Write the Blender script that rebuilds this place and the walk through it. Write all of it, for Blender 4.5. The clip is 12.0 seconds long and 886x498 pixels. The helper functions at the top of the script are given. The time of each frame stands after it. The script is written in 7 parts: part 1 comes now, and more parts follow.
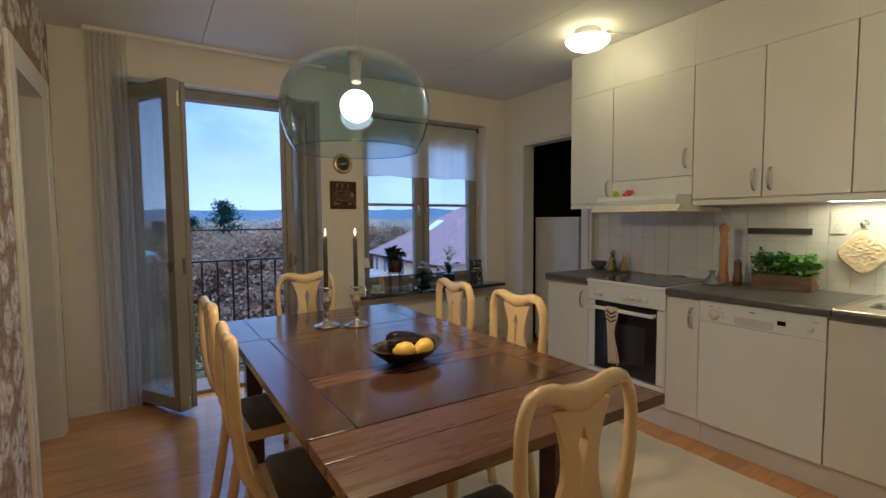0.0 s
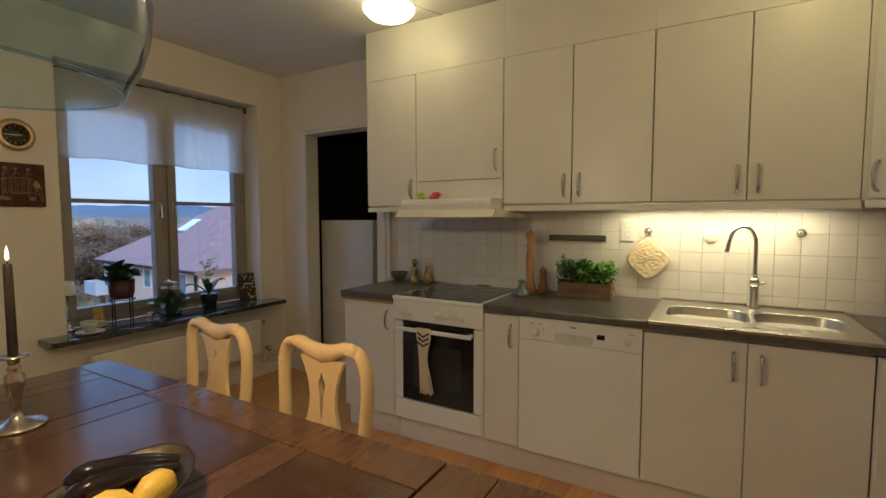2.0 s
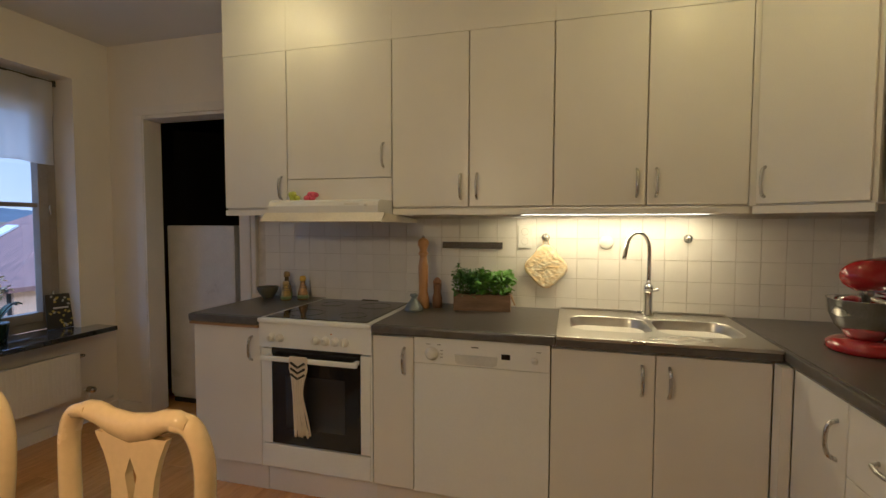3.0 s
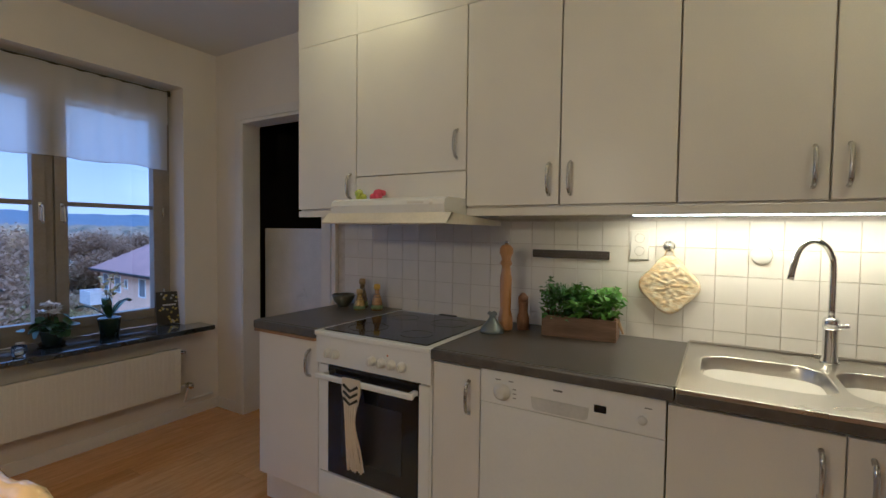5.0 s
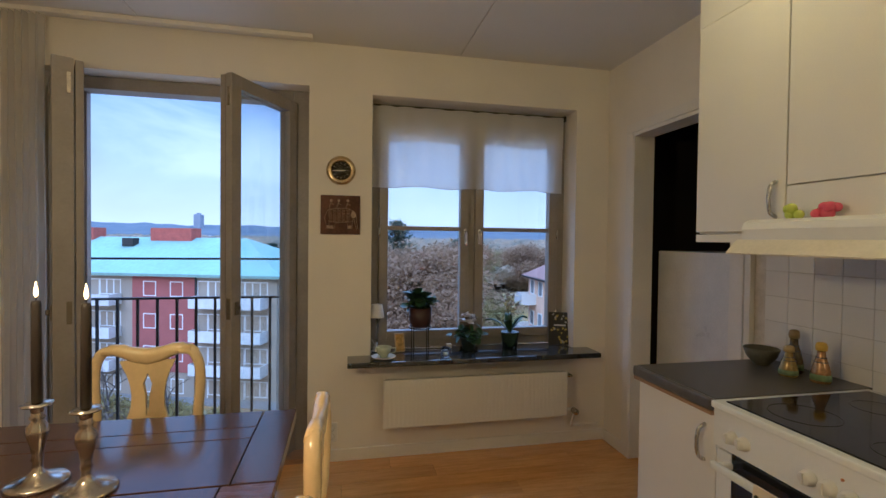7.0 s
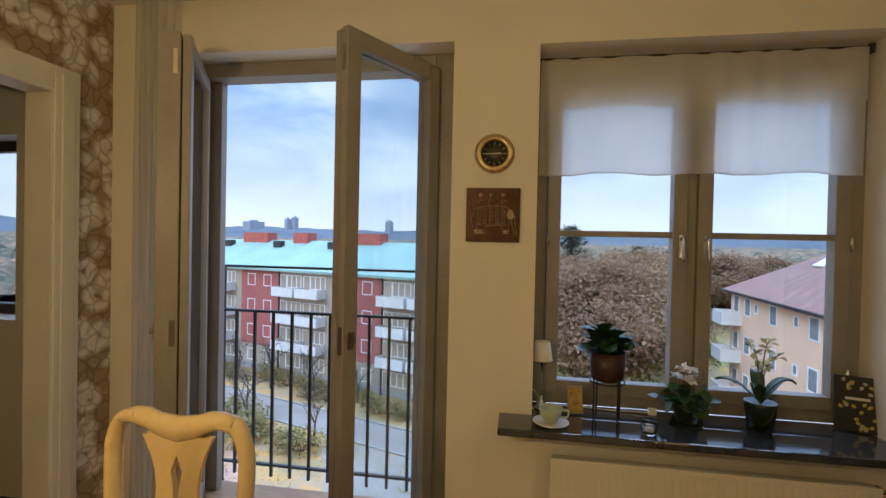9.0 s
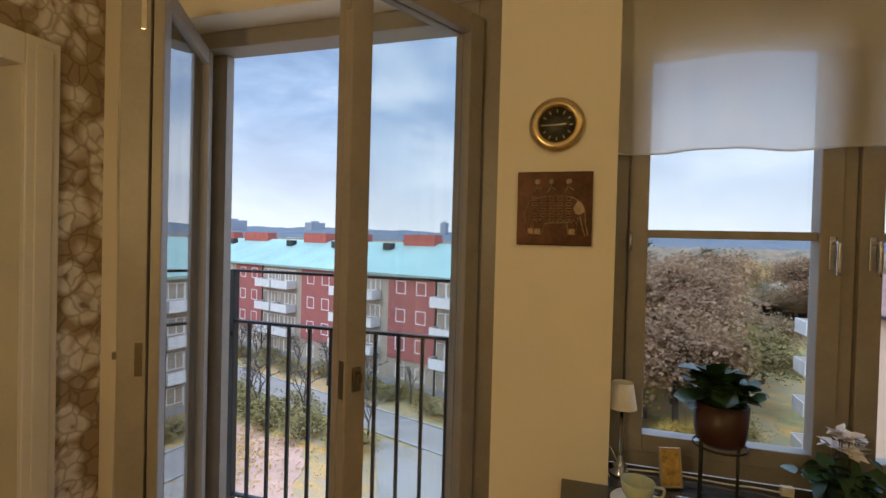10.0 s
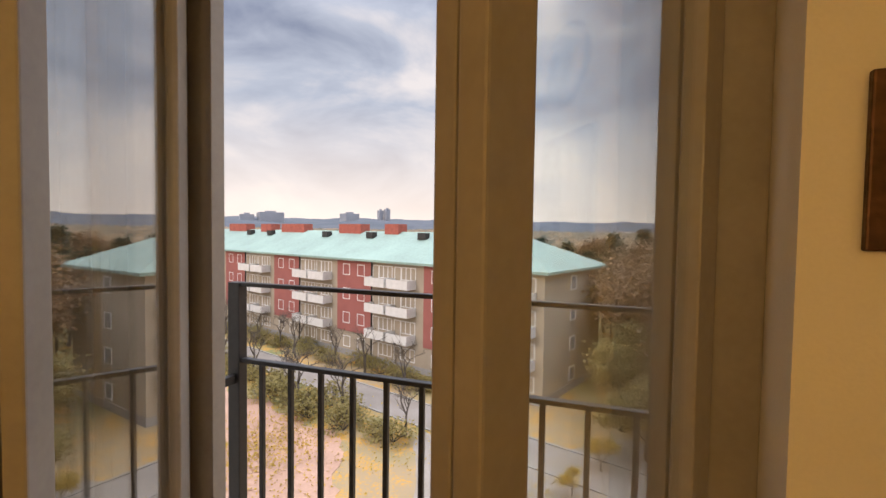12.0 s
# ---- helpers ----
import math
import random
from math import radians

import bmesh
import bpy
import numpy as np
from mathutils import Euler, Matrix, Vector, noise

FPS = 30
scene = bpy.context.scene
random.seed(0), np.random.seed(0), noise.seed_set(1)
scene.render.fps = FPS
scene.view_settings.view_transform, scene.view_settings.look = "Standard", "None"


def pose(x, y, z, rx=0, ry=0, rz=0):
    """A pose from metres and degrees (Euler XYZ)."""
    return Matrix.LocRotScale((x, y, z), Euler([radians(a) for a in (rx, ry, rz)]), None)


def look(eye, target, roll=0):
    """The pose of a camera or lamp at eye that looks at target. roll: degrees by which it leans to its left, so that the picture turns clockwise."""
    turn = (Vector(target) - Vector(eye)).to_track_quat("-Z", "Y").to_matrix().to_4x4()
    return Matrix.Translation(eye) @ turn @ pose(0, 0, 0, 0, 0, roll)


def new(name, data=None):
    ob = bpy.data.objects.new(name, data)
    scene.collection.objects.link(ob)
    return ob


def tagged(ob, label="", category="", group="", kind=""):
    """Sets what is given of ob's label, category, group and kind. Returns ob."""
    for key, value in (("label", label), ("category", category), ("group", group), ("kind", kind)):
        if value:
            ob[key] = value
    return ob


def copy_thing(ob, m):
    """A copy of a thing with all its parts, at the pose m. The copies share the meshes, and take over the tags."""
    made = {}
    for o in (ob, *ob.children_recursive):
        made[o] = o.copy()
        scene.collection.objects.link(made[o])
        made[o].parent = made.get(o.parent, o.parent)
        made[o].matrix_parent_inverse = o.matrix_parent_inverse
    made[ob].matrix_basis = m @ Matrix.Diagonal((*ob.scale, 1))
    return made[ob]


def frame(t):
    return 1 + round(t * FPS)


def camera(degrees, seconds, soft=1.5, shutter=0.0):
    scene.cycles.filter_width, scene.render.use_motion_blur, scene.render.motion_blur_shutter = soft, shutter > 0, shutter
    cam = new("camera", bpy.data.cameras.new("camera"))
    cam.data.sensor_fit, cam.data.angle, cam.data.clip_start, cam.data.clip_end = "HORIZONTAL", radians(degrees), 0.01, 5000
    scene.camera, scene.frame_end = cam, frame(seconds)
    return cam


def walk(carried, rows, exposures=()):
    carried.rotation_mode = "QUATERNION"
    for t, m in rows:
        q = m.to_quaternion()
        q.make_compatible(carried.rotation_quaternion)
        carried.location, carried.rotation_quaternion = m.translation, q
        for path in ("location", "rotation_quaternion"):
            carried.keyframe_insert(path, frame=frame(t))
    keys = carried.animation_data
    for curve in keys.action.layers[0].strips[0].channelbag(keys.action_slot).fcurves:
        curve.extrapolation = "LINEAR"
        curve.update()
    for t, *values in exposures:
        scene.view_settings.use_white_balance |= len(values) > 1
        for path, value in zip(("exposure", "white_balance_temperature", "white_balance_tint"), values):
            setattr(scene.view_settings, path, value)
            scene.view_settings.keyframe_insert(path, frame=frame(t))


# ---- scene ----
cam = camera(87.4, 12.0)
PATH = [
    (0, (-3.261, -2.645, 1.323), (-2.193, -0.958, 1.198), -0.4),
    (0.5, (-3.197, -2.521, 1.342), (-2.02, -0.91, 1.214), -0.4),
    (1, (-3.128, -2.391, 1.37), (-1.793, -0.909, 1.232), -0.5),
    (1.5, (-3.02, -2.234, 1.409), (-1.496, -0.949, 1.251), -0.6),
    (2, (-2.865, -2.055, 1.361), (-1.139, -1.054, 1.229), -0.0),
    (2.5, (-2.699, -1.907, 1.364), (-0.826, -1.22, 1.231), 0.0),
    (2.7, (-2.64, -1.867, 1.359), (-0.727, -1.296, 1.229), 0.1),
    (4.3, (-2.199, -1.897, 1.313), (-0.259, -1.416, 1.243), 0.2),
    (4.5, (-2.171, -1.896, 1.294), (-0.266, -1.287, 1.24), 0.4),
    (5, (-2.073, -1.913, 1.337), (-0.355, -0.892, 1.261), 0.7),
    (5.5, (-1.967, -1.889, 1.386), (-0.529, -0.503, 1.288), 0.2),
    (6, (-1.81, -1.892, 1.403), (-0.765, -0.189, 1.321), 0.2),
    (6.5, (-1.742, -1.794, 1.406), (-1.066, 0.087, 1.354), 0.4),
    (7, (-1.776, -1.664, 1.4), (-1.361, 0.292, 1.36), 0.7),
    (7.5, (-1.713, -1.451, 1.403), (-1.543, 0.542, 1.373), 1.0),
    (9.3, (-1.679, -0.642, 1.419), (-2.082, 1.317, 1.395), 1.2),
    (9.5, (-1.672, -0.533, 1.414), (-2.132, 1.413, 1.391), 1.2),
    (10, (-1.732, -0.272, 1.426), (-2.281, 1.651, 1.398), 1.5),
    (10.5, (-1.804, -0.016, 1.42), (-2.411, 1.889, 1.386), 1.4),
    (11, (-1.919, 0.211, 1.418), (-2.562, 2.104, 1.371), 1.3),
    (11.5, (-2.082, 0.365, 1.438), (-2.737, 2.253, 1.379), 1.1),
    (12, (-2.243, 0.512, 1.445), (-2.926, 2.39, 1.368), 0.8),
]
EXPOSURES = [(0.0, 0.72, 4180, 11), (1.5, 0.60, 4450, 11), (2.5, 0.58, 4600, 14), (4.5, 0.58, 4250, 19), (5.5, 0.64, 4000, 14), (6.5, 0.74, 4050, 12), (7.0, 0.86, 4450, 14), (7.5, 0.94, 4650, 13), (9.5, 0.92, 5450, 10), (10.5, 0.80, 6250, 13), (11.2, 0.84, 7500, 20), (12.0, 0.86, 7700, 20)]
walk(cam, [(t, look(eye, target, roll)) for t, eye, target, roll in PATH], EXPOSURES)

# ---- world and lights ----
world = bpy.data.worlds.new("sky")
scene.world = world
world.use_nodes = True
wn, wl = world.node_tree.nodes, world.node_tree.links
wn.clear()
w_out = wn.new("ShaderNodeOutputWorld")
w_bg = wn.new("ShaderNodeBackground")
w_sky = wn.new("ShaderNodeTexSky")
w_sky.sky_type, w_sky.sun_disc = "NISHITA", False
w_sky.sun_elevation, w_sky.sun_rotation = radians(28), radians(215)
w_sky.air_density, w_sky.dust_density, w_sky.ozone_density = 1.2, 1.0, 2.0
w_co = wn.new("ShaderNodeTexCoord")
w_map = wn.new("ShaderNodeMapping")
w_map.inputs["Scale"].default_value = (1.6, 1.6, 3.8)
w_map.inputs["Location"].default_value = (0.35, 0.1, 0.2)
w_n = wn.new("ShaderNodeTexNoise")
w_n.inputs["Scale"].default_value, w_n.inputs["Detail"].default_value, w_n.inputs["Roughness"].default_value = 2.0, 7, 0.52
w_n.inputs["Distortion"].default_value = 0.35
w_ramp = wn.new("ShaderNodeValToRGB")
cr = w_ramp.color_ramp
cr.elements[0].position, cr.elements[0].color = 0.30, (2.4, 3.2, 4.8, 1)
cr.elements[1].position, cr.elements[1].color = 0.66, (8.2, 8.8, 9.6, 1)
mid = cr.elements.new(0.50)
mid.color = (4.7, 5.9, 7.7, 1)
w_mix = wn.new("ShaderNodeMix")
w_mix.data_type = "RGBA"
w_mix.inputs["Factor"].default_value = 0.86
# a bright band of cloud low over the horizon
w_sep = wn.new("ShaderNodeSeparateXYZ")
w_band = wn.new("ShaderNodeMapRange")
w_band.inputs["From Min"].default_value, w_band.inputs["From Max"].default_value = 0.0, 0.26
w_band.inputs["To Min"].default_value, w_band.inputs["To Max"].default_value = 0.85, 0.0
w_hor = wn.new("ShaderNodeMix")
w_hor.data_type = "RGBA"
w_hor.inputs["B"].default_value = (10.5, 10.3, 10.0, 1)
wl.new(w_co.outputs["Generated"], w_map.inputs["Vector"])
wl.new(w_co.outputs["Generated"], w_sep.inputs["Vector"])
wl.new(w_sep.outputs["Z"], w_band.inputs["Value"])
wl.new(w_map.outputs["Vector"], w_n.inputs["Vector"])
wl.new(w_n.outputs["Fac"], w_ramp.inputs["Fac"])
wl.new(w_sky.outputs["Color"], w_mix.inputs["A"])
wl.new(w_ramp.outputs["Color"], w_mix.inputs["B"])
wl.new(w_mix.outputs["Result"], w_hor.inputs["A"])
wl.new(w_band.outputs["Result"], w_hor.inputs["Factor"])
wl.new(w_hor.outputs["Result"], w_bg.inputs["Color"])
# an overcast sky is brighter overhead than at the horizon
w_zen = wn.new("ShaderNodeMapRange")
w_zen.interpolation_type = "SMOOTHSTEP"
w_zen.inputs["From Min"].default_value, w_zen.inputs["From Max"].default_value = 0.38, 0.86
w_zen.inputs["To Min"].default_value, w_zen.inputs["To Max"].default_value = 0.059, 0.32
wl.new(w_sep.outputs["Z"], w_zen.inputs["Value"])
wl.new(w_zen.outputs["Result"], w_bg.inputs["Strength"])
wl.new(w_bg.outputs["Background"], w_out.inputs["Surface"])

sun = new("sun", bpy.data.lights.new("sun", "SUN"))
sun.data.energy, sun.data.angle, sun.data.color = 0.6, radians(15), (1.0, 0.94, 0.86)
sun.matrix_basis = pose(0, 0, 30, 62, 0, -35)


def point_lamp(name, x, y, z, watts, radius, color):
    ob = new(name, bpy.data.lights.new(name, "POINT"))
    ob.data.energy, ob.data.shadow_soft_size, ob.data.color = watts, radius, color
    ob.matrix_basis = pose(x, y, z)
    return ob


WARM = (1.0, 0.66, 0.10)
BULB = (-2.627, -1.08, 1.725)
point_lamp("pendant_light", *BULB, 23.5, 0.05, (1.0, 0.53, 0.155))
point_lamp("ceiling_light", -0.70, -0.45, 2.455, 1.25, 0.05, WARM)
point_lamp("ceiling_light", -0.95, -2.45, 2.455, 1.9, 0.05, WARM)
strip = new("counter_light", bpy.data.lights.new("counter_light", "AREA"))
strip.data.shape, strip.data.size, strip.data.size_y = "RECTANGLE", 0.9, 0.03
strip.data.energy, strip.data.color = 2.5, (1.0, 0.66, 0.22)
strip.matrix_basis = pose(-0.10, -2.05, 1.405, 0, 0, 90)

# ---- materials ----
def mat(name, base, rough=0.5, metal=0.0, var=0.08, scale=6.0, bump=0.0, bscale=90.0, stretch=(1, 1, 1), rnd=0.0, coat=0.0, tint=None, sheen=0.0):
    """A painted or grained surface: broad blotches, fine grain, uneven gloss and relief."""
    m = bpy.data.materials.new(name)
    m.use_nodes = True
    n, l = m.node_tree.nodes, m.node_tree.links
    b = n["Principled BSDF"]
    co = n.new("ShaderNodeTexCoord")
    mp = n.new("ShaderNodeMapping")
    mp.inputs["Scale"].default_value = stretch
    l.new(co.outputs["Object"], mp.inputs["Vector"])
    big, fine = n.new("ShaderNodeTexNoise"), n.new("ShaderNodeTexNoise")
    for t, s, d in ((big, scale, 4), (fine, bscale, 3)):
        t.inputs["Scale"].default_value, t.inputs["Detail"].default_value = s, d
        l.new(mp.outputs["Vector"], t.inputs["Vector"])
    ramp = n.new("ShaderNodeValToRGB")
    low = tint or tuple(c * (1 - 2 * var) for c in base)
    ramp.color_ramp.elements[0].position, ramp.color_ramp.elements[0].color = 0.3, (*low, 1)
    ramp.color_ramp.elements[1].position, ramp.color_ramp.elements[1].color = 0.7, (*(min(1, c * (1 + var)) for c in base), 1)
    mixf = n.new("ShaderNodeMath")
    mixf.operation = "MULTIPLY_ADD"
    mixf.inputs[1].default_value = 0.35
    l.new(fine.outputs["Fac"], mixf.inputs[0])
    sc = n.new("ShaderNodeMath")
    sc.operation = "MULTIPLY"
    sc.inputs[1].default_value = 0.65
    l.new(big.outputs["Fac"], sc.inputs[0])
    l.new(sc.outputs[0], mixf.inputs[2])
    l.new(mixf.outputs[0], ramp.inputs["Fac"])
    color = ramp.outputs["Color"]
    if rnd:
        info = n.new("ShaderNodeObjectInfo")
        hsv = n.new("ShaderNodeHueSaturation")
        rng = n.new("ShaderNodeMapRange")
        rng.inputs["To Min"].default_value, rng.inputs["To Max"].default_value = 1 - rnd, 1 + rnd
        l.new(info.outputs["Random"], rng.inputs["Value"])
        l.new(rng.outputs["Result"], hsv.inputs["Value"])
        l.new(color, hsv.inputs["Color"])
        color = hsv.outputs["Color"]
        off = n.new("ShaderNodeMath")
        off.operation = "MULTIPLY"
        off.inputs[1].default_value = 40
        l.new(info.outputs["Random"], off.inputs[0])
        l.new(off.outputs[0], mp.inputs["Location"])
    l.new(color, b.inputs["Base Color"])
    rr = n.new("ShaderNodeMapRange")
    rr.inputs["To Min"].default_value, rr.inputs["To Max"].default_value = max(0.02, rough - 0.08), min(1, rough + 0.08)
    l.new(big.outputs["Fac"], rr.inputs["Value"])
    l.new(rr.outputs["Result"], b.inputs["Roughness"])
    b.inputs["Metallic"].default_value = metal
    if coat:
        b.inputs["Coat Weight"].default_value, b.inputs["Coat Roughness"].default_value = coat, 0.12
    if sheen:
        b.inputs["Sheen Weight"].default_value = sheen
    if bump:
        bp = n.new("ShaderNodeBump")
        bp.inputs["Strength"].default_value, bp.inputs["Distance"].default_value = bump, 0.004
        l.new(fine.outputs["Fac"], bp.inputs["Height"])
        l.new(bp.outputs["Normal"], b.inputs["Normal"])
    return m


def glass(name, color=(1, 1, 1), rough=0.0, ior=1.45):
    m = bpy.data.materials.new(name)
    m.use_nodes = True
    b = m.node_tree.nodes["Principled BSDF"]
    b.inputs["Base Color"].default_value = (*color, 1)
    b.inputs["Roughness"].default_value, b.inputs["IOR"].default_value = rough, ior
    b.inputs["Transmission Weight"].default_value = 1.0
    return m


def thin_glass(name, color=(0.975, 0.99, 0.99), mirror=0.045):
    """A pane: clear, with a faint mirror."""
    m = bpy.data.materials.new(name)
    m.use_nodes = True
    n, l = m.node_tree.nodes, m.node_tree.links
    n.clear()
    o, mx, tr, gl, lw, pw = (n.new("ShaderNode" + k) for k in ("OutputMaterial", "MixShader", "BsdfTransparent", "BsdfGlossy", "LayerWeight", "MapRange"))
    pw.interpolation_type = "SMOOTHERSTEP"
    pw.inputs["From Min"].default_value, pw.inputs["From Max"].default_value = 0.30, 1.08
    pw.inputs["To Min"].default_value, pw.inputs["To Max"].default_value = mirror, 0.75
    tr.inputs["Color"].default_value = (*color, 1)
    gl.inputs["Roughness"].default_value = 0.005
    l.new(lw.outputs["Facing"], pw.inputs["Value"])
    l.new(pw.outputs["Result"], mx.inputs[0])
    l.new(tr.outputs[0], mx.inputs[1])
    l.new(gl.outputs[0], mx.inputs[2])
    l.new(mx.outputs[0], o.inputs["Surface"])
    return m


def glow(name, color, strength):
    m = bpy.data.materials.new(name)
    m.use_nodes = True
    b = m.node_tree.nodes["Principled BSDF"]
    b.inputs["Base Color"].default_value = (*color, 1)
    b.inputs["Emission Color"].default_value, b.inputs["Emission Strength"].default_value = (*color, 1), strength
    return m


def cloth(name, color, weave=350, see=0.0):
    m = mat(name, color, 0.9, var=0.05, scale=5, bump=0.4, bscale=weave, sheen=0.3)
    if see:
        n, l = m.node_tree.nodes, m.node_tree.links
        o = n["Material Output"]
        mx, mx2, tl, tr = (n.new("ShaderNode" + k) for k in ("MixShader", "MixShader", "BsdfTranslucent", "BsdfTransparent"))
        tl.inputs["Color"].default_value = (*color, 1)
        mx.inputs[0].default_value, mx2.inputs[0].default_value = 0.55, see
        l.new(n["Principled BSDF"].outputs[0], mx.inputs[1])
        l.new(tl.outputs[0], mx.inputs[2])
        l.new(mx.outputs[0], mx2.inputs[1])
        l.new(tr.outputs[0], mx2.inputs[2])
        l.new(mx2.outputs[0], o.inputs["Surface"])
    return m


def wood(name, base, dark, rough=0.35, axis="x", rnd=0.12, coat=0.0, scale=5.0):
    st = {"x": (1, 9, 9), "y": (9, 1, 9), "z": (9, 9, 1)}[axis]
    return mat(name, base, rough, var=0.1, scale=scale, bump=0.06, bscale=24, stretch=st, rnd=rnd, coat=coat, tint=dark)


M_WALL = mat("wall_paint", (0.80, 0.745, 0.64), 0.7, var=0.03, scale=2.5, bump=0.12, bscale=160)
M_CEIL = mat("ceiling_paint", (0.72, 0.70, 0.66), 0.75, var=0.03, scale=1.5, bump=0.1, bscale=140)
M_TRIM = mat("trim_paint", (0.78, 0.74, 0.66), 0.4, var=0.04, scale=4, bump=0.05)
M_FRAME = mat("window_paint", (0.31, 0.28, 0.245), 0.42, var=0.08, scale=7, bump=0.08, bscale=60)
M_CAB = mat("cabinet_lacquer", (0.78, 0.75, 0.69), 0.34, var=0.03, scale=3, bump=0.05, bscale=220)
M_CABEDGE = mat("cabinet_edge", (0.5, 0.44, 0.36), 0.5, var=0.08)
M_APPL = mat("appliance_enamel", (0.82, 0.82, 0.80), 0.22, var=0.02, scale=3)
M_TOP = mat("laminate_worktop", (0.115, 0.105, 0.098), 0.33, var=0.16, scale=26, bump=0.06, bscale=300)
M_STEEL = mat("brushed_steel", (0.55, 0.54, 0.51), 0.28, 0.95, var=0.05, scale=5, bump=0.04, bscale=140, stretch=(1, 12, 1))
M_CHROME = mat("chrome", (0.75, 0.75, 0.75), 0.1, 1.0, var=0.02)
M_SILVER = mat("old_silver", (0.62, 0.58, 0.50), 0.22, 1.0, var=0.12, scale=18)
M_BLACKGLASS = mat("black_glass", (0.012, 0.012, 0.014), 0.06, var=0.1)
M_BLACK = mat("black_iron", (0.02, 0.02, 0.022), 0.45, var=0.2, scale=30, bump=0.1)
M_DARK = mat("dark_gap", (0.03, 0.027, 0.024), 0.7, var=0.1)
M_PLASTIC = mat("white_plastic", (0.75, 0.73, 0.68), 0.35, var=0.03)
M_TILE = mat("glazed_tile", (0.80, 0.77, 0.71), 0.14, var=0.02, scale=10, bump=0.05, bscale=14, rnd=0.03)
M_GROUT = mat("grout", (0.66, 0.61, 0.54), 0.85, var=0.1, scale=20)
M_OAK = wood("oak_parquet", (0.64, 0.325, 0.078), (0.50, 0.235, 0.046), 0.16, "x", 0.13, 0.6)
M_TABLE = wood("dark_table_wood", (0.085, 0.044, 0.025), (0.045, 0.024, 0.014), 0.2, "y", 0.1, 0.35)
M_TABLELIGHT = wood("oak_table_edge", (0.135, 0.068, 0.030), (0.105, 0.052, 0.024), 0.28, "x", 0.1, 0.3)
M_CHAIR = mat("cream_lacquer", (0.78, 0.60, 0.29), 0.24, var=0.05, scale=6, bump=0.05, bscale=60, coat=0.3)
M_SEAT = cloth("seat_cloth", (0.09, 0.075, 0.065))
M_RUG = cloth("wool_rug", (0.80, 0.70, 0.50), 120)
M_BLIND = cloth("sheer_cotton", (0.90, 0.88, 0.84), 500, see=0.24)
M_CURTAIN = cloth("striped_curtain", (0.80, 0.78, 0.74), 400, see=0.45)
M_STONE = mat("dark_stone_sill", (0.04, 0.042, 0.044), 0.08, var=0.35, scale=22, coat=0.8)
M_PANE = thin_glass("window_pane")
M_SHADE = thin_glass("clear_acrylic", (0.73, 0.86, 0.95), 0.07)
M_JAR = glass("clear_glass", (0.96, 0.98, 0.97))
M_OPAL = glow("lit_opal_bulb", (1.0, 0.84, 0.56), 6)
M_SINK = mat("sink_steel", (0.56, 0.54, 0.50), 0.3, 0.95, var=0.02, scale=3)
M_LAMPGLASS = glow("lit_lamp_glass", (1.0, 0.76, 0.36), 2.4)
M_LED = glow("led_strip", (1.0, 0.82, 0.45), 7)
M_FLAME = glow("candle_flame", (1.0, 0.55, 0.16), 5)
M_LEAF = mat("dark_leaf", (0.045, 0.10, 0.04), 0.32, var=0.25, scale=14, rnd=0.15)
M_HERB = mat("herb_leaf", (0.13, 0.30, 0.035), 0.45, var=0.3, scale=25)
# dark brown that carries the unlit neighbouring room's dark in its colour
M_BROWNDARK = mat("unlit_room_brown", (0.035, 0.02, 0.014), 0.5, var=0.2, scale=4)

# ---- building blocks ----
def box(bm, x0, y0, z0, x1, y1, z1, bev=0.0, m=None):
    r = bmesh.ops.create_cube(bm, size=1.0)
    vs = r["verts"]
    for v in vs:
        v.co = Vector((x0 + (v.co.x + 0.5) * (x1 - x0), y0 + (v.co.y + 0.5) * (y1 - y0), z0 + (v.co.z + 0.5) * (z1 - z0)))
    if bev:
        es = list({e for v in vs for e in v.link_edges})
        r = bmesh.ops.bevel(bm, geom=es, offset=bev, segments=2, affect="EDGES", profile=0.6)
        vs = list({v for f in r["faces"] for v in f.verts} | {v for v in vs if v.is_valid})
    if m is not None:
        bmesh.ops.transform(bm, matrix=m, verts=vs)
    return bm


def lathe(bm, prof, seg=24, c=(0, 0, 0), m=None):
    """Turns the outline prof, of (radius, height), round an upright axis."""
    rings = []
    for r, z in prof:
        if r < 1e-5:
            rings.append([bm.verts.new((c[0], c[1], c[2] + z))])
        else:
            rings.append([bm.verts.new((c[0] + r * math.cos(2 * math.pi * k / seg), c[1] + r * math.sin(2 * math.pi * k / seg), c[2] + z)) for k in range(seg)])
    for a, b in zip(rings, rings[1:]):
        for k in range(seg):
            q = [a[k % len(a)], a[(k + 1) % len(a)], b[(k + 1) % len(b)], b[k % len(b)]]
            q = [v for i, v in enumerate(q) if v not in q[:i]]
            if len(q) > 2:
                f = bm.faces.new(q)
                f.smooth = True
    if m is not None:
        bmesh.ops.transform(bm, matrix=m, verts=[v for r in rings for v in r])
    return bm


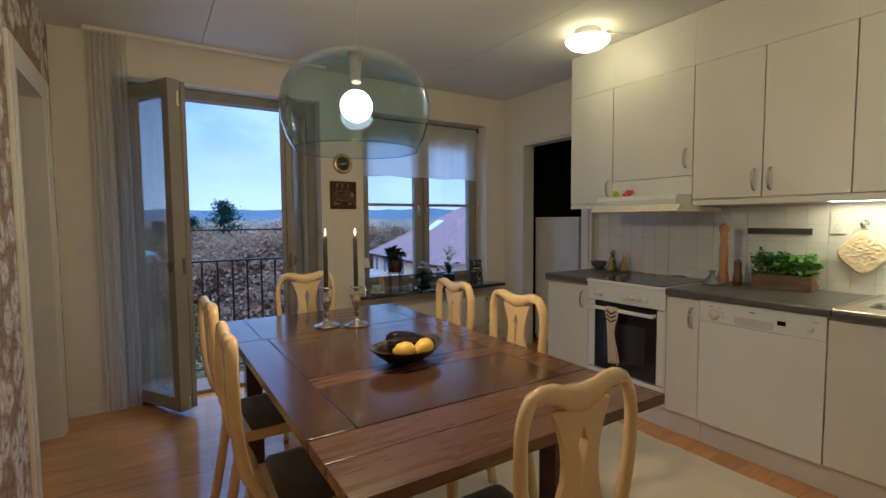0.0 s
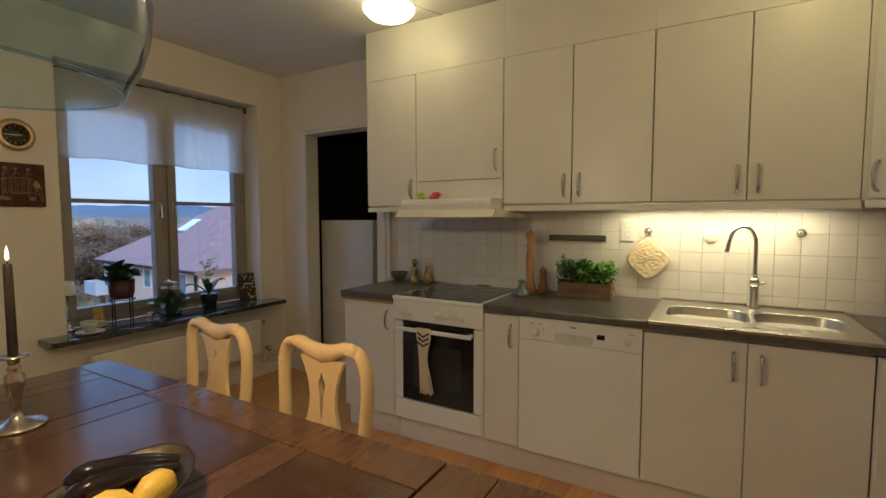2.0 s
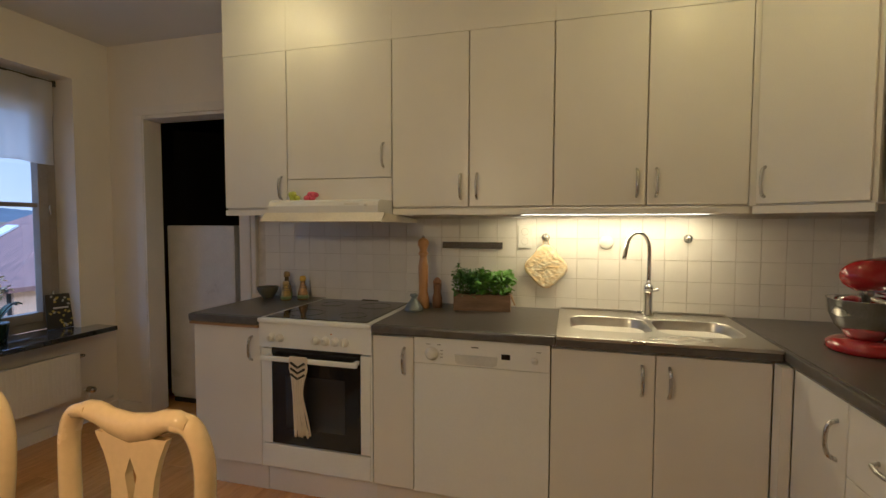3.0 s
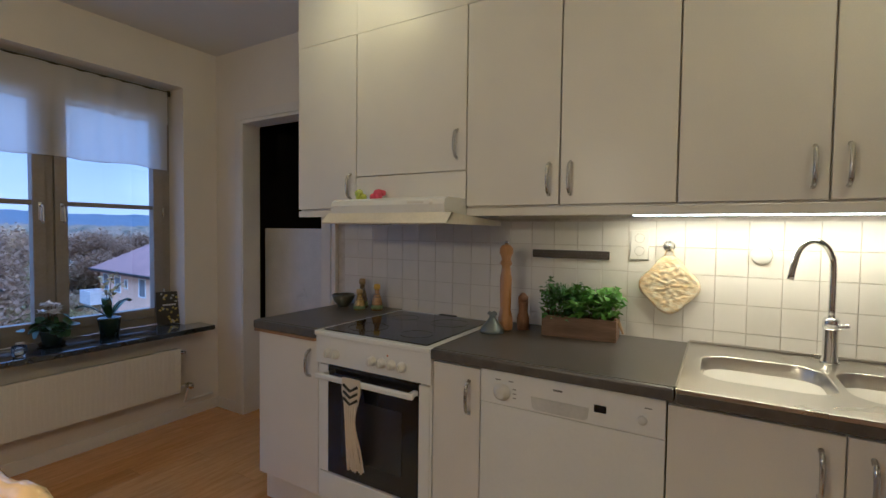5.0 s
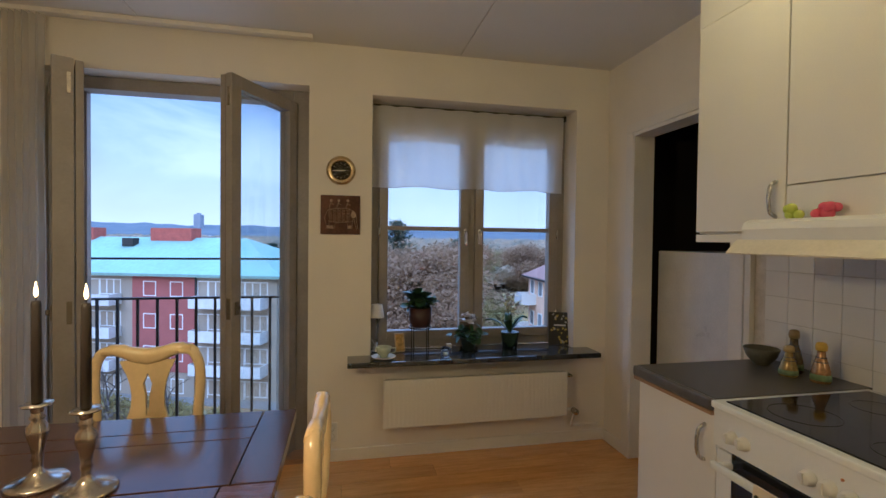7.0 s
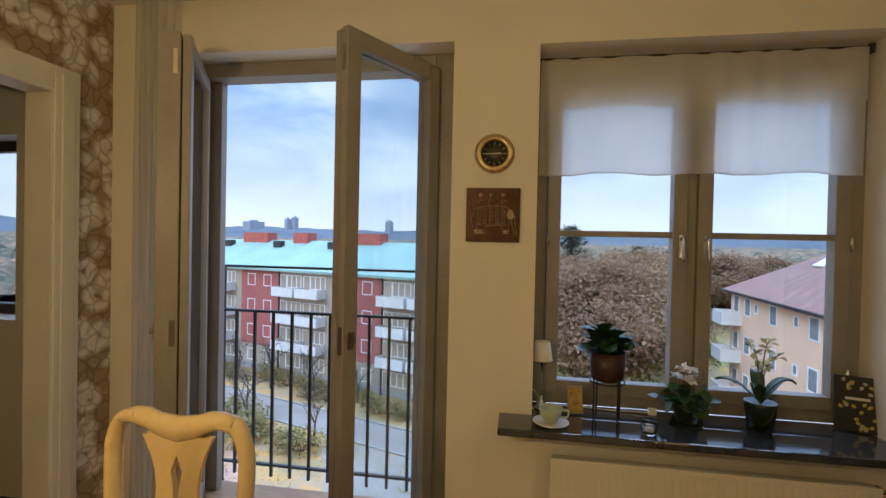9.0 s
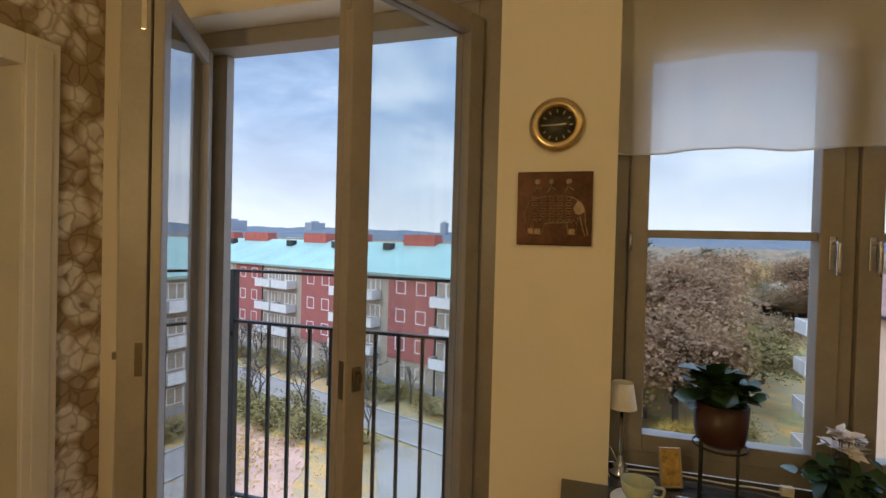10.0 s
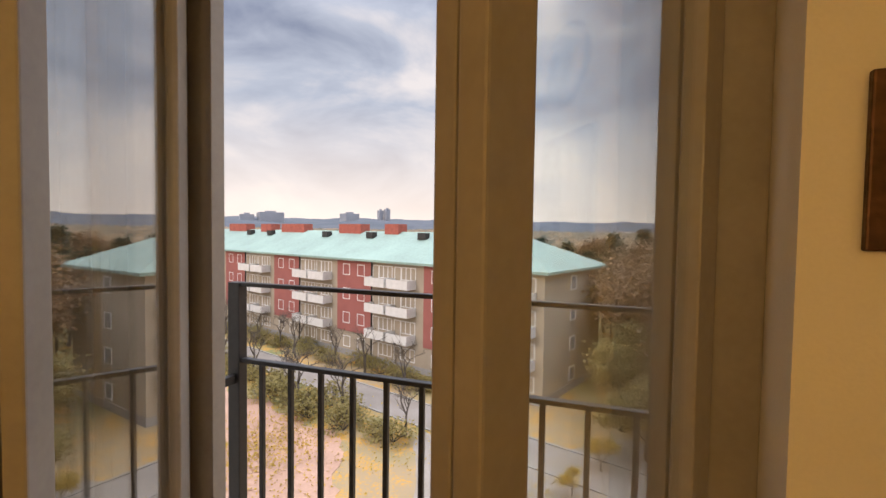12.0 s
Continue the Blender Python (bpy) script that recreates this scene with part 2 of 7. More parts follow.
def tube(bm, pts, r, seg=10, r_end=None, flat=1.0):
    """A round bar along pts. flat squeezes it across its second axis."""
    pts = [Vector(p) for p in pts]
    rings, n = [], len(pts)
    side = None
    for i, p in enumerate(pts):
        d = (pts[min(i + 1, n - 1)] - pts[max(i - 1, 0)]).normalized()
        if side is None:
            side = d.orthogonal().normalized()
        side = (side - d * side.dot(d)).normalized()
        up = d.cross(side)
        rad = r if r_end is None else r + (r_end - r) * i / (n - 1)
        rings.append([bm.verts.new(p + rad * (math.cos(2 * math.pi * k / seg) * side + flat * math.sin(2 * math.pi * k / seg) * up)) for k in range(seg)])
    for a, b in zip(rings, rings[1:]):
        for k in range(seg):
            f = bm.faces.new((a[k], a[(k + 1) % seg], b[(k + 1) % seg], b[k]))
            f.smooth = True
    bm.faces.new(rings[0][::-1])
    bm.faces.new(rings[-1])
    return bm


def prism(bm, outline, y0, y1, m=None):
    """A plate with the outline (x, z) from y0 to y1."""
    a = [bm.verts.new((x, y0, z)) for x, z in outline]
    b = [bm.verts.new((x, y1, z)) for x, z in outline]
    bm.faces.new(a)
    bm.faces.new(b[::-1])
    k = len(a)
    for i in range(k):
        bm.faces.new((a[i], b[i], b[(i + 1) % k], a[(i + 1) % k]))
    if m is not None:
        bmesh.ops.transform(bm, matrix=m, verts=a + b)
    return bm


def curve(pts, n=8):
    """A smooth line through pts (Catmull-Rom)."""
    pts = [Vector(p) for p in pts]
    e = [2 * pts[0] - pts[1]] + pts + [2 * pts[-1] - pts[-2]]
    out = []
    for i in range(1, len(e) - 2):
        for k in range(n):
            t = k / n
            out.append(0.5 * ((2 * e[i]) + (e[i + 1] - e[i - 1]) * t + (2 * e[i - 1] - 5 * e[i] + 4 * e[i + 1] - e[i + 2]) * t * t + (3 * e[i] - e[i - 1] - 3 * e[i + 1] + e[i + 2]) * t ** 3))
    return out + [pts[-1]]


def mesh_of(name, bm, material):
    bmesh.ops.recalc_face_normals(bm, faces=bm.faces)
    me = bpy.data.meshes.new(name)
    bm.to_mesh(me)
    bm.free()
    me.materials.append(material)
    return me


def part(name, bm, material, parent, label=""):
    ob = new(name, mesh_of(name, bm, material))
    ob.parent = parent
    return tagged(ob, label)


def piece(name, me, parent, m):
    ob = new(name, me)
    ob.parent = parent
    ob.matrix_basis = m
    return ob


def thing(name, label, category, m=None, group=""):
    ob = new(name)
    ob.empty_display_size = 0.1
    if m is not None:
        ob.matrix_basis = m
    return tagged(ob, label, category, group)


def solid(name, bm, material, label, category, m=None, group="", kind=""):
    ob = new(name, mesh_of(name, bm, material))
    if m is not None:
        ob.matrix_basis = m
    return tagged(ob, label, category, group, kind)


def B():
    return bmesh.new()


def structure(name, bm, material, label, category="wall"):
    return solid(name, bm, material, label, category, kind="structure")

# ---- the room ----
XL, XR, YS, YN, H = -3.77, 0.04, -3.22, 1.305, 2.60
# what hangs in and on the window wall shares this base
NW = pose(0, 0.055, 0.027)
# window wall, 0.3 m thick, with the balcony doors and the window
DX0, DX1, DTOP = -3.44, -1.995, 2.335
WX0, WX1, WZ0, WZ1 = -1.61, -0.208, 0.60, 2.28
bm = B()
T = YN + 0.30
for a in ((XL - 1.85, -0.3, -5.35, H + 0.2), (-5.35, -0.3, -4.36, 0.95), (-5.35, 1.95, -4.36, H + 0.2), (-4.36, -0.3, DX0, H + 0.2)):
    box(bm, a[0], YN, a[1], a[2], T, a[3])
box(bm, DX0, YN, DTOP, DX1, T, H + 0.2)
box(bm, DX0, YN, -0.3, DX1, T, -0.005)
box(bm, DX1, YN, -0.3, WX0, T, H + 0.2)
box(bm, WX0, YN, -0.3, WX1, T, WZ0 + 0.027)
box(bm, WX0, YN, WZ1 + 0.027, WX1, T, H + 0.2)
box(bm, WX1, YN, -0.3, 2.2, T, H + 0.2)
structure("wall_north", bm, M_WALL, "cream painted window wall with deep reveals")
# kitchen wall with the doorway to the store room
bm = B()
PY0, PY1, PTOP = 0.20, 1.01, 2.10
box(bm, XR, YS - 0.2, -0.3, XR + 0.12, PY0, H + 0.2)
box(bm, XR, PY0, PTOP, XR + 0.12, PY1, H + 0.2)
box(bm, XR, PY1, -0.3, XR + 0.12, YN, H + 0.2)
wall_e = structure("wall_east", bm, M_WALL, "cream painted kitchen wall with a doorway")
# wall with the floral paper and its doorway
M_PAPER = bpy.data.materials.new("floral_wallpaper")
M_PAPER.use_nodes = True
n, l = M_PAPER.node_tree.nodes, M_PAPER.node_tree.links
b = n["Principled BSDF"]
b.inputs["Roughness"].default_value = 0.75
co = n.new("ShaderNodeTexCoord")
wob = n.new("ShaderNodeTexNoise")
wob.inputs["Scale"].default_value = 9
addv = n.new("ShaderNodeMix")
addv.data_type = "VECTOR"
addv.inputs["Factor"].default_value = 0.06
l.new(co.outputs["Object"], wob.inputs["Vector"])
l.new(co.outputs["Object"], addv.inputs["A"])
l.new(wob.outputs["Color"], addv.inputs["B"])
v1, v2, v3 = (n.new("ShaderNodeTexVoronoi") for _ in range(3))
for v, s in ((v1, 8), (v2, 34), (v3, 16)):
    v.inputs["Scale"].default_value = s
    l.new(addv.outputs["Result"], v.inputs["Vector"])
v3.feature = "DISTANCE_TO_EDGE"
flower = n.new("ShaderNodeValToRGB")
e = flower.color_ramp.elements
e[0].position, e[0].color = 0.06, (0.26, 0.20, 0.14, 1)
e[1].position, e[1].color = 0.62, (0.36, 0.27, 0.17, 1)
for pos, col in ((0.14, (0.66, 0.60, 0.52)), (0.40, (0.80, 0.76, 0.70)), (0.52, (0.55, 0.47, 0.37))):
    k = e.new(pos)
    k.color = (*col, 1)
l.new(v1.outputs["Distance"], flower.inputs["Fac"])
petal = n.new("ShaderNodeValToRGB")
petal.color_ramp.elements[0].position, petal.color_ramp.elements[0].color = 0.02, (0.30, 0.24, 0.17, 1)
petal.color_ramp.elements[1].position, petal.color_ramp.elements[1].color = 0.12, (1, 1, 1, 1)
l.new(v3.outputs["Distance"], petal.inputs["Fac"])
mul = n.new("ShaderNodeMix")
mul.data_type, mul.blend_type = "RGBA", "MULTIPLY"
mul.inputs["Factor"].default_value = 0.5
l.new(flower.outputs["Color"], mul.inputs["A"])
l.new(petal.outputs["Color"], mul.inputs["B"])
l.new(mul.outputs["Result"], b.inputs["Base Color"])
bm = B()
LY0, LY1 = 0.24, 1.00
box(bm, XL - 0.12, YS - 0.2, -0.3, XL, LY0, H + 0.2)
box(bm, XL - 0.12, LY0, 2.08, XL, LY1, H + 0.2)
box(bm, XL - 0.12, LY1, -0.3, XL, YN, H + 0.2)
structure("wall_west", bm, M_PAPER, "wall with brown and white floral paper")
bm = B()
box(bm, XL - 0.12, YS - 0.12, -0.3, XR, YS, H + 0.2)
wall_s = structure("wall_south", bm, M_WALL, "plain cream painted back wall")
# ceiling of large boards
bm = B()
for x0, x1 in ((XL - 0.12, -2.893), (-2.889, -1.05), (-1.046, XR + 0.12)):
    box(bm, x0, YS - 0.12, H, x1, YN, H + 0.12, 0.002)
structure("ceiling", bm, M_CEIL, "white painted ceiling of large boards", "ceiling")
bm = B()
box(bm, XL - 1.7, YS - 0.2, -0.3, 2.2, YN, -0.016)
floor = structure("floor", bm, M_DARK, "oiled oak parquet floor", "floor")
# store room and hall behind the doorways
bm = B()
# the last box is a thin sheet added to blacken the cream wall
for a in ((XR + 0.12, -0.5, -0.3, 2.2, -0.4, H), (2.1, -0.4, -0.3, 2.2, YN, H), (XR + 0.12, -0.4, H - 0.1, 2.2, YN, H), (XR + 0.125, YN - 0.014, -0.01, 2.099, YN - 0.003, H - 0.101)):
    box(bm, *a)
# the store's unlit dark is put into the lining's near-black colour
structure("wall_store", bm, mat("unlit_store_dark", (0.022, 0.017, 0.013), 0.6, var=0.1), "store room lining, coloured near black for the unlit room")
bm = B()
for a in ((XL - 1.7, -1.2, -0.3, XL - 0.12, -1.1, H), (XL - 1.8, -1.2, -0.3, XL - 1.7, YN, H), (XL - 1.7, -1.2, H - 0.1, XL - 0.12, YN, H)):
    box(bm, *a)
# plain added walls; the hall's lack of light is in their colour
structure("wall_hall", bm, M_BROWNDARK, "hall lining behind the doorway, coloured dark for the unlit room")


def casing(name, axis_x, y0, y1, top, side, depth, w=0.07):
    """Lining and architraves round a doorway in a wall across x."""
    bm = B()
    for s in (-1, 1):
        yy = (y0 if s < 0 else y1)
        ya, yb = sorted((yy, yy - s * 0.022))
        box(bm, axis_x - 0.012, ya, 0, axis_x + depth + 0.012, yb, top - 0.022, 0.002)
        ya, yb = sorted((yy - s * 0.010, yy + s * w))
        xa, xb = sorted((axis_x, axis_x + side * 0.016))
        box(bm, xa, ya, 0, xb, yb, top + 0.001, 0.003)
    box(bm, axis_x - 0.012, y0, top - 0.022, axis_x + depth + 0.012, y1, top, 0.002)
    xa, xb = sorted((axis_x, axis_x + side * 0.016))
    box(bm, xa, y0 - w, top + 0.002, xb, y1 + w, top + max(w, 0.004), 0.001)
    return structure(name, bm, M_TRIM, "white painted door casing", "trim")


casing("trim_store", XR, PY0, PY1, PTOP, -1, 0.12, 0.06)
casing("trim_hall", XL - 0.12, LY0, LY1, 2.08, -1, 0.12, 0.06)
bm = B()
for y0, y1 in ((LY0 - 0.10, LY0 + 0.012), (LY1 - 0.012, LY1 + 0.11)):
    box(bm, XL, y0, 0, XL + 0.018, y1, 2.18, 0.005)
    box(bm, XL + 0.018, y0 + 0.03, 0, XL + 0.026, y1 - 0.03, 2.15, 0.004)
box(bm, XL, LY0 + 0.013, 2.068, XL + 0.017, LY1 - 0.013, 2.179, 0.005)
structure("trim_hall_front", bm, M_TRIM, "moulded white door architrave", "trim")
# baseboards
bm = B()
box(bm, DX1 + 0.001, YN - 0.014, -0.014, XR, YN, 0.075, 0.004)
box(bm, XL, YN - 0.014, -0.014, DX0 - 0.001, YN, 0.075, 0.004)
box(bm, XR - 0.014, PY1 + 0.062, -0.014, XR, YN - 0.015, 0.075, 0.004)
structure("baseboard", bm, M_TRIM, "white painted baseboard", "trim")

# ---- window ----
GY = 1.46


def sash(bm, x0, x1, z0, z1, y0, y1, w, bot=None):
    bot = bot or w
    box(bm, x0, y0, z0, x0 + w, y1, z1, 0.004)
    box(bm, x1 - w, y0, z0, x1, y1, z1, 0.004)
    box(bm, x0 + w, y0 + 0.001, z0, x1 - w, y1 - 0.001, z0 + bot, 0.004)
    box(bm, x0 + w, y0 + 0.001, z1 - w, x1 - w, y1 - 0.001, z1, 0.004)
    return bm


window = tagged(thing("window_1", "two-leaf grey-painted wooden window with transom bars", "window", NW), kind="structure")
bm = B()
sash(bm, WX0, WX1, WZ0 + 0.031, WZ1, 1.43, 1.53, 0.055)
box(bm, WX0 + 0.056, 1.432, 2.155, WX1 - 0.056, 1.528, WZ1 - 0.056, 0.003)
box(bm, -0.925, 1.43, WZ0 + 0.087, -0.885, 1.53, 2.154, 0.003)
part("window_frame", bm, M_FRAME, window)
for x0, x1, hs in ((WX0 + 0.057, -0.927, 1), (-0.883, WX1 - 0.057, -1)):
    bm = sash(B(), x0, x1, WZ0 + 0.088, 2.152, 1.412, 1.475, 0.062)
    lf = part("window_sash", bm, M_FRAME, window)
    bm = B()
    box(bm, x0 + 0.062, 1.425, 1.435, x1 - 0.062, 1.470, 1.463, 0.003)
    part("glazing_bar", bm, M_FRAME, lf)
    bm = B()
    box(bm, x0 + 0.060, GY, WZ0 + 0.148, x1 - 0.060, GY + 0.004, 2.092)
    p = part("pane", bm, M_PANE, lf)
    p.visible_shadow = False
    bm = B()
    hx = x1 - 0.03 if hs > 0 else x0 + 0.03
    box(bm, hx - 0.010, 1.402, 1.345, hx + 0.010, 1.412, 1.45, 0.003)
    tube(bm, curve([(hx, 1.404, 1.43), (hx, 1.375, 1.43), (hx, 1.366, 1.415), (hx, 1.366, 1.33)], 4), 0.007, 8)
    part("window_handle", bm, M_CHROME, lf, "chrome espagnolette handle")
    bm = B()
    hx = x0 + 0.004 if hs > 0 else x1 - 0.004
    for z in (0.85, 1.42, 2.05):
        tube(bm, [(hx, 1.404, z - 0.03), (hx, 1.404, z + 0.03)], 0.007, 8)
    part("hinge", bm, M_CHROME, lf)
bm = B()
box(bm, -1.755, 1.120, 0.627, -0.098, YN + 0.001, 0.659, 0.006)
box(bm, WX0 + 0.002, YN, 0.627, WX1 - 0.002, 1.483, 0.658, 0.004)
structure("window_sill", bm, M_STONE, "polished dark stone window sill", "sill")

window2 = tagged(thing("window_2", "dark-framed window of the neighbouring room", "window", pose(0, 0.055, 0)), kind="structure")
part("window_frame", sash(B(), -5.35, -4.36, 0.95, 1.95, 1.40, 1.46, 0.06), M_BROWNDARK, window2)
part("pane", box(B(), -5.295, 1.43, 1.005, -4.415, 1.434, 1.895), M_PANE, window2).visible_shadow = False

# ---- balcony doors ----
door_frame = tagged(thing("door_1", "grey-painted french balcony door, both leaves open inwards", "door", pose(0, 0.055, 0)), kind="structure")
bm = B()
F0, F1 = -3.375, -2.10
box(bm, DX0, 1.38, 0.0, F0, 1.50, DTOP, 0.005)
box(bm, F1, 1.38, 0.0, DX1, 1.50, DTOP, 0.005)
box(bm, F0 + 0.001, 1.381, DTOP - 0.075, F1 - 0.001, 1.499, DTOP - 0.001, 0.005)
for x, s in ((F0, 0.085), (F1, -0.03)):
    box(bm, min(x, x + s), 1.45, 0.03, max(x, x + s), 1.497, DTOP - 0.076, 0.003)
part("door_frame", bm, M_FRAME, door_frame)
bm = B()
box(bm, DX0 + 0.002, YN - 0.060, -0.004, DX1 - 0.002, 1.56, 0.03, 0.006)
part("threshold", bm, wood("threshold_wood", (0.34, 0.2, 0.1), (0.22, 0.12, 0.06), 0.4), door_frame)


def door_leaf(hx, hy, rz, mirror, apart=0.0, w=0.565, pane=None):
    """A glazed leaf of double thickness; local x runs from the hinge to the free edge."""
    s = -1 if mirror else 1
    m = pose(hx, hy, 0, 0, 0, rz) @ Matrix.Diagonal((1, s, 1, 1))
    z0, z1, w0 = 0.045, 2.250, 0.070
    bm = B()
    for x0, x1, a, b2 in ((0, w0, z0, z1), (w - w0, w, z0, z1), (w0, w - w0, z0, z0 + 0.09), (w0, w - w0, z1 - w0, z1)):
        e = 0.001 if x0 == w0 else 0
        box(bm, x0, -0.042 - apart + e, a, x1, -0.003 - e, b2, 0.004)
        box(bm, x0 + 0.004 - 4 * e, 0.003 + e, a + 0.004 * (1 - e * 1000), x1 - 0.004 + 4 * e, 0.036 - e, b2 - 0.004, 0.004)
    bmesh.ops.transform(bm, matrix=m, verts=bm.verts)
    lf = part("door_leaf", bm, M_FRAME, door_frame)
    for y in (-0.024 - apart, 0.018):
        bm = B()
        box(bm, w0 - 0.004, y, z0 + 0.086, w - w0 + 0.004, y + 0.004, z1 - w0 + 0.004)
        bmesh.ops.transform(bm, matrix=m, verts=bm.verts)
        part("pane", bm, pane or M_PANE, lf).visible_shadow = False
    bm = B()
    box(bm, w - 0.050, -0.050 - apart, 0.99, w - 0.022, -0.042 - apart, 1.06, 0.003)
    box(bm, w - 0.044, -0.066 - apart, 1.018, w - 0.028, -0.050 - apart, 1.044, 0.004)
    box(bm, w, -0.034, 0.97, w + 0.003, -0.012, 1.08, 0.001)
    bmesh.ops.transform(bm, matrix=m, verts=bm.verts)
    part("door_latch", bm, mat("worn_brass", (0.22, 0.19, 0.14), 0.4, 0.9), lf, "dark metal latch")
    bm = B()
    for z in (0.25, 1.1, 2.0):
        tube(bm, [(-0.004, 0.0, z - 0.045), (-0.004, 0.0, z + 0.045)], 0.009, 8)
    for z in (0.10, 2.13):
        box(bm, w, -0.030, z - 0.05, w + 0.003, -0.014, z + 0.05, 0.001)
    bmesh.ops.transform(bm, matrix=m, verts=bm.verts)
    part("hinge", bm, M_SILVER, lf)
    return lf


# left leaf: same glass, its mirror raised to brighten the sky's reflection
door_leaf(F0 + 0.012, 1.395, -60.5, False, 0.045, 0.63, thin_glass("raised_mirror_pane", mirror=0.22))
door_leaf(F1 - 0.012, 1.372, 180 + 61, True)
# railing of the french balcony
rail = thing("balcony_railing", "black iron railing with thin upright bars outside the doors", "railing")
RY = 1.80
for z, r in ((1.249, 0.012), (0.980, 0.013), (0.05, 0.012)):
    bm = B()
    box(bm, -3.48, RY - r, z - r * 0.6, -1.93, RY + r, z + r * 0.6, 0.003)
    part("rail", bm, M_BLACK, rail)
for x in (-3.484, -1.93):
    bm = B()
    box(bm, x - 0.025, RY - 0.02, -0.35, x + 0.025, RY + 0.02, 1.256, 0.004)
    box(bm, x - 0.012, T - 0.02, 0.9, x + 0.012, RY - 0.019, 0.93, 0.002)
    part("post", bm, M_BLACK, rail)
me = mesh_of("baluster", box(B(), -0.008, -0.008, -0.02, 0.008, 0.008, 0.975, 0.002), M_BLACK)
for k in range(12):
    piece("baluster", me, rail, pose(-3.375 + 0.1205 * k, RY, 0))

# ---- kitchen ----
def bow_handle(bm, x, y, z0, z1, across=False):
    """A bowed metal handle in front of a door's face at y."""
    h = z1 - z0
    pts = [(0, 0.0, 0), (0, -0.022, 0.012), (0, -0.030, h * 0.3), (0, -0.032, h * 0.5), (0, -0.030, h * 0.7), (0, -0.022, h - 0.012), (0, 0.0, h)]
    if across:
        pts = [(p[2], p[1], 0) for p in pts]
    return tube(bm, curve([(x + p[0], y + p[1], z0 + p[2]) for p in pts], 4), 0.0066, 8)


def front(parent, name, x0, x1, z0, z1, handle=None, across=False, gap=0.0018):
    bm = B()
    box(bm, x0 + gap, 0, z0 + gap, x1 - gap, 0.019, z1 - gap, 0.0025)
    d = part(name, bm, M_CAB, parent)
    if handle:
        hb = B()
        bow_handle(hb, handle[0], 0.001, handle[1], handle[1] + 0.12, across)
        part("handle", hb, M_STEEL, d, "bowed brushed steel handle")
    return d


def base_unit(m, w, doors, label, plinth=True):
    c = thing("base_cabinet", label, "cabinet", m, "kitchen base units")
    bm = B()
    box(bm, 0.001, 0.021, 0.14, w - 0.001, 0.60, 0.858)
    part("body", bm, M_CABEDGE if not plinth else M_CAB, c)
    if plinth:
        bm = B()
        box(bm, 0.0, 0.045, -0.002, w, 0.06, 0.138)
        part("plinth", bm, M_CAB, c)
    for d in doors:
        front(c, *d)
    return c


RUN = lambda y: pose(-0.60, y, 0, 0, 0, -90)
base_unit(RUN(0.0), 0.40, [("door", 0, 0.4, 0.145, 0.850, (0.35, 0.68))], "white base cabinet with one door beside the stove")
base_unit(RUN(-1.0), 0.20, [("door", 0, 0.2, 0.145, 0.850, (0.155, 0.68))], "narrow white base cabinet with one door")
base_unit(RUN(-1.8), 0.80, [("door", 0, 0.4, 0.145, 0.846, (0.35, 0.68)), ("door", 0.4, 0.8, 0.145, 0.846, (0.45, 0.68))], "white sink cabinet with two doors")
LEG = lambda x: pose(x, -2.64, 0, 0, 0, 180)
c = base_unit(LEG(-0.665), 0.33, [("door", 0, 0.33, 0.145, 0.850, (0.28, 0.66))], "white corner base cabinet with one door")
for k in range(2):
    base_unit(LEG(-0.997 - 0.402 * k), 0.40, [("drawer", 0, 0.4, z0, z1, (0.14, (z0 + z1) / 2), True) for z0, z1 in ((0.145, 0.42), (0.42, 0.64), (0.64, 0.85))], "white base cabinet with three drawers")
bm = B()
box(bm, -0.665, -2.638, 0.14, -0.602, -2.601, 0.85, 0.002)
solid("corner_filler", bm, M_CAB, "white filler strip in the cabinet corner", "filler")

# worktops
def worktop(label, x0, y0, x1, y1, lip, raw=False):
    """A laminate slab with a rounded front strip; lip names the side it faces."""
    c = thing("worktop", label, "worktop")
    if lip == "x":
        part("slab", box(B(), x0 + 0.022, y0, 0.862, x1, y1, 0.900, 0.002), M_TOP, c)
        part("front_edge", box(B(), x0, y0, 0.860, x0 + 0.0218, y1, 0.8995, 0.008), M_TOP, c)
    else:
        part("slab", box(B(), x0, y0, 0.862, x1, y1 - 0.022, 0.900, 0.002), M_TOP, c)
        part("front_edge", box(B(), x0, y1 - 0.0218, 0.860, x1, y1, 0.8995, 0.008), M_TOP, c)
    if raw:
        part("bottom_edge", box(B(), x0 + 0.004, y0 + 0.001, 0.846, x0 + 0.020, y1 - 0.003, 0.8595, 0.002), M_RAW, c, "bare brown chipboard strip")
    return c


M_RAW = wood("raw_chipboard", (0.36, 0.22, 0.11), (0.26, 0.15, 0.07), 0.7, "y", 0.05)
worktop("short dark grey laminate worktop beside the stove", -0.625, -0.399, XR - 0.002, 0.012, "x", True)
worktop("dark grey laminate worktop over the dishwasher", -0.625, -1.818, XR - 0.002, -1.002, "x")
worktop("dark grey laminate worktop on the short leg", -1.83, YS + 0.002, XR - 0.002, -2.625, "y")
bm = B()
box(bm, -0.626, -2.622, 0.860, -0.602, -1.82, 0.8895, 0.004)
solid("worktop_edge", bm, M_TOP, "dark laminate edge strip below the steel sink top", "worktop")

# steel sink top with two pressed bowls
sink = thing("kitchen_sink", "double-bowl stainless steel sink top with a raised rim", "sink")


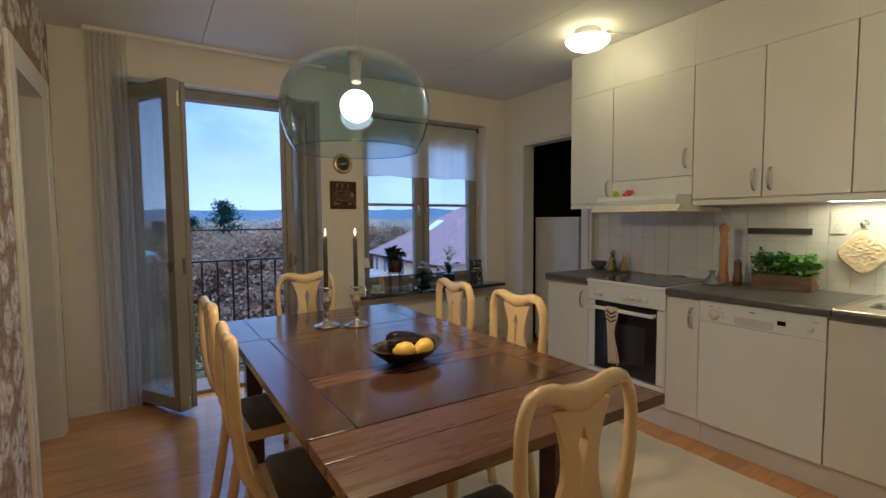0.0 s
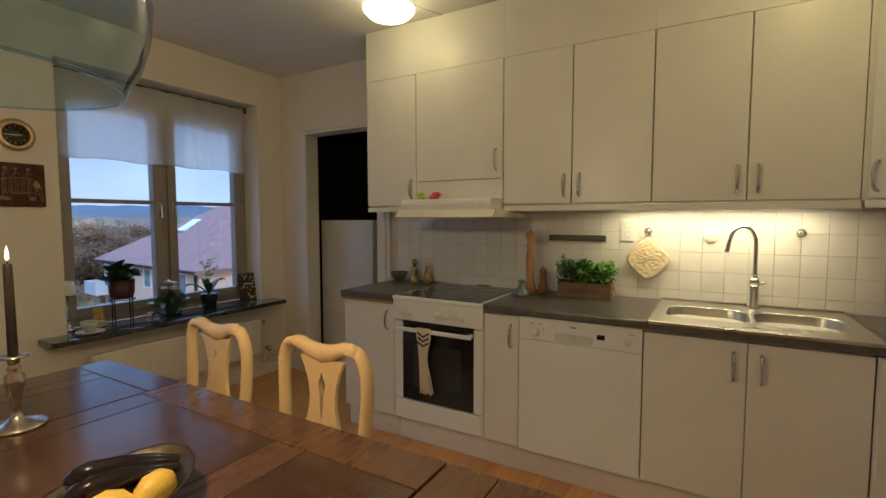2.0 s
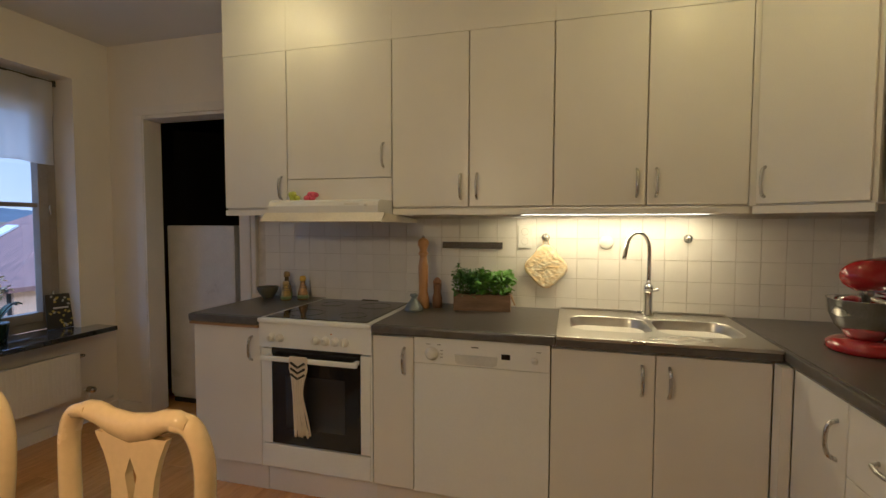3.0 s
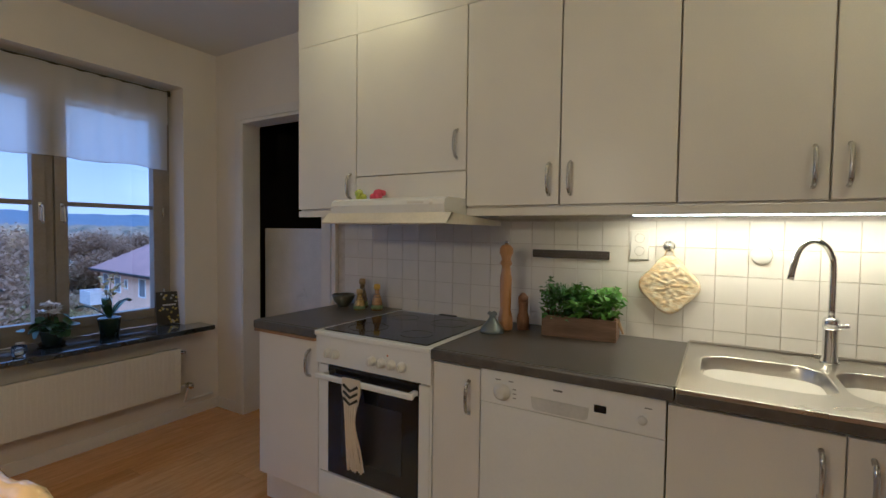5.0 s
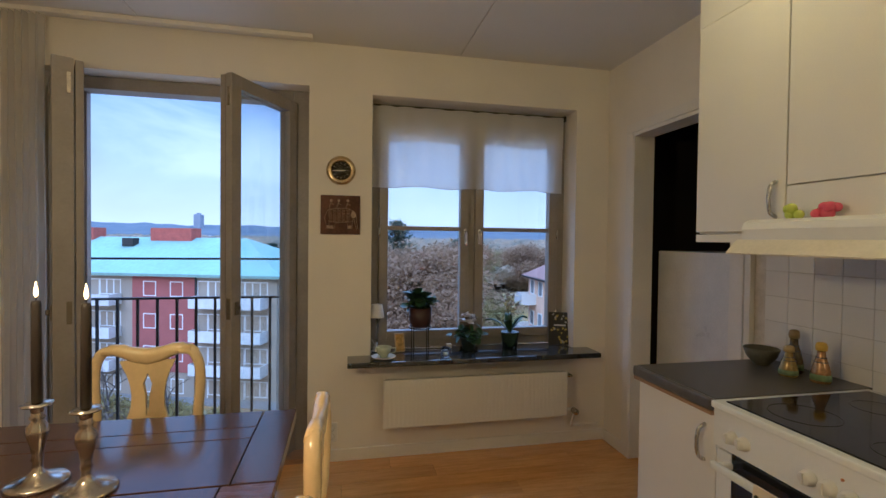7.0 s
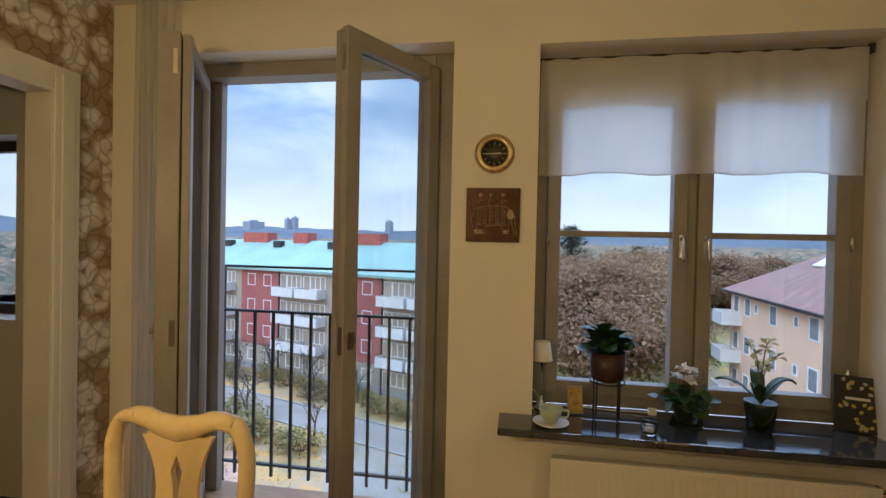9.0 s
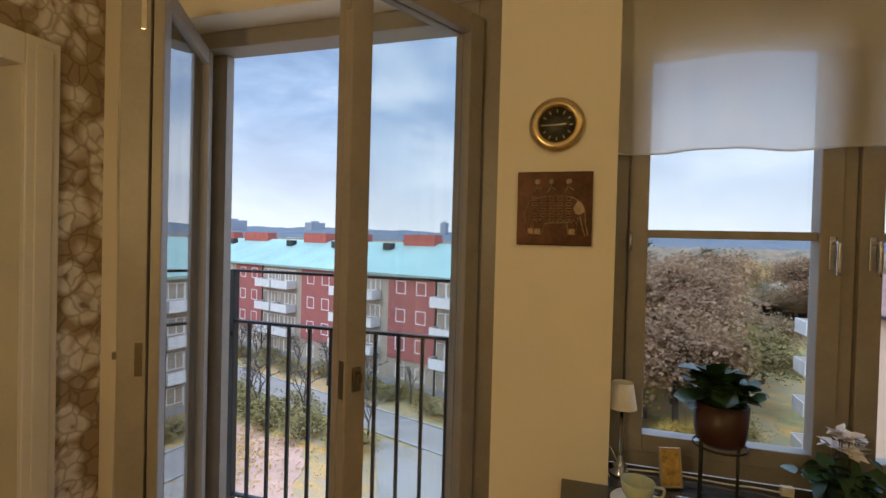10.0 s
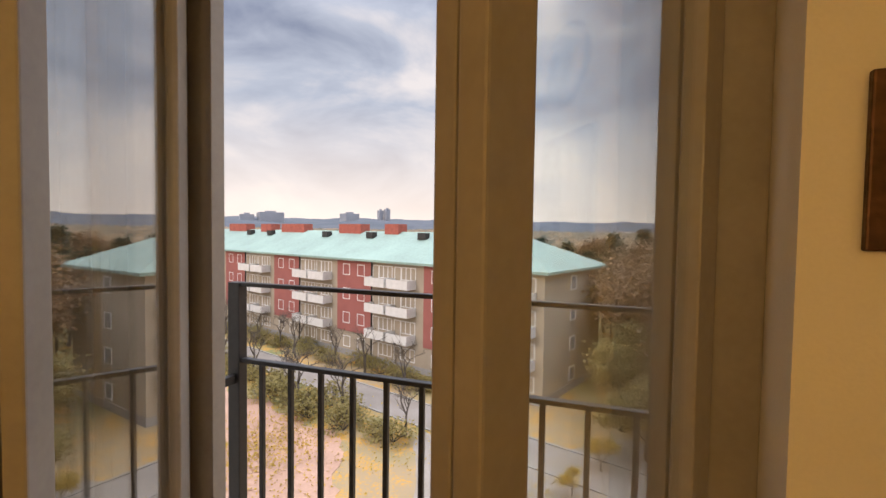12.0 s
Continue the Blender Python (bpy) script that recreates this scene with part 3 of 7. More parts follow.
def rounded(cx, cy, hx, hy, r, n=6):
    out = []
    for q, (sx, sy) in enumerate(((1, 1), (-1, 1), (-1, -1), (1, -1))):
        for k in range(n + 1):
            a = math.pi / 2 * (q + k / n)
            out.append((cx + sx * (hx - r) + r * math.cos(a), cy + sy * (hy - r) + r * math.sin(a)))
    return out


bm = B()
BX, BOWLS = -0.31, ((-2.045, 0.185), (-2.405, 0.180))
x0, x1, y0, y1, zt = -0.627, XR - 0.004, -2.622, -1.82, 0.903
xs = sorted({x0, x1, BX - 0.19, BX + 0.19})
ys = sorted({y0, y1, BOWLS[1][0] - 0.19, BOWLS[0][0] + 0.195, -2.222})
grid = {(i, j): bm.verts.new((a, b2, zt)) for i, a in enumerate(xs) for j, b2 in enumerate(ys)}
for i in range(len(xs) - 1):
    for j in range(len(ys) - 1):
        q = [grid[i, j], grid[i + 1, j], grid[i + 1, j + 1], grid[i, j + 1]]
        if i == 1 and j in (1, 2):
            cy, hy = BOWLS[0] if j == 2 else BOWLS[1]
            loop = rounded(BX, cy, 0.165, hy * 0.93, 0.085)
            ring = [bm.verts.new((a, b2, zt)) for a, b2 in loop]
            n4 = len(ring) // 4
            corner = [q[2], q[3], q[0], q[1]]
            for s in range(4):
                seg = ring[s * n4:(s + 1) * n4]
                for a, b2 in zip(seg, seg[1:]):
                    bm.faces.new((corner[s], b2, a))
                bm.faces.new((corner[s], corner[(s + 1) % 4], ring[((s + 1) * n4) % len(ring)], seg[-1]))
            prev = ring
            for k, (sc, z) in enumerate(((0.985, zt - 0.006), (0.96, zt - 0.03), (0.90, zt - 0.13), (0.78, zt - 0.155), (0.1, zt - 0.162))):
                cur = [bm.verts.new((BX + (a - BX) * sc, cy + (b2 - cy) * sc, z)) for a, b2 in loop]
                for a in range(len(cur)):
                    f = bm.faces.new((prev[a], prev[(a + 1) % len(cur)], cur[(a + 1) % len(cur)], cur[a]))
                    f.smooth = True
                prev = cur
            bm.faces.new(prev)
        else:
            bm.faces.new(q)
part("sink_top", bm, M_SINK, sink)
bm = B()
box(bm, -0.631, -2.622, 0.890, -0.624, -1.82, 0.9035, 0.003)
box(bm, -0.624, -1.824, 0.9035, XR - 0.005, -1.819, 0.909, 0.002)
box(bm, XR - 0.012, -2.62, 0.9035, XR - 0.006, -1.825, 0.912, 0.002)
part("rim", bm, M_SINK, sink)
for cy, hy in BOWLS:
    part("drain", lathe(B(), [(0.0, 0.002), (0.03, 0.002), (0.04, 0.004), (0.042, 0.0)], 20, (BX, cy, zt - 0.161)), M_CHROME, sink)

faucet = thing("kitchen_faucet", "tall chrome kitchen tap with a swan-neck spout", "faucet")
FX, FY = -0.050, -2.250
bm = B()
lathe(bm, [(0.0, 0), (0.028, 0), (0.028, 0.008), (0.022, 0.014), (0.021, 0.14), (0.017, 0.15), (0.0, 0.155)], 20, (FX, FY, 0.904))
part("body", bm, M_CHROME, faucet)
bm = B()
arc = [(FX, FY, 1.05), (FX, FY, 1.225)] + [(FX - 0.048 * (1 - math.cos(a)), FY + (1 - math.cos(a)) * 0.060, 1.225 + 0.095 * math.sin(a)) for a in (0.5, 1.0, 1.57, 2.1, 2.6)] + [(FX - 0.102, FY + 0.128, 1.19)]
tube(bm, curve(arc, 5), 0.0105, 12)
part("spout", bm, M_CHROME, faucet)
bm = B()
tube(bm, [(FX, FY, 1.02), (FX - 0.02, FY - 0.045, 1.04)], 0.008, 10)
lathe(bm, [(0, 0), (0.024, 0), (0.024, 0.03), (0.018, 0.04), (0, 0.04)], 18, (FX, FY, 1.02))
part("lever", bm, M_CHROME, faucet)

# stove
stove = thing("stove", "white free-standing electric stove with a black glass hob", "stove", RUN(-0.4))
bm = B()
box(bm, 0.002, 0.0, 0.145, 0.012, 0.60, 0.874, 0.002)
box(bm, 0.588, 0.0, 0.145, 0.598, 0.60, 0.874, 0.002)
box(bm, 0.012, 0.02, 0.14, 0.588, 0.60, 0.872)
part("body", bm, M_APPL, stove)
bm = B()
box(bm, 0.002, 0.05, -0.002, 0.598, 0.065, 0.138)
part("plinth", bm, M_APPL, stove)
bm = B()
box(bm, 0.012, -0.004, 0.150, 0.588, 0.019, 0.268, 0.005)
part("drawer", bm, M_APPL, stove)
bm = B()
prism(bm, [(0.001, 0.875), (0.599, 0.875), (0.599, 0.757), (0.001, 0.757)], -0.012, 0.019)
part("control_panel", bm, M_APPL, stove)
for k, x in enumerate((0.075, 0.118, 0.315, 0.365, 0.415, 0.465)):
    bm = B()
    lathe(bm, [(0, 0), (0.021, 0), (0.021, 0.004), (0.018, 0.006), (0.017, 0.020), (0.013, 0.024), (0, 0.024)], 20, m=Matrix.Translation((x, -0.012, 0.805)) @ pose(0, 0, 0, 90))
    box(bm, x - 0.0025, -0.040, 0.790, x + 0.0025, -0.034, 0.820, 0.001)
    part("knob", bm, M_PLASTIC, stove)
bm = B()
lathe(bm, [(0, 0), (0.004, 0), (0.004, 0.003), (0, 0.003)], 10, m=Matrix.Translation((0.395, -0.012, 0.84)) @ pose(0, 0, 0, 90))
part("indicator", bm, mat("amber_lamp", (0.5, 0.2, 0.05), 0.3), stove)
bm = B()
box(bm, 0.012, -0.002, 0.274, 0.062, 0.019, 0.745, 0.003)
od = part("oven_door", bm, M_APPL, stove)
part("door_edge", box(B(), 0.538, -0.002, 0.274, 0.588, 0.019, 0.745, 0.003), M_APPL, od)
bm = B()
box(bm, 0.063, -0.003, 0.276, 0.537, 0.018, 0.752, 0.003)
part("oven_glass", bm, M_BLACKGLASS, od)
bm = B()
box(bm, 0.14, -0.0045, 0.36, 0.46, -0.0031, 0.62, 0.0005)
part("oven_window", bm, mat("smoked_glass", (0.03, 0.03, 0.034), 0.05), od)
bm = B()
box(bm, 0.035, -0.058, 0.700, 0.545, -0.040, 0.724, 0.007)
for x in (0.05, 0.515):
    box(bm, x, -0.042, 0.703, x + 0.02, -0.002, 0.722, 0.003)
part("oven_handle", bm, M_APPL, od)
bm = B()
box(bm, 0.0, -0.025, 0.876, 0.600, 0.615, 0.899, 0.006)
part("hob_frame", bm, M_APPL, stove)
bm = B()
box(bm, 0.030, 0.004, 0.895, 0.570, 0.572, 0.903, 0.002)
part("hob_glass", bm, M_BLACKGLASS, stove)
for x, y, r in ((0.17, 0.14, 0.09), (0.43, 0.14, 0.07), (0.17, 0.42, 0.07), (0.43, 0.42, 0.09)):
    bm = B()
    lathe(bm, [(r, 0), (r, 0.0006), (r - 0.002, 0.0006), (r - 0.002, 0)], 32, (x, y, 0.9031))
    part("cooking_zone", bm, mat("zone_ring", (0.028, 0.028, 0.03), 0.12), stove)
bm = B()
box(bm, 0.27, 0.583, 0.899, 0.37, 0.600, 0.906, 0.002)
part("oven_vent", bm, M_DARK, stove)

# towel of knotted cotton over the oven handle
towel = thing("kitchen_towel", "knotted cream cotton hanging with black chevrons on the oven handle", "towel", RUN(-0.4))
M_COTTON = cloth("cotton_cord", (0.74, 0.64, 0.48), 260)
bm = B()
prism(bm, [(0.205, 0.735), (0.295, 0.735), (0.298, 0.68), (0.285, 0.63), (0.25, 0.612), (0.215, 0.63), (0.202, 0.68)], -0.068, -0.0605)
part("band", bm, M_COTTON, towel)
for k in range(3):
    bm = B()
    z = 0.708 - k * 0.027
    tube(bm, [(0.213, -0.070, z), (0.25, -0.071, z - 0.022), (0.287, -0.070, z)], 0.0055, 6)
    part("chevron", bm, mat("black_yarn", (0.03, 0.03, 0.03), 0.9), towel)
bm = B()
for k in range(15):
    x = 0.214 + 0.072 * k / 14
    sway = random.uniform(-0.008, 0.008)
    z1 = 0.335 + 0.02 * random.random()
    tube(bm, curve([(x, -0.064, 0.66), (0.25 + (x - 0.25) * 0.72, -0.066 - 0.004 * (k % 3), 0.56), (0.25 + (x - 0.25) * 0.85 + sway, -0.052 - 0.005 * (k % 2), 0.44), (0.252 + (x - 0.25) * 1.15 + sway, -0.036 - 0.005 * (k % 3), z1)], 4), 0.0048, 6)
part("fringe", bm, M_COTTON, towel)

# dishwasher
dw = thing("dishwasher", "white built-under dishwasher with a dial and a display", "dishwasher", RUN(-1.2))
bm = B()
box(bm, 0.003, 0.012, 0.14, 0.597, 0.58, 0.855)
part("body", bm, M_APPL, dw)
bm = B()
box(bm, 0.003, -0.004, 0.145, 0.597, 0.011, 0.738, 0.003)
part("door", bm, M_APPL, dw)
bm = B()
box(bm, 0.003, -0.006, 0.740, 0.597, 0.011, 0.856, 0.003)
panel = part("control_panel", bm, M_APPL, dw)
bm = B()
box(bm, 0.0, 0.05, -0.002, 0.60, 0.065, 0.138)
part("plinth", bm, M_CAB, dw)
bm = B()
lathe(bm, [(0, 0), (0.030, 0), (0.030, 0.004), (0.024, 0.007), (0.021, 0.020), (0.016, 0.024), (0, 0.024)], 24, m=Matrix.Translation((0.085, -0.006, 0.785)) @ pose(0, 0, 0, 90))
part("dial", bm, M_PLASTIC, dw)
bm = B()
box(bm, 0.395, -0.0075, 0.782, 0.432, -0.0061, 0.805, 0.001)
part("display", bm, M_BLACKGLASS, dw)
bm = B()
prism(bm, [(0.19, 0.79), (0.38, 0.79), (0.375, 0.755), (0.365, 0.748), (0.205, 0.748), (0.195, 0.755)], -0.0085, -0.0055)
part("grip", bm, mat("grey_plastic", (0.62, 0.62, 0.60), 0.4), dw)
M_PRINT = mat("grey_print", (0.2, 0.2, 0.2), 0.5)
for x, z, w2, h2 in ((0.06, 0.825, 0.02, 0.003), (0.11, 0.825, 0.016, 0.003), (0.125, 0.80, 0.012, 0.003), (0.125, 0.785, 0.012, 0.003), (0.125, 0.77, 0.012, 0.003), (0.265, 0.822, 0.03, 0.006), (0.54, 0.822, 0.02, 0.003)):
    part("marking", box(B(), x, -0.0068, z, x + w2, -0.0058, z + h2), M_PRINT, dw)
bm = B()
lathe(bm, [(0, 0), (0.014, 0), (0.013, 0.006), (0, 0.007)], 18, m=Matrix.Translation((0.535, -0.006, 0.785)) @ pose(0, 0, 0, 90))
part("button", bm, M_PLASTIC, dw)

# wall cabinets
UP, UZ, UT = -0.355, 1.440, 2.275
UPM = lambda y: pose(UP, y, 0, 0, 0, -90)


def wall_unit(m, w, doors, label, z0=UZ, depth=0.39):
    c = thing("wall_cabinet", label, "cabinet", m, "kitchen wall units")
    bm = B()
    box(bm, 0.0, 0.021, z0 - 0.004, w, depth, H - 0.002, 0.0)
    part("body", bm, M_CAB, c)
    for d in doors:
        front(c, *d, gap=0.003)
    bm = B()
    box(bm, 0.0003, 0.001, UT - 0.001, w - 0.0003, 0.0205, H - 0.003, 0.0008)
    part("filler", bm, M_CAB, c)
    return c


wall_unit(UPM(0.0), 0.40, [("door", 0, 0.4, UZ, UT, (0.365, 1.49))], "tall white wall cabinet beside the range hood")
wall_unit(UPM(-0.4), 0.60, [("door", 0, 0.6, 1.592, UT, (0.555, 1.645))], "white wall cabinet above the range hood", 1.592)
wall_unit(UPM(-1.0), 0.79, [("door", 0, 0.395, UZ, UT, (0.355, 1.48)), ("door", 0.395, 0.79, UZ, UT, (0.435, 1.48))], "white wall cabinet with two doors")
wall_unit(UPM(-1.79), 0.79, [("door", 0, 0.395, UZ, UT, (0.355, 1.48)), ("door", 0.395, 0.79, UZ, UT, (0.435, 1.48))], "white wall cabinet with two doors above the sink")
diag = pose(-0.362, -2.588, 0, 0, 0, -135)
c = thing("wall_cabinet", "white diagonal corner wall cabinet with one door", "cabinet", diag, "kitchen wall units")
bm = B()
prism(bm, [(0, 0), (0.39, 0), (0.39, 1.17), (0, 1.17)], 0.021, 0.24, Matrix.Translation((0, 0, UZ - 0.004)))
part("body", bm, M_CAB, c)
front(c, "door", 0.012, 0.378, UZ, UT, (0.045, 1.47))
bm = B()
box(bm, 0.001, 0.001, UT - 0.001, 0.389, 0.0205, H - 0.003, 0.0008)
part("filler", bm, M_CAB, c)
for k in range(3):
    wall_unit(pose(-0.615 - 0.402 * k, -2.90, 0, 0, 0, 180), 0.40, [("door", 0, 0.4, UZ, UT, (0.36, 1.47))], "white wall cabinet on the short leg", depth=0.315)
bm = B()
box(bm, UP + 0.001, -2.606, UZ - 0.004, UP + 0.03, -2.5812, H - 0.003, 0.001)
solid("corner_filler", bm, M_CAB, "white filler strip between the wall cabinets in the corner", "filler")
bm = B()
box(bm, UP + 0.004, -0.398, 1.403, UP + 0.022, 0.0, UZ - 0.006, 0.001)
solid("light_rail", bm, M_CAB, "white light rail under the wall cabinet", "trim")
bm = B()
box(bm, UP + 0.004, -2.582, 1.403, UP + 0.022, -1.002, UZ - 0.006, 0.001)
solid("light_rail", bm, M_CAB, "long white light rail under the wall cabinets", "trim")
bm = B()
box(bm, 0.0, 0.004, 1.403, 0.39, 0.022, UZ - 0.006, 0.001)
solid("light_rail", bm, M_CAB, "white light rail under the corner cabinet", "trim", diag)
bm = B()
box(bm, -1.82, -2.922, 1.403, -0.63, -2.904, UZ - 0.006, 0.001)
solid("light_rail", bm, M_CAB, "white light rail under the short leg's cabinets", "trim")
led = thing("counter_lamp", "slim lit lamp under the wall cabinets", "lamp")
bm = B()
box(bm, -0.13, -2.52, 1.412, -0.07, -1.60, 1.4255, 0.002)
part("housing", bm, M_PLASTIC, led)
bm = B()
box(bm, -0.115, -2.50, 1.4075, -0.085, -1.62, 1.4118, 0.001)
part("diffuser", bm, M_LED, led)

# range hood
hood = thing("range_hood", "cream-white range hood with a slanting glass visor", "hood", UPM(-0.4))
bm = B()
box(bm, 0.002, 0.0, 1.475, 0.598, 0.355, 1.590, 0.002)
part("body", bm, M_CAB, hood)
bm = B()
prof = [(0.0, 1.475), (-0.14, 1.475), (-0.165, 1.465), (-0.172, 1.445), (-0.168, 1.412), (0.0, 1.408), (0.35, 1.408), (0.35, 1.473)]
a = [[bm.verts.new((x, y, z)) for y, z in prof] for x in (0.003, 0.597)]
bm.faces.new(a[0])
bm.faces.new(a[1][::-1])
for k in range(len(prof)):
    bm.faces.new((a[0][k], a[0][(k + 1) % len(prof)], a[1][(k + 1) % len(prof)], a[1][k]))
part("canopy", bm, M_APPL, hood)
bm = B()
prof = [(-0.169, 1.412), (-0.212, 1.370), (-0.209, 1.365), (-0.155, 1.407)]
a = [[bm.verts.new((x, y, z)) for y, z in prof] for x in (-0.018, 0.63)]
bm.faces.new(a[0])
bm.faces.new(a[1][::-1])
for k in range(4):
    bm.faces.new((a[0][k], a[0][(k + 1) % 4], a[1][(k + 1) % 4], a[1][k]))
for x in (-0.018, 0.624):
    prism(bm, [(-0.209, 1.366), (0.30, 1.366), (0.30, 1.386), (-0.169, 1.411)], 0, 0.006, Matrix.Translation((x, 0, 0)) @ pose(0, 0, 0, 0, 0, 90) @ Matrix.Diagonal((1, -1, 1, 1)))
part("visor", bm, mat("ivory_plastic", (0.76, 0.70, 0.56), 0.35), hood)
bm = B()
box(bm, 0.42, -0.171, 1.440, 0.50, -0.164, 1.458, 0.002)
lathe(bm, [(0, 0), (0.009, 0), (0.008, 0.006), (0, 0.006)], 14, m=Matrix.Translation((0.535, -0.168, 1.449)) @ pose(0, 0, 0, 90))
part("switch", bm, M_PLASTIC, hood)
for k, (x, col, n2) in enumerate(((0.075, (0.55, 0.62, 0.05), 5), (0.165, (0.72, 0.10, 0.16), 9))):
    bm = B()
    for j in range(n2):
        r = 0.013 + 0.004 * random.random()
        bmesh.ops.create_icosphere(bm, subdivisions=2, radius=r, matrix=Matrix.Translation((x + random.uniform(-0.02, 0.03), -0.05 + random.uniform(-0.02, 0.02), 1.476 + r + 0.018 * (j % 2))))
    for f in bm.faces:
        f.smooth = True
    solid("glass_ornament", bm, mat("ornament", col, 0.2), "small yellow-green glass ornament on the range hood" if k == 0 else "small red berry ornament on the range hood", "ornament", UPM(-0.4))

# tiles behind the worktop
bm = B()
box(bm, XR - 0.0035, YS + 0.001, 0.90, XR, 0.085, 1.403)
part("grout", bm, M_GROUT, wall_e)
P = 0.1075
me = mesh_of("tile", box(B(), -0.004, -P / 2 + 0.0012, -P / 2 + 0.0012, 0.0, P / 2 - 0.0012, P / 2 - 0.0012, 0.0012), M_TILE)
TILES = []
for j in range(5):
    for i in range(30):
        TILES.append((wall_e, pose(XR - 0.0035, 0.03 - P * (i + 0.5), 0.903 + P * (j + 0.5) - 0.05)))
bm = B()
box(bm, -1.83, YS, 0.90, XR - 0.004, YS + 0.0035, 1.425)
part("grout", bm, M_GROUT, wall_s)
for j in range(5):
    for i in range(16):
        TILES.append((wall_s, pose(-0.07 - P * (i + 0.5), YS + 0.0035, 0.853 + P * (j + 0.5), 0, 0, -90)))
for parent, m in TILES:
    piece("tile", me, parent, m)
bm = B()
box(bm, XR - 0.03, 0.087, 0.905, XR - 0.001, 0.118, 1.52, 0.003)
structure("trim_tiles", bm, M_TRIM, "white strip at the tiles' end", "trim")

# ---- dining table ----
TX0, TX1, TY0, TY1, TZ = -2.955, -1.940, -1.83, 0.065, 0.785
table = thing("dining_table", "dark red-brown wooden extending table with oak end leaves", "table")
tops = [
    ("plank", TX0, TX0 + 0.11, -0.440, TY1, M_TABLE), ("plank", TX1 - 0.11, TX1, -0.440, TY1, M_TABLE),
    ("plank", TX0 + 0.112, TX1 - 0.112, -0.075, TY1, M_TABLE), ("plank", TX0 + 0.112, TX1 - 0.112, -0.16, -0.077, M_TABLE),
    ("plank", TX0 + 0.112, TX1 - 0.112, -0.440, -0.162, M_TABLE),
    ("plank", TX0, TX0 + 0.13, -1.53, -0.445, M_TABLE), ("plank", TX1 - 0.13, TX1, -1.53, -0.445, M_TABLELIGHT),
    ("plank", TX0 + 0.132, TX1 - 0.132, -0.55, -0.445, M_TABLE), ("plank", TX0 + 0.132, TX1 - 0.132, -1.09, -0.552, M_TABLE),
    ("plank", TX0 + 0.132, TX1 - 0.132, -1.20, -1.092, M_TABLELIGHT), ("plank", TX0 + 0.132, TX1 - 0.132, -1.53, -1.202, M_TABLE),
    ("plank", TX0, TX1, -1.665, -1.536, M_TABLELIGHT), ("plank", TX0, TX1, TY0, -1.667, M_TABLELIGHT),
]
for nm, x0, x1, y0, y1, m in tops:
    bm = B()
    box(bm, x0 + 0.0006, y0 + 0.0006, TZ - 0.032, x1 - 0.0006, y1 - 0.0006, TZ, 0.0018)
    part(nm, bm, m, table)
bm = B()
for a in ((TX0 + 0.10, TY0 + 0.30, TX0 + 0.125, TY1 - 0.10), (TX1 - 0.125, TY0 + 0.30, TX1 - 0.10, TY1 - 0.10), (TX0 + 0.126, TY0 + 0.30, TX1 - 0.126, TY0 + 0.325), (TX0 + 0.126, TY1 - 0.125, TX1 - 0.126, TY1 - 0.10)):
    box(bm, a[0], a[1], 0.61, a[2], a[3], TZ - 0.0325, 0.003)
part("apron", bm, M_TABLE, table)
for x in (TX0 + 0.13, TX1 - 0.13):
    for y in (TY0 + 0.33, TY1 - 0.13):
        bm = B()
        box(bm, x - 0.04, y - 0.04, 0.0, x + 0.04, y + 0.04, TZ - 0.033, 0.006)
        part("leg", bm, M_TABLE, table)


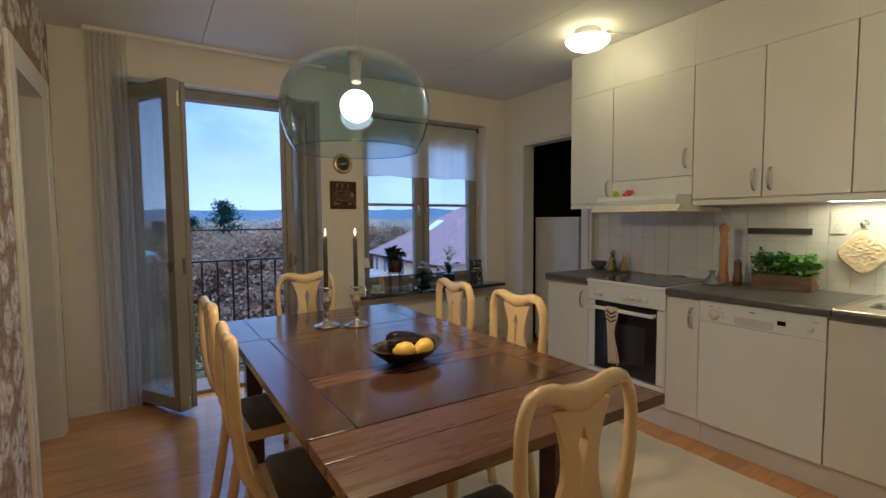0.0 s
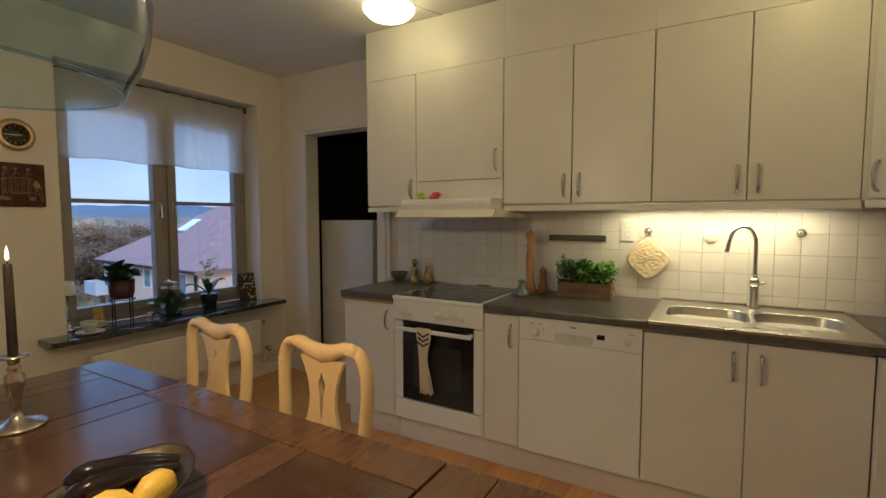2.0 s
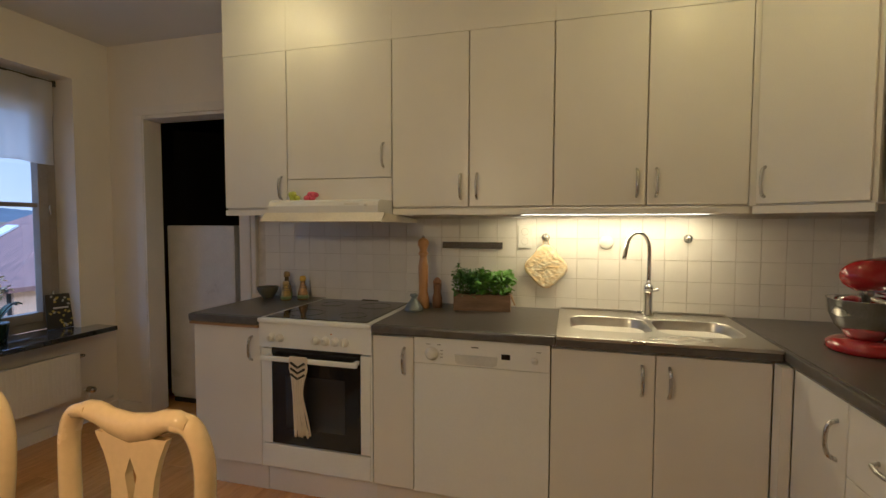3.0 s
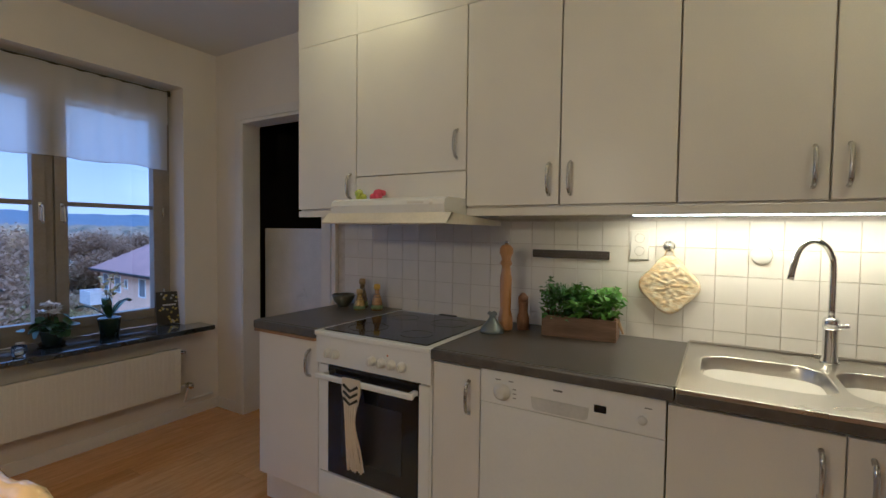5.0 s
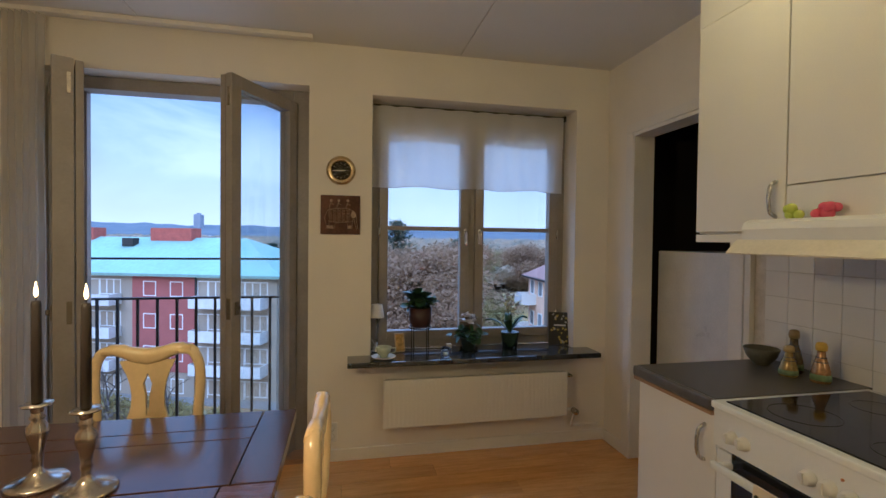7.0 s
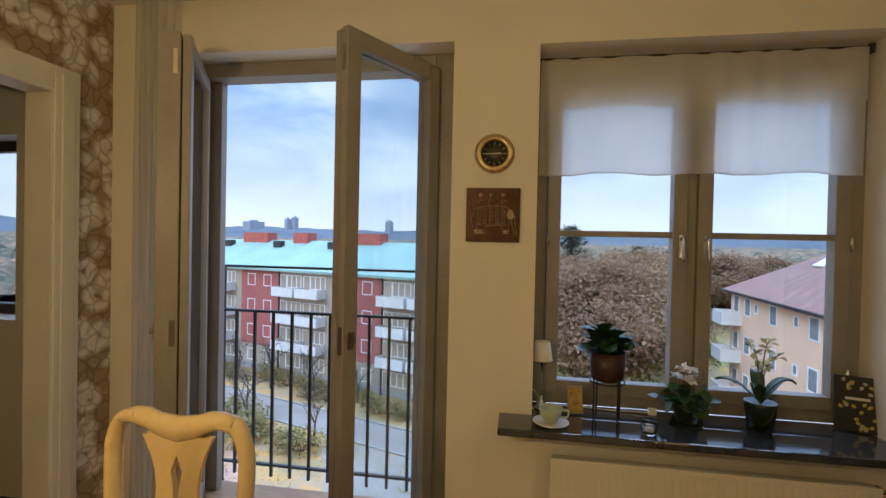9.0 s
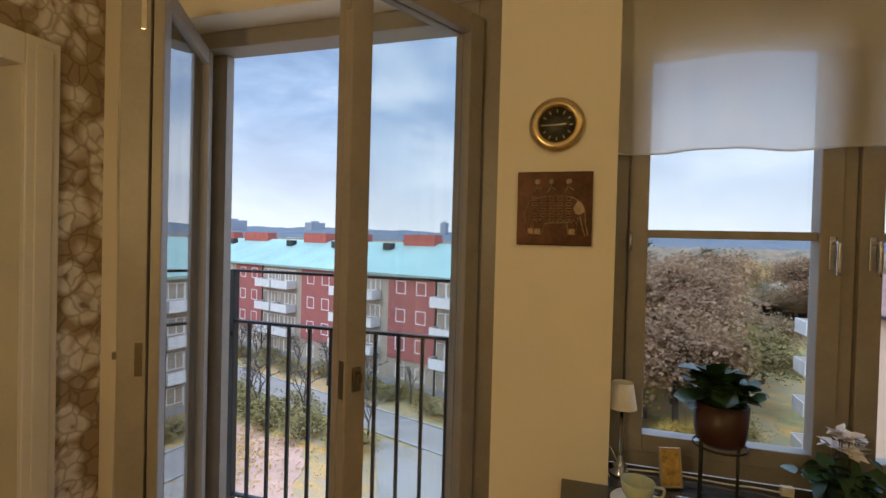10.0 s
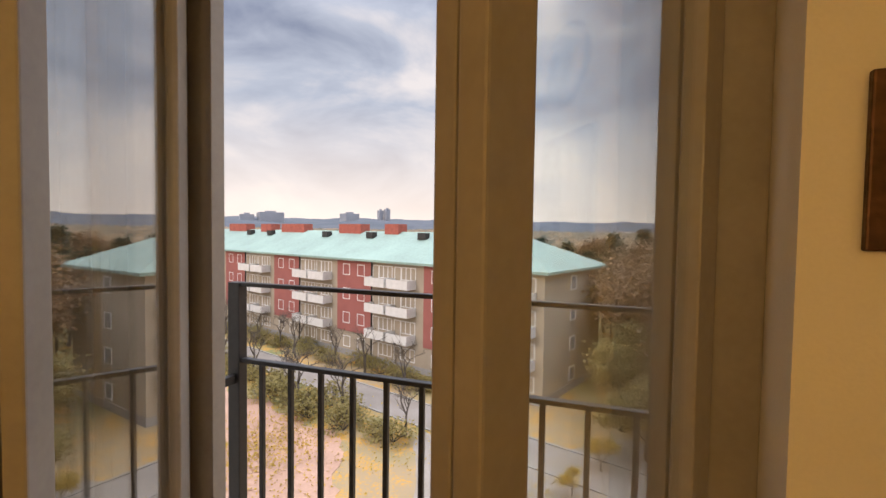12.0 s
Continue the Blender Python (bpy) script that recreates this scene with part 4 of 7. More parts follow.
# ---- chairs ----
def chair():
    """A cream rococo-style chair; its seat faces +y, its back stands at y = 0."""
    c = thing("dining_chair", "cream-lacquered wooden dining chair with a vase-shaped splat", "chair", None, "chairs round the table")
    bm = B()
    prism(bm, [(-0.20, 0.02), (0.20, 0.02), (0.225, 0.40), (0.21, 0.42), (-0.21, 0.42), (-0.225, 0.40)], 0.405, 0.45, Matrix(((1, 0, 0, 0), (0, 0, 1, 0), (0, 1, 0, 0), (0, 0, 0, 1))))
    part("seat_frame", bm, M_CHAIR, c)
    bm = B()
    rings = []
    for s, z in ((1.0, 0.449), (1.0, 0.468), (0.94, 0.485), (0.7, 0.494)):
        rings.append([bm.verts.new((x * s, 0.22 + (y - 0.22) * s, z)) for x, y in ((-0.185, 0.045), (0.185, 0.045), (0.208, 0.39), (0.19, 0.405), (-0.19, 0.405), (-0.208, 0.39))])
    for a, b2 in zip(rings, rings[1:]):
        for k in range(6):
            bm.faces.new((a[k], a[(k + 1) % 6], b2[(k + 1) % 6], b2[k])).smooth = True
    bm.faces.new(rings[-1])
    part("seat", bm, M_SEAT, c, "dark upholstered seat pad")
    back = lambda z: -0.02 - 0.055 * max(0, (z - 0.45)) / 0.55 - 0.03 * math.sin(max(0, min(1, (z - 0.45) / 0.55)) * math.pi * 0.9)
    for s in (-1, 1):
        bm = B()
        pts = [(s * 0.178, -0.07, 0.0), (s * 0.178, -0.03, 0.22), (s * 0.178, 0.0, 0.45), (s * 0.182, back(0.6), 0.60), (s * 0.190, back(0.75), 0.75), (s * 0.198, back(0.88), 0.88), (s * 0.192, back(0.95), 0.95), (s * 0.165, back(1.0), 0.997), (s * 0.120, back(1.0), 1.004)]
        tube(bm, curve(pts, 6), 0.0225, 12, 0.021, 0.72)
        part("stile", bm, M_CHAIR, c)
        bm = B()
        pts = [(s * 0.195, 0.385, 0.41), (s * 0.208, 0.405, 0.30), (s * 0.198, 0.395, 0.12), (s * 0.202, 0.410, 0.0)]
        tube(bm, curve(pts, 5), 0.024, 10, 0.017)
        part("leg", bm, M_CHAIR, c)
    # crest rail with a dip in the middle
    top = [(-0.165, 1.016), (-0.13, 1.027), (-0.09, 1.026), (-0.055, 1.016), (0.0, 1.011), (0.055, 1.016), (0.09, 1.026), (0.13, 1.027), (0.165, 1.016)]
    low = [(-0.165, 0.985), (-0.13, 0.988), (-0.09, 0.975), (-0.06, 0.958), (0.0, 0.945), (0.06, 0.958), (0.09, 0.975), (0.13, 0.988), (0.165, 0.985)]
    bm = B()
    rows = []
    for (xa, za), (xb, zb) in zip(top, low):
        ring = []
        for k in range(10):
            a = 2 * math.pi * k / 10
            zc, hz = (za + zb) / 2, (za - zb) / 2
            z = zc + hz * math.sin(a)
            ring.append(bm.verts.new((xa, back(z) + 0.019 * math.cos(a), z)))
        rows.append(ring)
    for a, b2 in zip(rows, rows[1:]):
        for k in range(10):
            bm.faces.new((a[k], a[(k + 1) % 10], b2[(k + 1) % 10], b2[k])).smooth = True
    bm.faces.new(rows[0])
    bm.faces.new(rows[-1][::-1])
    part("crest_rail", bm, M_CHAIR, c)
    # splat, shaped like a vase, with a keyhole through it
    sp = [(0.45, 0.066), (0.50, 0.064), (0.55, 0.076), (0.60, 0.094), (0.66, 0.104), (0.71, 0.096), (0.76, 0.074), (0.80, 0.062), (0.84, 0.060), (0.88, 0.066), (0.92, 0.080), (0.965, 0.104)]
    hole = {0.80: 0.006, 0.84: 0.008, 0.88: 0.017}
    bm = B()
    for s in (-1, 1):
        rows = []
        for z, w in sp:
            i = hole.get(z, 0.0)
            rows.append([bm.verts.new((s * x, back(z) + d, z)) for x, d in ((i, 0.009), (w, 0.007), (w, -0.007), (i, -0.009))])
        for a, b2 in zip(rows, rows[1:]):
            for k in range(4):
                if k == 3 and a[3].co.x == 0 and b2[3].co.x == 0:
                    continue
                bm.faces.new((a[k], a[(k + 1) % 4], b2[(k + 1) % 4], b2[k]))
    part("splat", bm, M_CHAIR, c)
    bm = B()
    box(bm, -0.17, -0.025, 0.395, 0.17, 0.02, 0.45, 0.004)
    part("back_rail", bm, M_CHAIR, c)
    return c


first = chair()
first.matrix_basis = pose(-2.50, -1.90, 0, 0, 0, 0) @ Matrix.Diagonal((0.86, 1, 0.965, 1))
for x, y, rz in ((-1.92, -1.03, 91), (-1.92, -0.50, 88), (-2.985, -1.06, -92), (-2.975, -0.42, -88)):
    copy_thing(first, pose(x, y, 0, 0, 0, rz))
copy_thing(first, pose(-2.46, 0.09, 0, 0, 0, 182) @ Matrix.Diagonal((1, 1, 1.025, 1)))

# ---- things on the table ----
def candle(x, y, tilt):
    c = thing("candlestick", "turned silver candlestick on the dining table", "candlestick", pose(x, y, TZ), "pair of candlesticks")
    bm = B()
    lathe(bm, [(0, 0), (0.062, 0), (0.066, 0.004), (0.062, 0.010), (0.040, 0.016), (0.022, 0.024), (0.012, 0.036), (0.010, 0.055), (0.014, 0.062), (0.011, 0.072), (0.016, 0.10), (0.023, 0.125), (0.022, 0.145), (0.012, 0.158), (0.017, 0.166), (0.012, 0.174), (0.014, 0.190), (0.032, 0.196), (0.034, 0.200), (0.014, 0.204), (0.0, 0.204)], 28)
    part("stem", bm, M_SILVER, c)
    k = thing("candle", "burning dark grey taper candle in a silver candlestick", "candle", pose(x, y, TZ + 0.2045, tilt, 0, 0), "pair of candles")
    bm = B()
    lathe(bm, [(0, 0), (0.0115, 0), (0.0105, 0.24), (0.009, 0.249), (0.0, 0.250)], 16)
    part("wax", bm, mat("grey_wax", (0.05, 0.042, 0.036), 0.45, var=0.1), k)
    bm = B()
    tube(bm, [(0, 0, 0.249), (0.001, 0, 0.262)], 0.0012, 6)
    part("wick", bm, M_DARK, k)
    bm = B()
    lathe(bm, [(0, 0.257), (0.0038, 0.262), (0.0048, 0.269), (0.0036, 0.281), (0.0014, 0.293), (0, 0.298)], 12)
    part("flame", bm, M_FLAME, k)


candle(-2.513, -0.35, 0.6)
candle(-2.377, -0.413, -0.4)

bowl = thing("fruit_bowl", "oval dark metal bowl with aubergines and lemons on the table", "bowl", pose(-2.445, -1.09, TZ, 0, 0, 22))
bm = B()
rings = []
for r, z in ((0.0, 0.004), (0.07, 0.004), (0.085, 0.012), (0.125, 0.04), (0.158, 0.064), (0.165, 0.066), (0.160, 0.062), (0.128, 0.034), (0.085, 0.008)):
    rings.append([bm.verts.new((r * math.cos(a * math.pi / 18) * (1 + 0.012 * math.sin(a * 1.7)), 0.72 * r * math.sin(a * math.pi / 18), z + (0.006 * math.cos(a * math.pi / 9) if r > 0.1 else 0))) for a in range(36)] if r else [bm.verts.new((0, 0, z))])
for a, b2 in zip(rings, rings[1:]):
    for k in range(36):
        q = [a[k % len(a)], a[(k + 1) % len(a)], b2[(k + 1) % 36], b2[k]]
        q = [v for i, v in enumerate(q) if v not in q[:i]]
        bm.faces.new(q).smooth = True
bm.faces.new(rings[-1])
part("shell", bm, mat("hammered_metal", (0.20, 0.165, 0.11), 0.34, 0.9, var=0.2, scale=40, bump=0.3, bscale=60), bowl)


def fruit(name, label, cat, prof, material, m, bend=0.0):
    bm = lathe(B(), prof, 22)
    for v in bm.verts:
        v.co.x += bend * (v.co.z ** 2) * 8
    return solid(name, bm, material, label, cat, m)


M_AUB = mat("aubergine_skin", (0.012, 0.006, 0.012), 0.1, var=0.2, coat=0.4)
M_LEMON = mat("lemon_peel", (0.78, 0.56, 0.03), 0.35, var=0.06, scale=12, bump=0.35, bscale=220)
AUB = [(0, 0), (0.013, 0.004), (0.025, 0.02), (0.029, 0.05), (0.026, 0.10), (0.020, 0.15), (0.015, 0.19), (0.009, 0.205), (0, 0.207)]
LEM = [(0, -0.046), (0.008, -0.043), (0.014, -0.037), (0.026, -0.025), (0.033, 0.0), (0.027, 0.025), (0.015, 0.037), (0.008, 0.043), (0, 0.045)]
BW = pose(-2.445, -1.09, TZ)
fruit("aubergine", "shiny dark purple aubergine in the bowl", "aubergine", AUB, M_AUB, BW @ pose(-0.067, 0.040, 0.058, 0, 84, -10), 0.12)
fruit("aubergine", "shiny dark purple aubergine lying on top", "aubergine", AUB, M_AUB, BW @ pose(-0.050, 0.082, 0.072, 0, 84, -16), 0.15)
fruit("lemon", "ripe yellow lemon in the bowl", "lemon", LEM, M_LEMON, BW @ pose(-0.032, -0.046, 0.056, 0, 84, -35))
fruit("lemon", "ripe yellow lemon in the bowl", "lemon", LEM, M_LEMON, BW @ pose(0.040, -0.066, 0.062, 0, 80, 20))

# ---- lamps ----
pend = thing("pendant_lamp", "clear acrylic dome lamp with an opal bulb over the table", "lamp", pose(BULB[0], BULB[1], BULB[2]))
bm = B()
outer = [(0.030, 0.176), (0.10, 0.171), (0.17, 0.146), (0.22, 0.106), (0.250, 0.052), (0.260, -0.005), (0.255, -0.06), (0.238, -0.115), (0.215, -0.155)]
lathe(bm, outer, 64)
part("shade", bm, M_SHADE, pend, "clear bluish acrylic dome")
part("shade_rim", lathe(B(), [(0.2135, -0.154), (0.2165, -0.153), (0.2165, -0.157), (0.2135, -0.158), (0.2135, -0.154)], 64), M_SHADE, pend)
bm = B()
bmesh.ops.create_uvsphere(bm, u_segments=28, v_segments=16, radius=0.056)
for f in bm.faces:
    f.smooth = True
part("bulb", bm, M_OPAL, pend).visible_shadow = False
bm = B()
lathe(bm, [(0, 0.080), (0.016, 0.080), (0.018, 0.088), (0.020, 0.16), (0.030, 0.176), (0.022, 0.185), (0.008, 0.195), (0, 0.195)], 20)
part("socket", bm, mat("satin_metal", (0.06, 0.058, 0.055), 0.5, 0.6), pend)
bm = B()
tube(bm, curve([(0, 0, 0.19), (0.004, 0, 0.45), (-0.012, 0.004, 0.62), (0, 0, H - BULB[2] - 0.002)], 6), 0.0022, 6)
part("cord", bm, M_PLASTIC, pend)
bm = B()
lathe(bm, [(0, 0), (0.05, 0), (0.045, -0.02), (0.01, -0.035), (0, -0.035)], 20, (0, 0, H - BULB[2] - 0.001))
part("canopy", bm, M_PLASTIC, pend)
cl = thing("ceiling_lamp", "round lit opal glass lamp on the ceiling", "lamp", pose(-0.70, -0.45, H))
bm = B()
lathe(bm, [(0.0, -0.002), (0.085, -0.002), (0.088, -0.045), (0.10, -0.052), (0.0, -0.052)], 32)
part("base", bm, M_PLASTIC, cl)
bm = B()
lathe(bm, [(0.110, -0.053), (0.146, -0.066), (0.144, -0.082), (0.112, -0.112), (0.06, -0.132), (0, -0.138)], 36)
part("glass", bm, M_LAMPGLASS, cl).visible_shadow = False
copy_thing(cl, pose(-0.95, -2.45, H))
bm = B()
tube(bm, [(-0.56, -0.50, H - 0.006), (-0.33, -0.60, H - 0.006)], 0.004, 6)
box(bm, -0.60, -0.52, H - 0.016, -0.55, -0.48, H - 0.001, 0.003)
solid("lamp_cable", bm, M_PLASTIC, "white cable on the ceiling beside the lamp", "cable")

# ---- worktop things ----
bm = B()
lathe(bm, [(0, 0), (0.03, 0), (0.032, 0.006), (0.055, 0.035), (0.066, 0.068), (0.063, 0.07), (0.050, 0.036), (0.028, 0.012), (0, 0.010)], 28)
solid("small_bowl", bm, mat("glazed_stoneware", (0.12, 0.115, 0.08), 0.3, var=0.2, scale=20), "small olive-brown stoneware bowl on the worktop", "bowl", pose(-0.085, 0.0 - 0.07, 0.9003))
M_GREENLABEL = mat("green_label", (0.22, 0.30, 0.12), 0.6, var=0.2, scale=60)
for x, y, hh, col, cap, lab in ((-0.055, -0.185, 0.165, (0.16, 0.11, 0.05), (0.30, 0.21, 0.08), "dark ribbed glass spice bottle beside the stove"), (-0.125, -0.225, 0.115, (0.48, 0.34, 0.10), (0.52, 0.38, 0.14), "small gold-coloured spice bottle beside the stove"), (-0.085, -0.315, 0.145, (0.46, 0.27, 0.10), (0.78, 0.50, 0.03), "amber spice flask with a yellow cap")):
    c = thing("spice_bottle", lab, "bottle", pose(x, y, 0.9003), "spice bottles")
    body_mat = mat("spice_fill", col, 0.16, 0.35, var=0.3, scale=60)
    bm = B()
    lathe(bm, [(0, 0), (0.029, 0), (0.032, 0.006), (0.030, hh * 0.28), (0.022, hh * 0.5), (0.014, hh * 0.66), (0.013, hh * 0.8), (0.0, hh * 0.8)], 24)
    part("glass", bm, body_mat, c)
    bm = B()
    lathe(bm, [(0, hh * 0.801), (0.018, hh * 0.801), (0.019, hh * 0.9), (0.016, hh * 0.98), (0.010, hh), (0, hh)], 18)
    part("cap", bm, mat("bottle_cap", cap, 0.4), c)
    bm = B()
    lathe(bm, [(0.0325, hh * 0.07), (0.0330, hh * 0.07), (0.0322, hh * 0.22), (0.0318, hh * 0.22)], 24)
    part("label", bm, M_GREENLABEL, c, "pale green paper label")
    for k in range(2):
        r = 0.0215 - 0.005 * k
        part("band", lathe(B(), [(r, hh * (0.5 + 0.11 * k)), (r + 0.0022, hh * (0.515 + 0.11 * k)), (r - 0.001, hh * (0.53 + 0.11 * k))], 20), M_BLACK, c)
M_MILL = wood("beech_mill", (0.50, 0.27, 0.09), (0.36, 0.18, 0.05), 0.3, "z", 0.05, 0.3)
bm = B()
mill = thing("pepper_mill", "tall turned beech pepper mill with a steel knob", "mill", pose(-0.15, -1.10, 0.9003))
lathe(bm, [(0, 0), (0.032, 0), (0.034, 0.008), (0.033, 0.05), (0.024, 0.09), (0.026, 0.16), (0.027, 0.23), (0.020, 0.27), (0.019, 0.285), (0.030, 0.30), (0.0, 0.301)], 24)
part("body", bm, M_MILL, mill)
bm = B()
lathe(bm, [(0, 0.302), (0.026, 0.302), (0.020, 0.315), (0.024, 0.33), (0.031, 0.345), (0.030, 0.365), (0.018, 0.38), (0, 0.383)], 24)
part("head", bm, M_MILL, mill)
part("knob", lathe(B(), [(0, 0.383), (0.008, 0.383), (0.009, 0.391), (0.005, 0.397), (0, 0.398)], 12), M_CHROME, mill)
mill2 = thing("salt_mill", "small turned walnut mill on the worktop", "mill", pose(-0.10, -1.165, 0.9003))
M_MILL2 = wood("walnut_mill", (0.30, 0.16, 0.08), (0.18, 0.09, 0.04), 0.35, "z", 0.05)
part("body", lathe(B(), [(0, 0), (0.027, 0), (0.028, 0.05), (0.020, 0.08), (0.022, 0.12), (0.025, 0.125), (0, 0.126)], 20), M_MILL2, mill2)
part("head", lathe(B(), [(0, 0.127), (0.022, 0.127), (0.024, 0.145), (0.014, 0.158), (0.006, 0.165), (0, 0.166)], 20), M_MILL2, mill2)
egg = thing("egg_timer", "small grey cone-shaped kitchen timer on the worktop", "timer", pose(-0.235, -1.075, 0.9003))
M_GREY = mat("grey_blue_metal", (0.24, 0.27, 0.28), 0.35, 0.4, var=0.08)
part("cone", lathe(B(), [(0, 0), (0.052, 0), (0.052, 0.012), (0.040, 0.03), (0.020, 0.055), (0.012, 0.07), (0, 0.07)], 24), M_GREY, egg)
bm = B()
for a in range(4):
    tube(bm, [(0, 0, 0.072), (0.018 * math.cos(a * 1.57), 0.018 * math.sin(a * 1.57), 0.085)], 0.006, 6, 0.009)
bmesh.ops.create_uvsphere(bm, u_segments=12, v_segments=8, radius=0.014, matrix=Matrix.Translation((0, 0, 0.075)))
part("knob", bm, M_GREY, egg)

planter = thing("herb_planter", "weathered wooden box planted with green herbs", "planter", pose(-0.10, -1.42, 0.9003, 0, 0, -86))
M_CRATE = wood("grey_crate_wood", (0.24, 0.15, 0.085), (0.12, 0.075, 0.045), 0.6, "x", 0.12)
for a in ((-0.15, -0.06, 0, 0.15, -0.048, 0.088), (-0.15, 0.048, 0, 0.15, 0.06, 0.088), (-0.15, -0.047, 0, -0.138, 0.047, 0.094), (0.138, -0.047, 0, 0.15, 0.047, 0.094), (-0.137, -0.047, 0, 0.137, 0.047, 0.01)):
    part("board", box(B(), *a, 0.002), M_CRATE, planter)
part("soil", box(B(), -0.136, -0.046, 0.011, 0.136, 0.046, 0.07), mat("soil", (0.03, 0.02, 0.014), 0.95, bump=0.6, bscale=90), planter)
part("twine", tube(B(), curve([(0.151, -0.02, 0.08), (0.17, 0, 0.03), (0.151, 0.02, 0.08)], 5), 0.004, 6), mat("twine", (0.5, 0.36, 0.2), 0.9), planter)


def leaves(bm, pts, size, droop=0.5, shape=((0, 0), (0.45, 0.32), (0.62, 0.3), (1.0, 0.0), (0.62, -0.3), (0.45, -0.32))):
    """Small cupped leaves at pts, each turned its own way."""
    for p in pts:
        a, el, s = random.uniform(0, 6.283), random.uniform(-droop, 0.9), size * random.uniform(0.7, 1.25)
        m = Matrix.Translation(p) @ Euler((random.uniform(-0.5, 0.5), -el, a)).to_matrix().to_4x4()
        vs = [bm.verts.new(m @ Vector((x * s, y * s, 0.22 * s * abs(y) * 2 - 0.15 * s * x * x))) for x, y in shape]
        mid = bm.verts.new(m @ Vector((0.5 * s, 0, -0.05 * s)))
        for k in range(len(vs)):
            bm.faces.new((vs[k], vs[(k + 1) % len(vs)], mid)).smooth = True
    return bm


for x0, x1, hmax, size, count, col, lab in ((-0.135, -0.01, 0.165, 0.024, 620, (0.09, 0.22, 0.045), "herb_bush"), (-0.005, 0.13, 0.15, 0.036, 420, (0.16, 0.36, 0.03), "herb_bush")):
    bm = B()
    pts = []
    for k in range(count):
        x, y = random.uniform(x0 - 0.02, x1 + 0.02), random.gauss(0, 0.045)
        top = hmax * (0.75 + 0.35 * noise.noise(Vector((x * 25, y * 25, 3))))
        pts.append((x, y, 0.075 + top * random.random() ** 0.6))
    leaves(bm, pts, size)
    for k in range(26):
        x, y = random.uniform(x0, x1), random.uniform(-0.035, 0.035)
        tube(bm, [(x, y, 0.066), (x + random.uniform(-0.03, 0.03), y * 1.8, 0.07 + hmax * 0.9)], 0.0014, 5)
    part(lab, bm, mat("herb_leaf", col, 0.45, var=0.3, scale=30), planter, "leafy green herbs")

# wall fittings over the worktop
TXW = XR - 0.0075
bm = B()
box(bm, TXW - 0.014, -1.507, 1.222, TXW, -1.161, 1.258, 0.003)
box(bm, TXW - 0.018, -1.502, 1.234, TXW - 0.014, -1.166, 1.246, 0.001)
solid("knife_rack", bm, mat("rack_metal", (0.10, 0.09, 0.085), 0.35, 0.7), "dark magnetic knife rack on the tiles", "rack")
for x, y, z, nm in ((TXW, -1.628, 1.290, "wall_socket"), (TXW, -2.053, 1.263, "wall_socket")):
    c = thing(nm, "white plastic wall socket on the tiles", "socket", pose(x, y, z, 0, 0, -90), "sockets over the worktop")
    hgt = 0.062 if y > -2 else 0.036
    if y > -2:
        part("plate", box(B(), -0.036, -0.010, -hgt, 0.036, 0.0, hgt, 0.004), M_PLASTIC, c)
    else:
        part("plate", lathe(B(), [(0, 0.012), (0.030, 0.012), (0.035, 0.008), (0.036, 0.0)], 28, m=pose(0, 0, 0, 90)), M_PLASTIC, c)
    for zz in ((-0.025, 0.028) if y > -2 else ()):
        part("outlet", lathe(B(), [(0, -0.004), (0.016, -0.004), (0.019, 0.002), (0.0195, 0.0)], 20, m=Matrix.Translation((0, -0.0105, zz)) @ pose(0, 0, 0, 90)), mat("outlet_shade", (0.45, 0.42, 0.37), 0.4), c)
for y in (-1.740, -2.441):
    bm = B()
    lathe(bm, [(0, 0), (0.022, 0), (0.022, 0.004), (0.008, 0.010), (0.008, 0.025), (0.014, 0.030), (0.012, 0.036), (0, 0.037)], 18, m=Matrix.Translation((TXW, y, 1.288)) @ pose(0, 0, 0, 0, -90))
    solid("wall_hook", bm, M_STEEL, "round steel hook on the tiles", "hook", None, "hooks over the worktop")
pot = thing("pot_holder", "cream and yellow crocheted pot holder hanging on a hook", "pot holder", pose(TXW - 0.012, -1.743, 1.125, 0, 0, -90))
bm = B()
centre = bm.verts.new((0, -0.012, 0))
prev = None
for ring_i in range(1, 19):
    r = 0.0058 * ring_i
    cur = []
    for k in range(80):
        a = 2 * math.pi * k / 80
        rr = r * (1 + 0.09 * math.cos(4 * a) * (ring_i / 18) + 0.10 * max(0, math.sin(a)) ** 6 * (ring_i / 18))
        bump_ = 0.006 * noise.noise(Vector((rr * math.cos(a) * 55, rr * math.sin(a) * 110, 2))) + 0.002 * (k % 2)
        cur.append(bm.verts.new((rr * math.cos(a), -0.010 - bump_ + (0.008 if ring_i == 18 else 0), rr * math.sin(a))))
    for k in range(80):
        f = (centre, cur[k], cur[(k + 1) % 80]) if prev is None else (prev[k], cur[k], cur[(k + 1) % 80], prev[(k + 1) % 80])
        bm.faces.new(f).smooth = True
    prev = cur
bm.faces.new(prev)
yarn = mat("crochet_yarn", (0.70, 0.50, 0.17), 0.9, var=0.2, scale=34, bump=0.6, bscale=150, tint=(0.88, 0.84, 0.70), stretch=(0.7, 1, 1.5))
part("crochet", bm, yarn, pot)
part("loop", tube(B(), curve([(-0.006, -0.002, 0.10), (-0.016, -0.002, 0.13), (0, -0.008, 0.158), (0.016, -0.002, 0.13), (0.006, -0.002, 0.10)], 5), 0.0035, 6), yarn, pot)

